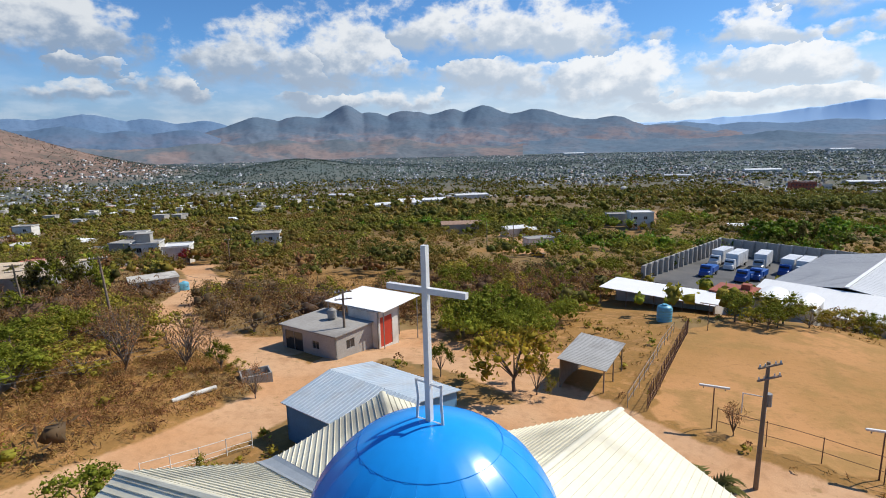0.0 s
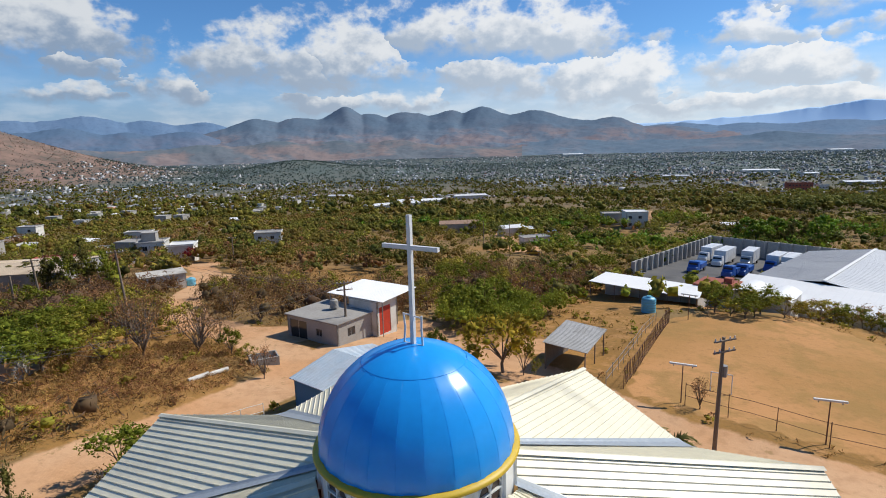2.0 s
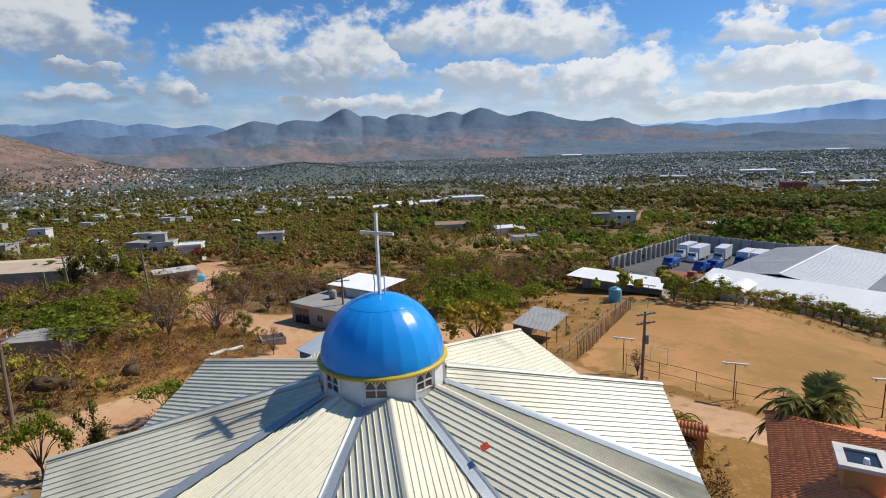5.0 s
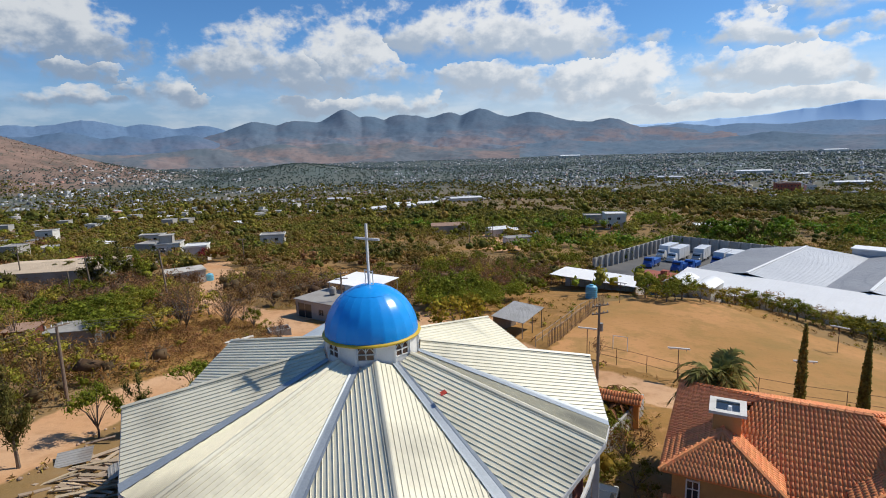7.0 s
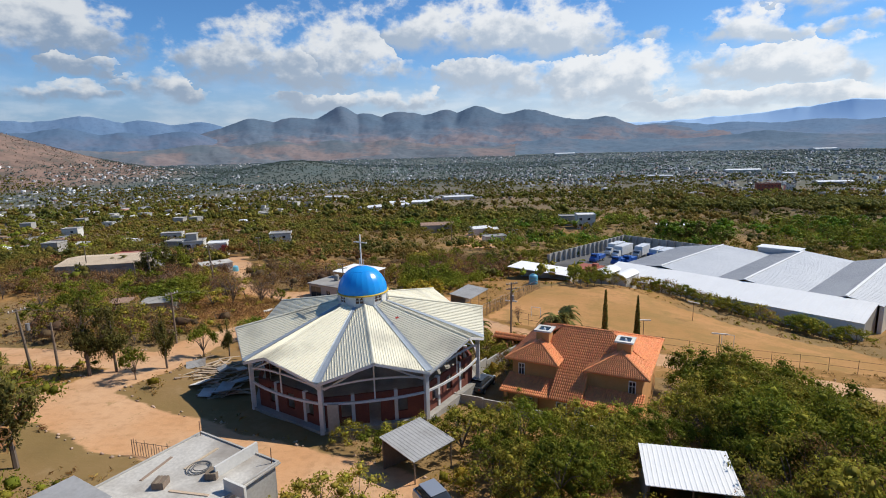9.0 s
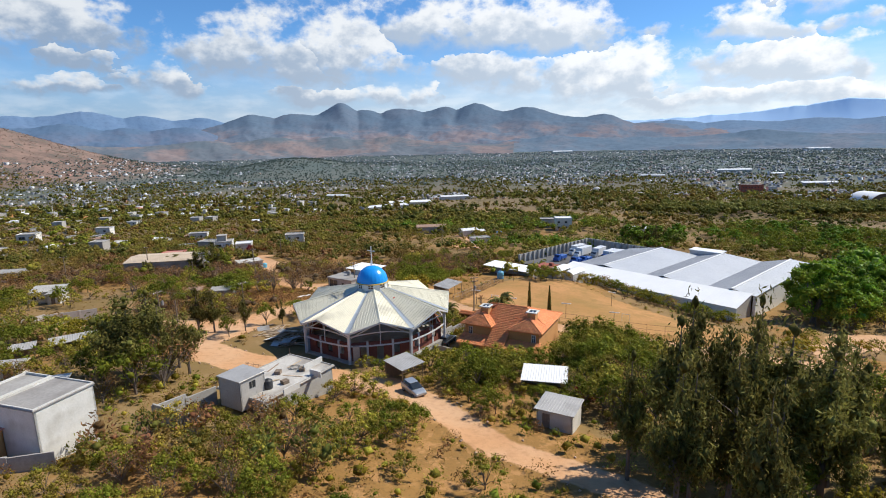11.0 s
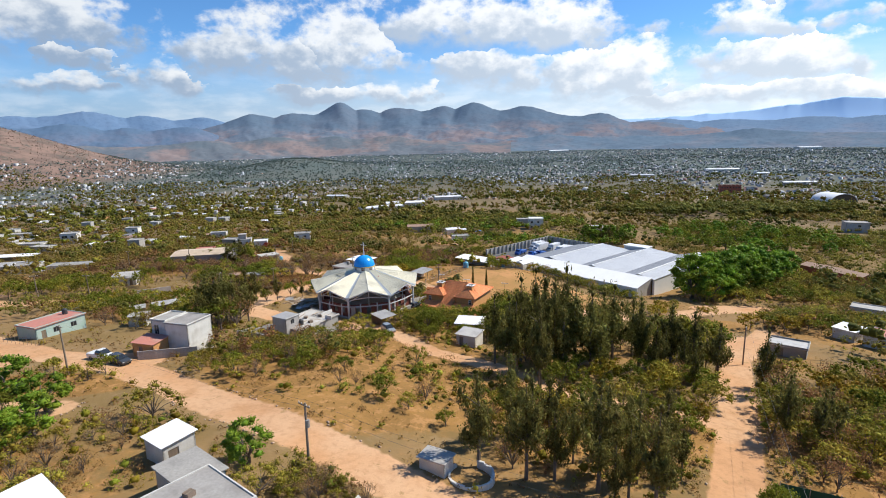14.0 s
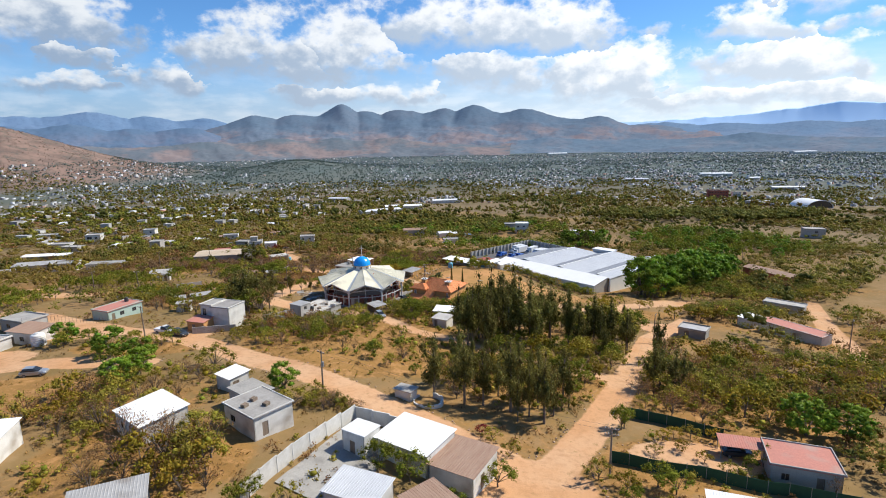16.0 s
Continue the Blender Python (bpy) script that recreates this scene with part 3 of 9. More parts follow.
            if len(a) == 1:
                bm.faces.new([a[0], b[k2], b[k]])
            elif len(b) == 1:
                bm.faces.new([a[k], a[k2], b[0]])
            else:
                bm.faces.new([a[k], a[k2], b[k2], b[k]])


def rounded(bm, width=0.02):
    bmesh.ops.bevel(bm, geom=bm.edges[:], offset=width, segments=1, affect="EDGES")
    return bm


def bm_new():
    return bmesh.new()


def boxed(*dims, bevel=0.0):
    bm = bmesh.new()
    box(bm, *dims)
    if bevel:
        rounded(bm, bevel)
    return bm


def quads_mesh(name, verts, faces, mat):
    """A mesh straight from arrays; faces all have the same number of corners."""
    me = bpy.data.meshes.new(name)
    verts, faces = np.asarray(verts, np.float32), np.asarray(faces, np.int32)
    k = faces.shape[1]
    me.vertices.add(len(verts))
    me.vertices.foreach_set("co", verts.ravel())
    me.loops.add(faces.size)
    me.loops.foreach_set("vertex_index", faces.ravel())
    me.polygons.add(len(faces))
    me.polygons.foreach_set("loop_start", np.arange(0, faces.size, k, dtype=np.int32))
    me.polygons.foreach_set("loop_total", np.full(len(faces), k, np.int32))
    me.update(calc_edges=True)
    me.materials.append(mat)
    return me


def value_noise(x, y, scale, seed):
    """Smooth lattice noise on arrays, 0 to 1."""
    u, v = np.asarray(x) / scale, np.asarray(y) / scale
    iu, iv = np.floor(u).astype(np.int64), np.floor(v).astype(np.int64)
    fu, fv = u - iu, v - iv
    fu, fv = fu * fu * (3 - 2 * fu), fv * fv * (3 - 2 * fv)

    def h(a, b):
        n = (a * 374761393 + b * 668265263 + seed * 982451653) & 0x7FFFFFFF
        n = ((n ^ (n >> 13)) * 1274126177) & 0x7FFFFFFF
        return ((n ^ (n >> 16)) & 0xFFFF) / 65535.0

    return (h(iu, iv) * (1 - fu) + h(iu + 1, iv) * fu) * (1 - fv) + (h(iu, iv + 1) * (1 - fu) + h(iu + 1, iv + 1) * fu) * fv


# ---- plan: tracks, bare lots, the playing field ----
TRACKS = [  # half width, then the line of its middle
    (2.9, [(-130, -12), (-86, -24), (-60, -40), (-47, -47), (-33, -52), (-12, -66.5), (8, -80), (21, -89), (33, -98), (46, -113), (62, -140), (90, -190)]),
    (2.5, [(96, -12), (84, -26), (77, -33), (68, -50), (59, -67), (50, -83), (42, -95), (36, -104)]),
    (2.0, [(2, -22), (9, -27), (13, -34), (17, -41), (28, -48), (35, -55), (44, -60), (56, -64)]),
    (3.6, [(-26, -9), (-14, -14.5), (-4, -19), (3, -22)]),
    (2.7, [(-30, -9), (-25, 3), (-24, 12), (-17, 23), (-12, 34), (-9, 45), (-3, 52)]),
    (3.2, [(-25, 4), (-48, 7), (-70, 6), (-95, 4), (-140, 20)]),
    (2.7, [(-13, 35), (-22, 46), (-32, 52), (-40, 66), (-45, 90), (-58, 112), (-66, 119)]),
    (2.6, [(-6, 46), (3, 40), (10, 31), (17, 21), (27, 14.5), (44, 7), (62, 0), (75, -6)]),
    (3.0, [(78, -8), (84, 6), (100, 12), (118, 8)]),
    (2.5, [(92, 226), (104, 262), (130, 320)]),
    (3.0, [(24, 150), (30, 172), (20, 200)]),
    (3.2, [(-110, -38), (-86, -24)]),
    (2.6, [(-30, -70), (-48, -70), (-75, -78), (-120, -90)]),
    (2.6, [(121, -46), (132, -20), (150, 15)]),
]
FIELD = [(15.5, 29), (27, 51), (37, 58), (47, 52), (60, 35), (73, 23), (70, 8), (45, 12), (26, 20.5)]
LOTS = [(-16.5, -13.5, 6.5, 4.5), (-4, 46, 7, 4), (-20, 46, 6, 4), (102, 14, 13, 5), (4, 24, 9, 7), (10, 42, 4, 3), (35, -103, 9, 7), (-34, -51, 9, 5), (-55, -50, 8, 5),
        (-62, -66, 10, 5), (24, 160, 9, 12), (-142, 60, 18, 7), (-118, 18, 14, 5), (60, -94, 10, 5), (-40, 62, 5, 3), (-46, 92, 7, 6), (-66, 117, 16, 4), (86, -22, 8, 6)]
MEADOW = [(12, 46, 11, 9), (17, 63, 11, 9), (-16, 40, 8, 4), (22, 24, 16, 9), (45, 9, 26, 7), (20, 45, 8, 17), (8, -57, 22, 17), (26, -48, 14, 10), (-30, 26, 12, 9), (30, 68, 14, 8), (-28, 44, 14, 6), (-40, -85, 14, 8), (-12, -102, 12, 8), (64, 14, 10, 8), (84, -6, 10, 6), (60, -96, 12, 6), (-36, -62, 12, 4)]


def seg_dist(px, py, pts):
    best = np.full(len(px), 1e9)
    for (ax, ay), (bx, by) in zip(pts, pts[1:]):
        dx, dy = bx - ax, by - ay
        u = np.clip(((px - ax) * dx + (py - ay) * dy) / (dx * dx + dy * dy), 0, 1)
        best = np.minimum(best, np.hypot(px - ax - u * dx, py - ay - u * dy))
    return best


def inside(px, py, poly):
    c = np.zeros(len(px), bool)
    for (ax, ay), (bx, by) in zip(poly, poly[1:] + poly[:1]):
        hit = ((ay > py) != (by > py)) & (px < (bx - ax) * (py - ay) / (by - ay + 1e-12) + ax)
        c ^= hit
    return c


def bare(px, py):
    """How much of the ground is bare earth (0 to 1), by tracks and lots."""
    px, py = np.asarray(px, float), np.asarray(py, float)
    m = np.zeros(len(px))
    for hw, pts in TRACKS:
        m = np.maximum(m, 1 - smooth(hw - 0.9, hw + 1.3, seg_dist(px, py, pts)))
    for x, y, rx, ry in LOTS:
        m = np.maximum(m, 1 - smooth(0.75, 1.15, np.hypot((px - x) / rx, (py - y) / ry)))
    return m


def meadow(px, py):
    px, py = np.asarray(px, float), np.asarray(py, float)
    m = np.zeros(len(px))
    for x, y, rx, ry in MEADOW:
        m = np.maximum(m, 1 - smooth(0.7, 1.25, np.hypot((px - x) / rx, (py - y) / ry)))
    return m


def graded(lo, a, b, hi, step, grow):
    out = [a + step * i for i in range(int((b - a) / step) + 1)]
    s, v = step, out[-1]
    while v < hi:
        s = min(s * grow, 130)
        v += s
        out.append(v)
    s, v, low = step, a, []
    while v > lo:
        s = min(s * grow, 130)
        v -= s
        low.append(v)
    return np.array(low[::-1] + out)


xs, ys = graded(-4700, -95, 150, 4700, 1.2, 1.09), graded(-1200, -150, 130, 4800, 1.2, 1.06)
gx, gy = np.meshgrid(xs, ys)
px, py = gx.ravel(), gy.ravel()
pz = heights(np.c_[px, py])
near_k = 1 - smooth(200, 500, np.hypot(px, py))
rough = (value_noise(px, py, 3.1, 5) - 0.5) * 0.35 + (value_noise(px, py, 11, 8) - 0.5) * 0.6
earth_k = bare(px, py)
field_k = inside(px, py, FIELD).astype(float)
pz = pz + rough * near_k * (1 - 0.8 * np.maximum(earth_k, field_k)) - 0.12 * earth_k * near_k
pz = pz + (value_noise(px, py, 160, 2) - 0.5) * 7 * smooth(500, 1500, np.hypot(px, py))
nx = len(xs)
idx = np.arange(len(px)).reshape(len(ys), nx)
faces = np.stack([idx[:-1, :-1], idx[:-1, 1:], idx[1:, 1:], idx[1:, :-1]], -1).reshape(-1, 4)
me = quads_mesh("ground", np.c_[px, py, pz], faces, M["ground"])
cover = me.attributes.new("cover", "FLOAT_COLOR", "POINT")
scrub_k = np.clip(-0.9 * np.exp(-(((px + 1560) / 540) ** 2 + ((py - 1560) / 540) ** 2)) + 0.25 + 0.75 * value_noise(px, py, 17, 11) + 0.5 * smooth(120, 350, np.hypot(px, py)) - meadow(px, py), 0, 1)
strip_d = seg_dist(px, py, [(-10, 455), (40, 425), (80, 370), (118, 322), (170, 300)])
dry_far = smooth(0.62, 0.8, value_noise(px, py, 210, 21)) * smooth(300, 700, np.hypot(px, py)) * (0.6 - 0.4 * smooth(0, 300, px))
hillside = np.exp(-(((px + 1560) / 540) ** 2 + ((py - 1560) / 540) ** 2))
rgba = np.stack([np.maximum(np.maximum(earth_k, dry_far), hillside * 0.4), scrub_k, field_k, np.ones(len(px))], -1)
cover.data.foreach_set("color", rgba.astype(np.float32).ravel())
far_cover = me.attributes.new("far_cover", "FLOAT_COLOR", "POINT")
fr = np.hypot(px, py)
# red: hazed hill; green: woodland floor; blue: haze-tinted plain, growing with distance
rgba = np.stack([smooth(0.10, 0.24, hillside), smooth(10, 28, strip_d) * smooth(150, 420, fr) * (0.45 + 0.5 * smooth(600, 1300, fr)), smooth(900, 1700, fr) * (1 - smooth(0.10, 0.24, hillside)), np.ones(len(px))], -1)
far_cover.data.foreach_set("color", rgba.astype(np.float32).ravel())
me.shade_smooth()
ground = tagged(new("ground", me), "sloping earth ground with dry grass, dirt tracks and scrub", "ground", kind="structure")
GROUND_X, GROUND_Y, GROUND_Z = xs, ys, pz.reshape(len(ys), nx)


def floor_at(x, y):
    """The built ground's level, read from its own sheet, for one point or arrays."""
    x, y = np.asarray(x, float), np.asarray(y, float)
    i = np.clip(np.searchsorted(GROUND_X, x) - 1, 0, len(GROUND_X) - 2)
    j = np.clip(np.searchsorted(GROUND_Y, y) - 1, 0, len(GROUND_Y) - 2)
    u = (x - GROUND_X[i]) / (GROUND_X[i + 1] - GROUND_X[i])
    v = (y - GROUND_Y[j]) / (GROUND_Y[j + 1] - GROUND_Y[j])
    g = GROUND_Z
    return (g[j, i] * (1 - u) + g[j, i + 1] * u) * (1 - v) + (g[j + 1, i] * (1 - u) + g[j + 1, i + 1] * u) * v


def gz(x, y):
    return float(floor_at(x, y))


# ---- mountains round the valley ----
def mountain(name, mat, label, az0, az1, d_foot, d_ridge, d_back, crest, bumps, base, spur, seed, eye=17.0):
    """A range seen as hills: crest is azimuth and elevation; each bump azimuth, added elevation and width, in degrees.
    Spurs and gullies run down from the crest; spur is their height in metres."""
    cols, rows = int((az1 - az0) / 0.15), 56
    verts = []
    ca, ce = [q[0] for q in crest], [q[1] for q in crest]
    ridge_s = (d_ridge - d_foot) / (d_back - d_foot)
    for j in range(rows + 1):
        s = j / rows
        d = d_foot + (d_back - d_foot) * s
        rise = (s / ridge_s) ** 1.25 if s < ridge_s else max(0.0, 1 - ((s - ridge_s) / (1 - ridge_s)) ** 1.5)
        for i in range(cols + 1):
            a = az0 + (az1 - az0) * i / cols
            down = max(0.0, 1 - rise)
            wander = a + down * 3.2 * noise.fractal(Vector((a * 0.13, d / 520.0, seed)), 0.8, 2.0, 3)
            h = np.interp(wander, ca, ce)
            h += (max([b[1] * math.exp(-((wander - b[0]) / b[2]) ** 2) for b in bumps] + [0.0]) + 0.10 * noise.fractal(Vector((wander * 0.7, seed, 0)), 0.9, 2.0, 4) * rise ** 2) * rise ** 1.5
            ends = min(1.0, (a - az0) / 3.0, (az1 - a) / 3.0)
            top = eye + d_ridge * math.tan(radians(h)) * max(0.0, ends)
            p = Vector((math.sin(radians(a)) * d, math.cos(radians(a)) * d, 0))
            ribs = noise.ridged_multi_fractal(Vector((wander * 0.42 + seed, rise * 0.9, 0.5)), 0.85, 2.1, 6, 0.9, 2.0) - 1.0
            knolls = noise.fractal(Vector((p.x / 380, p.y / 300 + seed, 2.0)), 0.8, 2.1, 6)
            k = min(1, rise * 4) * (0.12 + 0.88 * down) * max(0.0, ends)
            z = base + (top - base) * rise + (ribs * 0.22 + knolls * 1.15) * spur * k
            verts.append((p.x, p.y, z if 0 < j < rows else base - 40))
    faces = [(j * (cols + 1) + i, j * (cols + 1) + i + 1, (j + 1) * (cols + 1) + i + 1, (j + 1) * (cols + 1) + i) for j in range(rows) for i in range(cols)]
    me = quads_mesh(name, verts, faces, mat)
    me.shade_smooth()
    return tagged(new(name, me), label, "mountain", kind="structure")


mountain("mountain_range", M["mountain"], "scrub-covered mountain range across the valley, tinted with haze", -27, 34, 3080, 4150, 4560,
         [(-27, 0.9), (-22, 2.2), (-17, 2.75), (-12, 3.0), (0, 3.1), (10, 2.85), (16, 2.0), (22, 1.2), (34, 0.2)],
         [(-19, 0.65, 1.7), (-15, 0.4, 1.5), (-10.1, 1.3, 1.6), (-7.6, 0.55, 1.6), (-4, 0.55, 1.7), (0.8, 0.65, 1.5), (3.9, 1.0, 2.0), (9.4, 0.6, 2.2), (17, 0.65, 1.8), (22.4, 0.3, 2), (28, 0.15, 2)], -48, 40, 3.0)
mountain("mountain_range", M["mountain_right"], "lower range on the far side of the valley, tinted haze-blue", 9, 72, 3350, 4300, 4620,
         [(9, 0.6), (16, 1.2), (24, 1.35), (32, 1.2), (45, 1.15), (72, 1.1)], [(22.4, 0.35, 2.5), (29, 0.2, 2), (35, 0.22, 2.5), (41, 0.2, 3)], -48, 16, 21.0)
mountain("mountain_range", M["mountain_far"], "distant mountain range beyond the valley, tinted blue for haze", -75, -14, 3900, 4450, 4750,
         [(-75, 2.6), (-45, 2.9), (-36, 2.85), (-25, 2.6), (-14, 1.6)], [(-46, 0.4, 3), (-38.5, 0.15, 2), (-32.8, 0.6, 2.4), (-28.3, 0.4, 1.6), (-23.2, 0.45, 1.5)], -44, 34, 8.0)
mountain("mountain_range", M["mountain_left"], "ridge in front of the distant range, haze and shade in its colour", -75, -19, 3300, 3850, 4200,
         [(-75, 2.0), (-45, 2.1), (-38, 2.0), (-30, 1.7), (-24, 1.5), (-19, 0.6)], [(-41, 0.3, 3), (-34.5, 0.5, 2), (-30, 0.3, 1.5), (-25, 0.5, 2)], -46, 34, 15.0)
mountain("mountain_range", M["mountain_pale"], "far-off mountain range on the skyline, paled by haze in its colour", 12, 70, 4340, 4760, 4900,
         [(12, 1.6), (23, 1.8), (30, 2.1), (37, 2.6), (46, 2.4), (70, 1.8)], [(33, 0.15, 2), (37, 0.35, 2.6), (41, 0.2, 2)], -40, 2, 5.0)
mountain("foothills", M["foothill"], "foothills at the valley edge, brown under a blue haze tint", -46, 8, 2820, 3250, 3560,
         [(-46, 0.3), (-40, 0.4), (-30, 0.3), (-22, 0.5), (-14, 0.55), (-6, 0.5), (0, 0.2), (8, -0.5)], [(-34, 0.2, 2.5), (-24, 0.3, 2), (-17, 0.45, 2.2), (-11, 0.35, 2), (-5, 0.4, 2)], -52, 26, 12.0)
mountain("foothills", M["foothill_hazed"], "low foothills beyond the town, tinted blue-green for haze", 4, 70, 3000, 3420, 3650,
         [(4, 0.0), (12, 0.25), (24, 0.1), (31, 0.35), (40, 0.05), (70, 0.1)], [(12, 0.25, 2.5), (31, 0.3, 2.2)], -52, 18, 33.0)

# ---- the church ----
def church():
    ch = thing("church", 0, 0, 0.0, 0, "octagonal church with folded cream sheet roof and blue dome", "church")
    th = -101.0
    rc, zc, rp, zp = 13.0, 4.95, 13.3, 6.87
    r0, zd = 2.75, 9.0

    def polar(r, a, z):
        return Vector((r * math.cos(radians(a)), r * math.sin(radians(a)), z))

    ground_z = min(gz(*polar(12.4, th + 45 * k, 0).xy) for k in range(8)) - 0.4
    for k in range(8):
        ac, ap, an = th + 45 * k, th + 45 * k + 22.5, th + 45 * (k + 1)
        D = polar(r0, ap, zd)
        p = polar(rp, ap, zp)
        for side, a in ((0, ac), (1, an)):
            c = polar(rc, a, zc)
            # pan-and-rib sheet: lines run parallel to the ridge
            ribs = 21
            bm = bm_new()
            prof = []
            for i in range(ribs):
                u0 = i / ribs
                prof += [(u0, 0.0), (u0 + 0.87 / ribs, 0.0), (u0 + 0.90 / ribs, 0.04), (u0 + 0.96 / ribs, 0.04)]
            prof.append((1.0, 0.0))
            us = r0 / rc
            V = polar(r0, a, zd - 0.42)
            nrm = (p - D).cross(c - D).normalized()
            if nrm.z < 0:
                nrm = -nrm
            top, low = [], []
            for u, h in prof:
                s0, s1 = D.lerp(V, u / us) if u < us else V.lerp(c, (u - us) / (1 - us)), p.lerp(c, u)
                top.append((bm.verts.new(s0 + nrm * h), bm.verts.new(s1 + nrm * h)))
                low.append((bm.verts.new(s0 - nrm * 0.05), bm.verts.new(s1 - nrm * 0.05)))
            for q in range(len(prof) - 1):
                bm.faces.new([top[q][0], top[q][1], top[q + 1][1], top[q + 1][0]])
                bm.faces.new([low[q][0], low[q + 1][0], low[q + 1][1], low[q][1]])
                bm.faces.new([top[q][1], low[q][1], low[q + 1][1], top[q + 1][1]])
            part("roof_panel", bm, M["sheet_cream"], ch)
        # ridge cap
        bm = bm_new()
        d = (p - D).normalized()
        s = d.cross(Vector((0, 0, 1))).normalized()
        rows = []
        for q in (D, p + d * 0.05):
            rows.append([bm.verts.new(q + s * o + Vector((0, 0, h))) for o, h in ((-0.15, 0.0), (-0.03, 0.07), (0.03, 0.07), (0.15, 0.0))])
        for i in range(3):
            bm.faces.new([rows[0][i], rows[0][i + 1], rows[1][i + 1], rows[1][i]])
        part("ridge_cap", bm, M["sheet_cream"], ch)
        # valley gutter
        bm = bm_new()
        a0, a1 = polar(r0 - 0.1, ac, zd - 0.36), polar(rc - 0.02, ac, zc + 0.06)
        d = (a1 - a0).normalized()
        s = d.cross(Vector((0, 0, 1))).normalized()
        rows = []
        for q, w in ((a0, 0.20), (a1, 0.42)):
            rows.append([bm.verts.new(q + s * o * w + Vector((0, 0, h))) for o, h in ((-1, 0.15), (-0.5, 0.09), (0.5, 0.09), (1, 0.15))])
        for i in range(3):
            bm.faces.new([rows[0][i], rows[0][i + 1], rows[1][i + 1], rows[1][i]])
        part("valley_gutter", bm, M["flashing"], ch, "grey valley flashing")
        # eave fascia boards along both halves of the gable
        for e in (polar(rc, ac, zc), polar(rc, an, zc)):
            bm = bm_new()
            beam(bm, e - Vector((0, 0, 0.16)), p - Vector((0, 0, 0.16)), 0.07, 0.22)
            part("fascia", bm, M["white_steel"], ch)
        # column
        col = polar(12.35, ac, 0)
        bm = bm_new()
        box(bm, -0.2, -0.2, ground_z, 0.2, 0.2, zc - 0.05)
        rounded(bm, 0.03)
        part("column", bm, M["white_steel"], ch, m=pose(col.x, col.y, 0, 0, 0, ac))
        # curved tie beams and central post of the bay
        c0, c1 = polar(12.3, ac, 0), polar(12.3, an, 0)
        for z0, z1, bow, w in ((2.75, 2.75, 0.55, 0.2), (4.15, 4.75, 0.35, 0.16)):
            bm = bm_new()
            pts = []
            for i in range(9):
                t = i / 8
                q = c0.lerp(c1, t)
                out = q.normalized() * bow * 4 * t * (1 - t)
                pts.append(Vector((q.x + out.x, q.y + out.y, z0 + (z1 - z0) * 4 * t * (1 - t))))
            sweep(bm, pts, 0.16, w)
            part("tie_beam", bm, M["white_steel"], ch)
        mid = c0.lerp(c1, 0.5)
        mid = mid + mid.normalized() * 0.4
        bm = bm_new()
        beam(bm, (mid.x, mid.y, 2.7), (mid.x, mid.y, zp - 0.35), 0.12)
        part("gable_post", bm, M["white_steel"], ch)
        for side in (-1, 1):
            bm = bm_new()
            e = c0.lerp(c1, 0.5 + side * 0.47)
            beam(bm, (e.x, e.y, zc - 0.9), (mid.x, mid.y, zp - 0.55), 0.1, 0.16)
            part("rafter", bm, M["white_steel"], ch)
        # infill: low brick wall with window gaps, set back behind the columns
        w0, w1 = polar(11.6, ac, 0), polar(11.6, an, 0)
        d = w1 - w0
        ang = math.degrees(math.atan2(d.y, d.x))
        L = d.length
        base = pose(w0.x, w0.y, 0, 0, 0, ang)
        spans = [(0, L * 0.16), (L * 0.28, L * 0.44), (L * 0.56, L * 0.72), (L * 0.84, L)]
        bm = bm_new()
        for a, b in spans:
            box(bm, a, -0.12, ground_z, b, 0.12, 3.0)
        for a, b in ((L * 0.16, L * 0.28), (L * 0.44, L * 0.56), (L * 0.72, L * 0.84)):
            if not (k == 0 and a > L * 0.4 and b < L * 0.6):
                box(bm, a, -0.10, ground_z, b, 0.10, 0.9)
            box(bm, a, -0.10, 2.4, b, 0.10, 2.98)
        bmesh.ops.remove_doubles(bm, verts=bm.verts, dist=0.025)
        part("brick_wall", bm, M["brick"], ch, "unplastered red brick infill", m=base)
        for a in (0.28, 0.72):
            part("pilaster", boxed(L * a - 0.16, -0.2, ground_z, L * a + 0.16, 0.2, 3.1), M["white_steel"], ch, m=base)
    # inner floor
    bm = bm_new()
    ring = [bm.verts.new(polar(12.5, th + 45 * k, 0.12)) for k in range(8)]
    ring2 = [bm.verts.new(polar(12.5, th + 45 * k, ground_z)) for k in range(8)]
    bm.faces.new(ring)
    for k in range(8):
        bm.faces.new([ring[k], ring2[k], ring2[(k + 1) % 8], ring[(k + 1) % 8]])
    part("floor_slab", bm, M["concrete"], ch)
    # tall pale door leaf beside the front column
    q = polar(12.75, th + 5.5, 0)
    door = part("door", boxed(-0.5, -0.05, ground_z + 0.1, 0.5, 0.05, 3.0, bevel=0.02), M["concrete"], ch, "tall pale grey door leaf, open", m=pose(q.x, q.y, 0, 0, 0, th + 100))
    part("door_handle", boxed(0.36, -0.1, 1.1, 0.42, -0.05, 1.35, bevel=0.01), M["steel"], door)
    # drum: eight arched windows between blank panels
    drum = part("drum", bm_new_drum(), M["white"], ch, "white painted drum under the dome")
    for k in range(8):
        a = -90 + 45 * k
        q = polar(2.575, a, 0)
        window(drum, pose(q.x, q.y, 9.02, 0, 0, a + 90))
    for k in range(16):
        q = polar(2.64, -90 + 22.5 * k + 11.25, 0)
        bm = bm_new()
        beam(bm, (q.x, q.y, 8.7), (q.x, q.y, 9.78), 0.09)
        part("drum_post", bm, M["white"], drum)
    # yellow ring
    bm = bm_new()
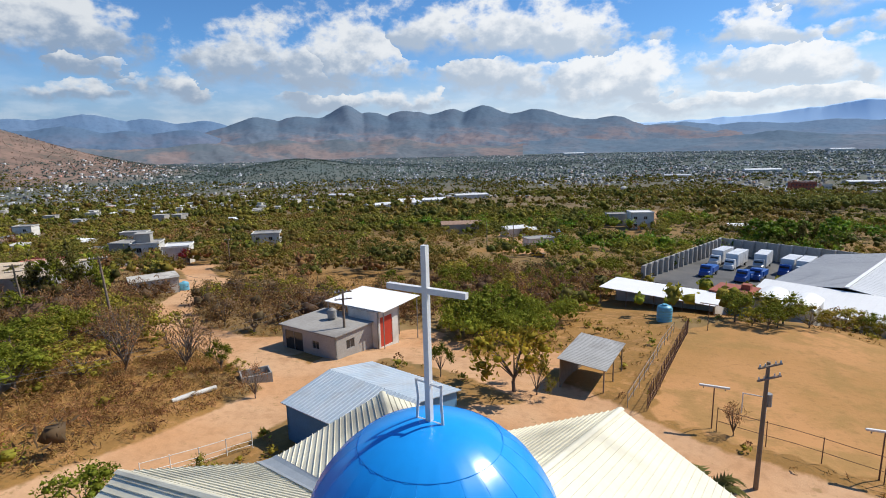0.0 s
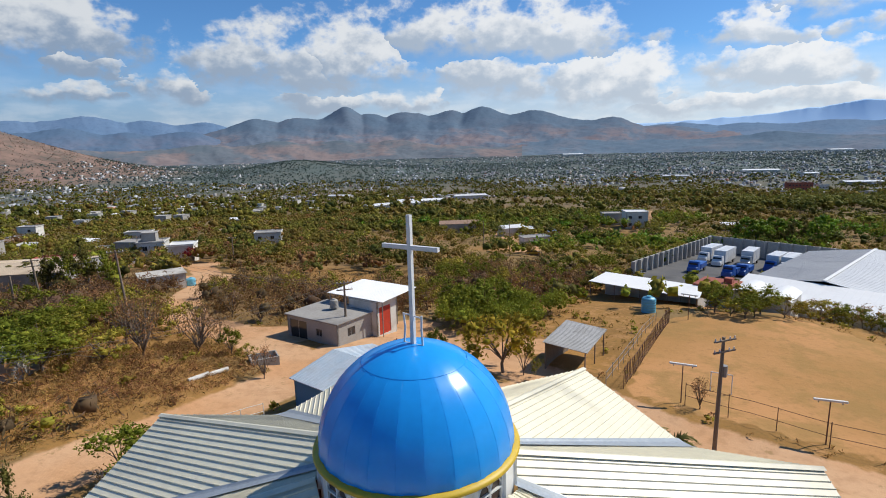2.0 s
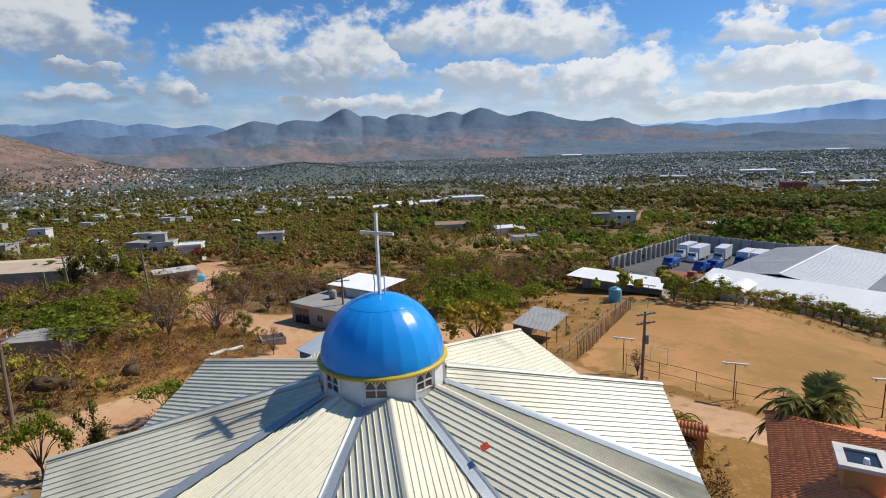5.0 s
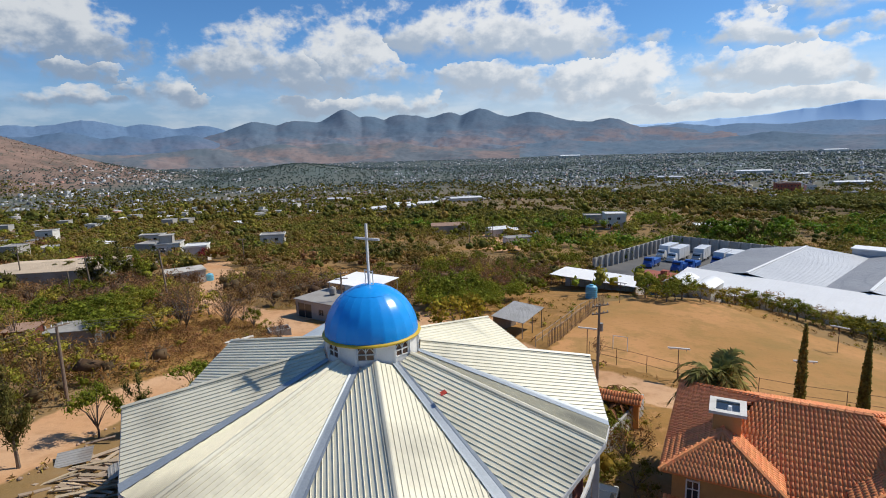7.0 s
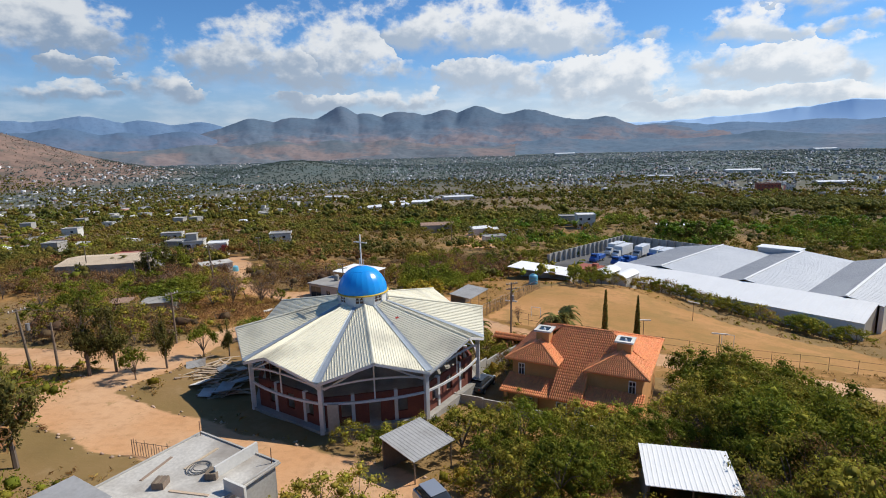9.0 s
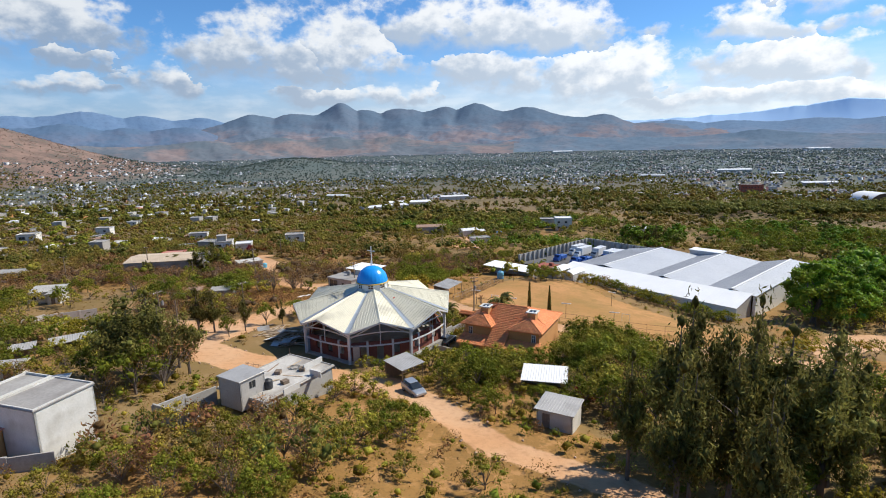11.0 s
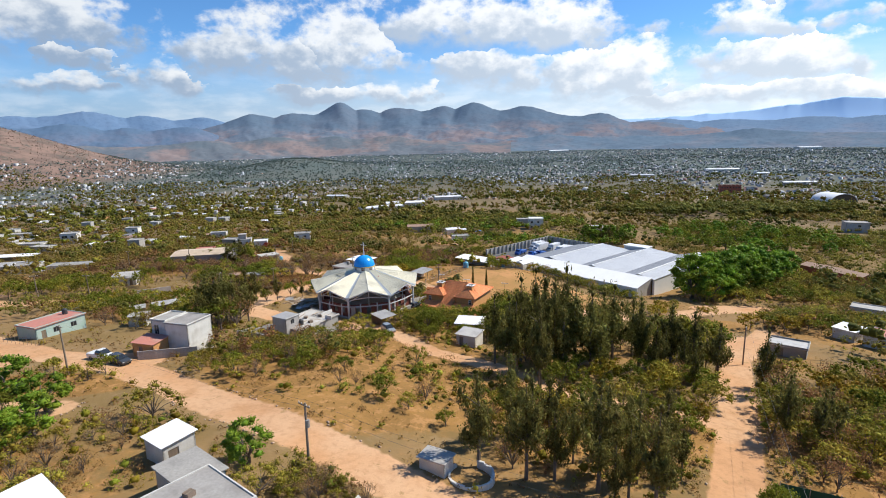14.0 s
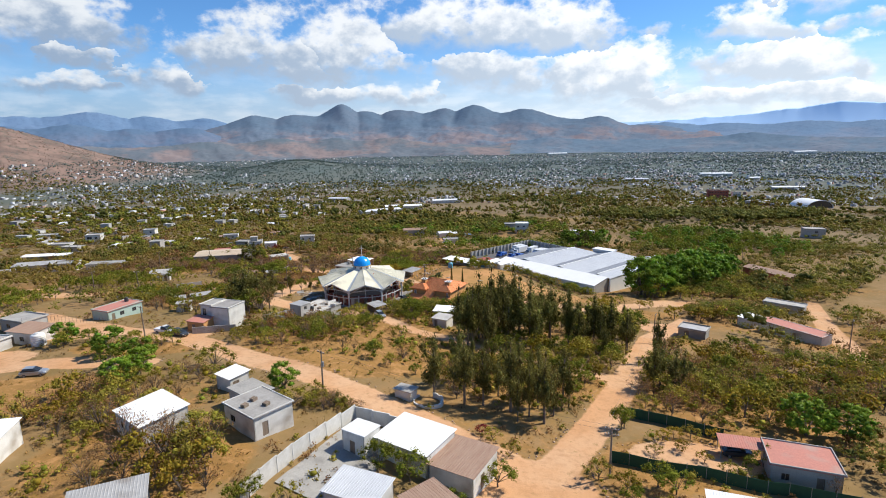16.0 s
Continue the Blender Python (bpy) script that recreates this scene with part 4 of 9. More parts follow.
    lathe(bm, [(2.58, 9.74), (2.74, 9.74), (2.77, 9.79), (2.74, 9.86), (2.6, 9.88)], 64)
    part("cornice", bm, M["yellow"], ch, "yellow painted ring", smooth_faces=True)
    # dome of slightly flat gores with a seam ring
    bm = bm_new()
    n = 72
    rows = []
    for i in range(23):
        f = i / 22 * math.pi / 2
        r, z = 2.62 * math.cos(f), 9.82 + 2.68 * math.sin(f)
        if i == 22:
            rows.append([bm.verts.new((0, 0, z))])
            continue
        row = []
        for k in range(n):
            g = 1 - 0.013 * (k % 3 == 0) * (1 if i < 16 else 0)
            a = k * 2 * math.pi / n
            row.append(bm.verts.new((r * g * math.cos(a), r * g * math.sin(a), z)))
        rows.append(row)
    for a, b in zip(rows, rows[1:]):
        for k in range(n):
            if len(b) == 1:
                bm.faces.new([a[k], a[(k + 1) % n], b[0]])
            else:
                bm.faces.new([a[k], a[(k + 1) % n], b[(k + 1) % n], b[k]])
    dome = part("dome", bm, M["dome_blue"], ch, "glossy bright blue dome", smooth_faces=True)
    bm = bm_new()
    rs, zs = 2.62 * math.cos(radians(58)), 9.82 + 2.68 * math.sin(radians(58))
    lathe(bm, [(rs + 0.006, zs - 0.006), (rs + 0.009, zs), (rs - 0.002, zs + 0.009)], 64)
    part("seam", bm, M["dome_blue"], dome, smooth_faces=True)
    for k in range(24):
        a = radians(15 * k + 7.5)
        bm = bm_new()
        tube(bm, [(2.622 * math.cos(f_) * math.cos(a), 2.622 * math.cos(f_) * math.sin(a), 9.82 + 2.682 * math.sin(f_)) for f_ in (radians(3 + 55 * i / 8) for i in range(9))], [0.0035] * 9, 4)
        part("seam", bm, M["dome_blue"], dome)
    # cross with its raised foot frame
    cr = part("cross", cross_mesh(), M["cross"], ch, "white steel cross", m=pose(0, 0, 12.46, 0, 0, -32))
    for x in (-0.3, 0.3):
        bm = bm_new()
        tube(bm, [(x, 0, -0.06), (x * 0.86, 0.02, 0.45), (x * 0.95, 0, 0.82)], [0.028] * 3, 6)
        part("brace", bm, M["cross"], cr)
    bm = bm_new()
    tube(bm, [(-0.3, 0, 0.82), (0.3, 0, 0.76)], [0.026] * 2, 6)
    part("brace", bm, M["cross"], cr)
    bm = bm_new()
    tube(bm, [(-0.3, 0, 0.02), (0.3, 0, 0.02)], [0.026] * 2, 6)
    part("brace", bm, M["cross"], cr)
    return ch


def bm_new_drum():
    """A sixteen-sided wall ring with thickness; the window faces are left open."""
    bm = bm_new()
    for k in range(16):
        a0, a1 = radians(-90 + 22.5 * k - 11.25), radians(-90 + 22.5 * k + 11.25)
        r = 2.62

        def P(t, z, d=0.0):
            x = (r - d) * (math.cos(a0) * (1 - t) + math.cos(a1) * t)
            y = (r - d) * (math.sin(a0) * (1 - t) + math.sin(a1) * t)
            return (x, y, z)

        def slab(t0, t1, z0, z1):
            vs = [bm.verts.new(P(t, z, d)) for d in (0, 0.12) for t, z in ((t0, z0), (t1, z0), (t1, z1), (t0, z1))]
            for q in ((0, 1, 2, 3), (7, 6, 5, 4), (0, 4, 5, 1), (1, 5, 6, 2), (2, 6, 7, 3), (3, 7, 4, 0)):
                bm.faces.new([vs[i] for i in q])

        if k % 2:
            slab(0, 1, 8.3, 9.8)
        else:
            slab(0, 1, 8.3, 9.02)
            slab(0, 0.08, 9.02, 9.8)
            slab(0.92, 1, 9.02, 9.8)
            slab(0.08, 0.92, 9.74, 9.8)
    bmesh.ops.remove_doubles(bm, verts=bm.verts, dist=0.001)
    return bm


def window(parent, m):
    """Twin pointed lights over two lower panes, white bars."""
    w, h = 0.86, 0.72
    frame_ob = part("window_frame", window_bars(w, h), M["white"], parent, m=m)
    for i in range(2):
        for z0, z1 in ((0.02, 0.32), (0.36, 0.70)):
            x0 = -w / 2 + 0.03 + i * (w / 2 - 0.01)
            part("pane", boxed(x0, 0.03, z0, x0 + w / 2 - 0.05, 0.045, z1), M["amber_glass"], frame_ob)


def window_bars(w, h):
    bm = bm_new()
    t = 0.045
    for x in (-w / 2, 0, w / 2):
        box(bm, x - t / 2, -0.03, 0, x + t / 2, 0.05, h)
    for z in (0.0, 0.33, h):
        box(bm, -w / 2, -0.028, z - t / 2, w / 2, 0.048, z + t / 2)
    for x0, x1 in ((-w / 2, 0), (0, w / 2)):
        mid = (x0 + x1) / 2
        for a, b in (((x0, 0, 0.42), (x0 + 0.09, 0, 0.58)), ((x0 + 0.09, 0, 0.58), (mid, 0, h - 0.02)), ((x1, 0, 0.42), (x1 - 0.09, 0, 0.58)), ((x1 - 0.09, 0, 0.58), (mid, 0, h - 0.02))):
            beam(bm, a, b, 0.035, 0.035)
    return bm


def cross_mesh():
    bm = bm_new()
    box(bm, -0.055, -0.055, 0, 0.055, 0.055, 3.42)
    box(bm, -0.86, -0.053, 2.535, -0.055, 0.053, 2.645)
    box(bm, 0.055, -0.053, 2.535, 0.86, 0.053, 2.645)
    return bm


church()

# ---- roofs and houses ----
def sheet(w, d, z_front, z_back, thick=0.05, pitch=0.32, rib=0.022):
    """A ribbed metal roof sheet, ribs running down the slope (local y)."""
    bm = bm_new()
    n = max(3, int(w / pitch))
    prof = []
    for i in range(n):
        x = -w / 2 + w * i / n
        s = w / n
        prof += [(x, 0), (x + s * 0.62, 0), (x + s * 0.7, rib), (x + s * 0.92, rib)]
    prof.append((w / 2, 0))
    top = [[bm.verts.new((x, y, z + h)) for x, h in prof] for y, z in ((-d / 2, z_front), (d / 2, z_back))]
    low = [[bm.verts.new((x, y, z - thick)) for x in (-w / 2, w / 2)] for y, z in ((-d / 2, z_front), (d / 2, z_back))]
    for i in range(len(prof) - 1):
        bm.faces.new([top[0][i], top[0][i + 1], top[1][i + 1], top[1][i]])
    bm.faces.new([low[0][0], low[1][0], low[1][1], low[0][1]])
    bm.faces.new([low[0][0], low[0][1]] + top[0][::-1])
    bm.faces.new([low[1][1], low[1][0]] + top[1])
    bm.faces.new([low[0][0], top[0][0], top[1][0], low[1][0]])
    bm.faces.new([low[0][1], low[1][1], top[1][-1], top[0][-1]])
    return bm


def wall_with_openings(L, h, t, holes, z0=-1.2):
    """An upright wall along x from 0 to L with rectangular holes (x, sill, width, height) through it."""
    bm = bm_new()
    cuts = sorted(set([0, L] + [round(v, 4) for x, s, w, hh in holes for v in (x, x + w)]))
    for a, b in zip(cuts, cuts[1:]):
        mid = (a + b) / 2
        z = z0
        for x, s, w, hh in sorted((q for q in holes if q[0] < mid < q[0] + q[2]), key=lambda q: q[1]):
            if s > z:
                box(bm, a, 0, z, b, t, s)
            z = s + hh
        box(bm, a, 0, z, b, t, h)
    bmesh.ops.remove_doubles(bm, verts=bm.verts, dist=0.001)
    return bm


def ring_frame(w, h, b):
    """One rectangular frame, 8 cm deep."""
    bm = bm_new()
    loops = []
    for yy in (-0.06, 0.02):
        for i in (0, b):
            loops.append([bm.verts.new((px_, yy, pz_)) for px_, pz_ in ((i, i), (w - i, i), (w - i, h - i), (i, h - i))])
    for k in range(4):
        j = (k + 1) % 4
        for p, q in ((0, 1), (1, 3), (3, 2), (2, 0)):
            bm.faces.new([loops[p][k], loops[p][j], loops[q][j], loops[q][k]])
    return bm


def opening_fill(parent, m, x, s, w, hh, kind, mat):
    if kind == "door":
        d = part("door", boxed(x + 0.03, 0.05, max(s, -0.3), x + w - 0.03, 0.10, s + hh - 0.03), mat, parent, m=m)
        part("handle", boxed(x + w - 0.2, 0.02, s + 1.0, x + w - 0.14, 0.05, s + 1.14), M["steel"], d)
    else:
        win = part("window", ring_frame(w, hh, 0.06), M["steel"], parent, m=m @ pose(x, 0.1, s))
        part("mullion", boxed(w / 2 - 0.03, -0.05, 0.061, w / 2 + 0.03, 0.01, hh - 0.061), M["steel"], win)
        part("pane", boxed(0.05, -0.03, 0.05, w - 0.05, -0.015, hh - 0.05), M["glass"], win)


def house(x, y, rot, w, d, h, wall="white_wall", roof="flat", roof_mat="slab", label="", name="house", front=(), side=(), door_mat="wood", overhang=0.25,
          rise=0.35, parapet=0.25, z=None, rods=False, group=""):
    """A small masonry house. front, side: openings (x, sill, width, height, kind) in the wall facing local -y and local +x."""
    hs = thing(name, x, y, z, rot, label, "house", group)
    TAKEN.append((x, y, math.hypot(w, d) / 2 + 0.4))
    t = 0.18
    sides = [(pose(-w / 2, -d / 2, 0), w, front), (pose(w / 2, -d / 2, 0, 0, 0, 90), d, side), (pose(w / 2, d / 2, 0, 0, 0, 180), w, ()), (pose(-w / 2, d / 2, 0, 0, 0, 270), d, ())]
    for m, L, holes in sides:
        bm = wall_with_openings(L - 0.0, h, t, [q[:4] for q in holes])
        part("wall", bm, M[wall], hs, m=m)
        for q in holes:
            opening_fill(hs, m, *q[:4], q[4], M[door_mat])
    if roof == "flat":
        part("roof_slab", boxed(-w / 2 - overhang, -d / 2 - overhang, h, w / 2 + overhang, d / 2 + overhang, h + 0.14, bevel=0.02), M[roof_mat], hs)
        if parapet:
            o = overhang - 0.06
            for a in ((-w / 2 - o, -d / 2 - o, w / 2 + o, -d / 2 - o + 0.13), (-w / 2 - o, d / 2 + o - 0.13, w / 2 + o, d / 2 + o), (-w / 2 - o, -d / 2 - o + 0.135, -w / 2 - o + 0.13, d / 2 + o - 0.135), (w / 2 + o - 0.13, -d / 2 - o + 0.135, w / 2 + o, d / 2 + o - 0.135)):
                part("parapet", boxed(a[0], a[1], h + 0.142, a[2], a[3], h + 0.142 + parapet), M[wall], hs)
        if rods:
            for a in (-1, 1):
                for b in (-1, 1):
                    bm = bm_new()
                    tube(bm, [(a * (w / 2 - 0.15), b * (d / 2 - 0.15), h + 0.1), (a * (w / 2 - 0.13), b * (d / 2 - 0.12), h + 1.2)], [0.03, 0.03], 5)
                    part("rebar", bm, M["rust"], hs)
    elif roof == "shed":
        part("roof_sheet", sheet(w + 2 * overhang, d + 2 * overhang, h + 0.06, h + 0.06 + rise), M[roof_mat], hs)
        part("gable", wedge(w, d, h, rise), M[wall], hs)
    elif roof == "gable":
        for sgn in (-1, 1):
            bm = sheet(w + 2 * overhang, d / 2 + overhang, h + 0.06 - overhang * rise / (d / 2), h + 0.06 + rise)
            part("roof_sheet", bm, M[roof_mat], hs, m=pose(0, sgn * (-d / 4 - overhang / 2), 0, 0, 0, 0 if sgn > 0 else 180))
        for xx in (-w / 2 + 0.005, w / 2 - 0.185):
            bm = bm_new()
            a = [bm.verts.new((xx + q, yy, zz)) for q in (0, 0.18) for yy, zz in ((-d / 2, h), (d / 2, h), (0, h + rise))]
            bm.faces.new(a[:3][::-1])
            bm.faces.new(a[3:])
            for i in range(3):
                j = (i + 1) % 3
                bm.faces.new([a[i], a[j], a[3 + j], a[3 + i]])
            part("gable", bm, M[wall], hs)
    return hs


def wedge(w, d, h, rise):
    bm = bm_new()
    for x0, x1 in ((-w / 2, -w / 2 + 0.15), (w / 2 - 0.15, w / 2)):
        a = [bm.verts.new(p) for xx in (x0, x1) for p in ((xx, -d / 2, h + 0.001), (xx, d / 2, h + 0.001), (xx, d / 2, h + rise - 0.03))]
        bm.faces.new(a[:3])
        bm.faces.new(a[3:][::-1])
        for i in range(3):
            j = (i + 1) % 3
            bm.faces.new([a[i], a[3 + i], a[3 + j], a[j]])
    box(bm, -w / 2 + 0.15, d / 2 - 0.15, h + 0.001, w / 2 - 0.15, d / 2, h + rise - 0.03)
    return bm


def canopy(x, y, rot, w, d, h0, h1, roof_mat, label, name="shelter", posts=(3, 2), z=None, post_mat="steel", walls=(), wall_mat="dark"):
    """A sheet roof on posts, higher at the back; walls: which of 'back', 'left', 'right', 'front' are closed."""
    cp = thing(name, x, y, z, rot, label, "shelter")
    TAKEN.append((x, y, math.hypot(w, d) / 2))
    part("roof_sheet", sheet(w, d, h0, h1), M[roof_mat], cp)
    for i in range(posts[0]):
        for j in range(posts[1]):
            px, py = -w / 2 + 0.25 + (w - 0.5) * i / max(1, posts[0] - 1), -d / 2 + 0.25 + (d - 0.5) * j / max(1, posts[1] - 1)
            bm = bm_new()
            tube(bm, [(px, py, -1.0), (px, py, h0 + (h1 - h0) * (py + d / 2) / d - 0.05)], [0.06, 0.06], 6)
            part("post", bm, M[post_mat], cp)
    for nm in walls:
        a = {"back": (-w / 2 + .1, d / 2 - 0.3, w / 2 - .1, d / 2 - 0.2, h1), "front": (-w / 2 + .1, -d / 2 + 0.32, w / 2 - .1, -d / 2 + 0.42, h0), "left": (-w / 2 + 0.1, -d / 2 + .4, -w / 2 + 0.2, d / 2 - .3, h0), "right": (w / 2 - 0.2, -d / 2 + .4, w / 2 - 0.1, d / 2 - .3, h0)}[nm]
        part("wall", boxed(a[0], a[1], -1.0, a[2], a[3], a[4] - 0.08), M[wall_mat], cp)
    return cp


def wall_run(pts, h, t, mat, label, name="boundary_wall", panel=3.0, cap=True):
    """A boundary wall in panels that step down with the ground, piers between."""
    (x0, y0) = pts[0]
    w = thing(name, x0, y0, 0, 0, label, "wall")
    w.location.z = 0
    for (ax, ay), (bx, by) in zip(pts, pts[1:]):
        L = math.hypot(bx - ax, by - ay)
        n = max(1, round(L / panel))
        ang = math.degrees(math.atan2(by - ay, bx - ax))
        for i in range(n):
            u = (i + 0.5) / n
            cx, cy = ax + (bx - ax) * u, ay + (by - ay) * u
            g = gz(cx, cy)
            part("wall_panel", boxed(-L / n / 2, -t / 2, g - 1.2, L / n / 2, t / 2, g + h), M[mat], w, m=pose(cx - x0, cy - y0, 0, 0, 0, ang))
            ex, ey = ax + (bx - ax) * i / n, ay + (by - ay) * i / n
            part("pier", boxed(-t * 0.8, -t * 0.8, g - 1.2, t * 0.8, t * 0.8, g + h + 0.08), M[mat], w, m=pose(ex - x0, ey - y0, 0, 0, 0, ang))
    return w


def cylinder_tank(x, y, z, r, h, mat, label):
    bm = bm_new()
    prof = [(r * 0.96, 0)]
    for i in range(5):
        a = h * 0.16 * i
        prof += [(r, a + 0.02), (r, a + h * 0.11), (r * 0.965, a + h * 0.13), (r * 0.965, a + h * 0.155)]
    prof += [(r, h * 0.82), (r * 0.8, h * 0.93), (r * 0.33, h * 0.97), (r * 0.33, h), (0, h)]
    lathe(bm, prof, 24)
    tk = thing("water_tank", x, y, z, 0, label, "water tank")
    part("body", bm, M[mat], tk, smooth_faces=True)
    bm = bm_new()
    lathe(bm, [(r * 0.34, h), (r * 0.36, h + 0.02), (r * 0.36, h + 0.06), (0, h + 0.08)], 16)
    part("lid", bm, M[mat], tk)
    return tk


# ---- vehicles ----
def wheel(parent, x, y, r, w=0.22):
    bm = bm_new()
    lathe(bm, [(r * 0.62, -w / 2), (r * 0.95, -w / 2), (r, -w / 3), (r, w / 3), (r * 0.95, w / 2), (r * 0.62, w / 2)], 16)
    wh = part("wheel", bm, M["rubber"], parent, m=pose(x, y, r, 90, 0, 0))
    bm = bm_new()
    lathe(bm, [(0, -w * 0.42), (r * 0.62, -w * 0.46), (r * 0.62, w * 0.46), (0, w * 0.42)], 12)
    part("rim", bm, M["steel"], wh)


def loft(sections):
    """Body from cross-sections: x, half width at sill and at top, z bottom, z top."""
    bm = bm_new()
    rings = []
    for x, wb, wtp, z0, z1 in sections:
        rings.append([bm.verts.new(p) for p in ((x, -wb, z0), (x, -wb * 1.02, z0 + (z1 - z0) * 0.45), (x, -wtp, z1 - 0.04), (x, -wtp + 0.09, z1), (x, wtp - 0.09, z1), (x, wtp, z1 - 0.04), (x, wb * 1.02, z0 + (z1 - z0) * 0.45), (x, wb, z0))])
    for a, b in zip(rings, rings[1:]):
        for k in range(8):
            bm.faces.new([a[k], a[(k + 1) % 8], b[(k + 1) % 8], b[k]])
    bm.faces.new(rings[0])
    bm.faces.new(rings[-1][::-1])
    return bm


def car(x, y, rot, paint, label, style="hatch", z=None):
    c = thing("pickup" if style == "pickup" else "car", x, y, z, rot, label, "car")
    TAKEN.append((x, y, 2.6))
    W = 0.85
    if style == "pickup":
        body = loft([(-2.5, .78, .78, .55, 1.0), (-2.45, W, W, .42, 1.05), (-0.55, W, W, .4, 1.06), (-0.5, W, .8, .4, 1.08), (1.2, W, W * .97, .4, 1.06), (2.2, W, .8, .42, .95), (2.42, .78, .72, .5, .8)])
        cabin = loft([(-0.5, .78, .62, 1.05, 1.62), (-0.3, .78, .66, 1.05, 1.72), (0.5, .78, .66, 1.05, 1.72), (1.2, .78, .7, 1.05, 1.12)])
    else:
        body = loft([(-2.05, .74, .7, .5, .92), (-1.9, W, .8, .38, 1.0), (-0.9, W, .83, .35, 1.02), (0.8, W, .83, .35, 1.0), (1.7, W, .78, .38, .9), (2.05, .74, .68, .48, .74)])
        cabin = loft([(-1.85, .72, .6, .95, 1.05), (-1.5, .74, .6, .97, 1.42), (-0.9, .76, .62, .98, 1.52), (0.2, .76, .62, .98, 1.5), (1.0, .76, .66, .97, 1.04)])
    b = part("body", body, M[paint], c, smooth_faces=False)
    part("cabin", cabin, M["glass"], c, "dark glazed cabin")
    roof_x = (-0.28, 0.48) if style == "pickup" else (-1.45, 0.15)
    part("roof", boxed(roof_x[0], -0.6, 1.5 if style == "hatch" else 1.7, roof_x[1], 0.6, 1.55 if style == "hatch" else 1.76, bevel=0.02), M[paint], c)
    for sx in (-1.25 if style == "hatch" else -1.55, 1.3 if style == "hatch" else 1.5):
        for sy in (-0.78, 0.78):
            wheel(c, sx, sy, 0.31)
    for sy in (-0.58, 0.58):
        part("headlight", boxed(1.96 if style == "hatch" else 2.3, sy - 0.13, 0.66, 2.04 if style == "hatch" else 2.42, sy + 0.13, 0.78), M["white"], c)
        part("tail_light", boxed(-2.09 if style == "hatch" else -2.52, sy - 0.1, 0.72, -2.02 if style == "hatch" else -2.44, sy + 0.1, 0.86), M["red_door"], c)
    return c


def truck(x, y, rot, cab, label, box_len=6.5, flat=False):
    t = thing("truck", x, y, None, rot, label, "truck", "trucks parked in the walled yard")
    part("chassis", boxed(-box_len / 2, -0.5, 0.55, box_len / 2 + 2.3, 0.5, 0.85), M["steel"], t)
    if flat:
        part("cargo_bed", boxed(-box_len / 2, -1.15, 0.86, box_len / 2 - 0.1, 1.15, 1.9, bevel=0.03), M[cab], t)
    else:
        cb = part("cargo_box", boxed(-box_len / 2, -1.22, 0.86, box_len / 2, 1.22, 3.6, bevel=0.04), M["car_white"], t, "white cargo box")
        for i in range(5):
            xx = -box_len / 2 + 0.4 + i * (box_len - 0.8) / 4
            part("rib", boxed(xx - 0.03, -1.25, 0.95, xx + 0.03, 1.25, 3.62), M["car_white"], cb)
    hood = loft([(box_len / 2 + 0.15, 1.05, 0.95, 0.6, 2.5), (box_len / 2 + 0.4, 1.08, 0.98, 0.55, 2.62), (box_len / 2 + 1.3, 1.08, 0.98, 0.55, 2.6), (box_len / 2 + 1.75, 1.08, 1.0, 0.55, 1.65), (box_len / 2 + 2.35, 1.0, 0.92, 0.6, 1.45)])
    part("cab", hood, M[cab], t)
    part("windscreen", boxed(box_len / 2 + 1.42, -0.85, 1.7, box_len / 2 + 1.62, 0.85, 2.3), M["glass"], t)
    for sx in (-box_len / 2 + 1.1, box_len / 2 + 1.5):
        for sy in (-0.98, 0.98):
            wheel(t, sx, sy, 0.48, 0.3)
    return t

# ---- villa with the terracotta roof ----
def tiled_slope(name, parent, a, b, c, d, rows_step=0.36, cols_step=0.2):
    """Roman tiles on the quad a-b (eave) to d-c (top): each tile a small arched piece, joined to one slope, with a solid deck below."""
    a, b, c, d = (Vector(q) for q in (a, b, c, d))
    nrm = (b - a).cross(d - a).normalized()
    if nrm.z < 0:
        nrm = -nrm
    bm = bm_new()
    n_r = max(2, int(((d - a).length + (c - b).length) / 2 / rows_step))
    up = ((d - a) + (c - b)).normalized()
    along = (b - a).normalized()
    L_max = max((b - a).length, (c - d).length)
    verts, faces = [], []
    for r in range(n_r):
        v0, v1 = r / n_r, (r + 1.15) / n_r
        p0, p1 = a.lerp(d, v0), b.lerp(c, v0)
        L = (p1 - p0).length
        n_c = int(L / cols_step)
        if n_c < 1:
            continue
        for k in range(n_c):
            base = p0 + along * ((k + 0.5) * L / n_c)
            end = base + up * ((d - a).length / n_r * 1.12)
            i0 = len(verts)
            wd = cols_step * 0.5
            for q, lift in ((base, 0.065), (end, 0.02)):
                for o, h in ((-1, -0.02), (-0.5, 0.055), (0.5, 0.055), (1, -0.02)):
                    verts.append(q + along * o * wd + nrm * (h + lift))
            faces += [(i0, i0 + 1, i0 + 5, i0 + 4), (i0 + 1, i0 + 2, i0 + 6, i0 + 5), (i0 + 2, i0 + 3, i0 + 7, i0 + 6), (i0, i0 + 3, i0 + 2, i0 + 1)]
    me = quads_mesh(name, verts, faces, M["tile"])
    bm.free()
    deck = bm_new()
    top = [deck.verts.new(q) for q in (a, b, c, d)] if (c - d).length > 0.01 else [deck.verts.new(q) for q in (a, b, c)]
    bot = [deck.verts.new(v.co - nrm * 0.12) for v in top]
    deck.faces.new(top)
    deck.faces.new(bot[::-1])
    for i in range(len(top)):
        j = (i + 1) % len(top)
        deck.faces.new([top[i], bot[i], bot[j], top[j]])
    ob = part("roof_slope", deck, M["tile"], parent)
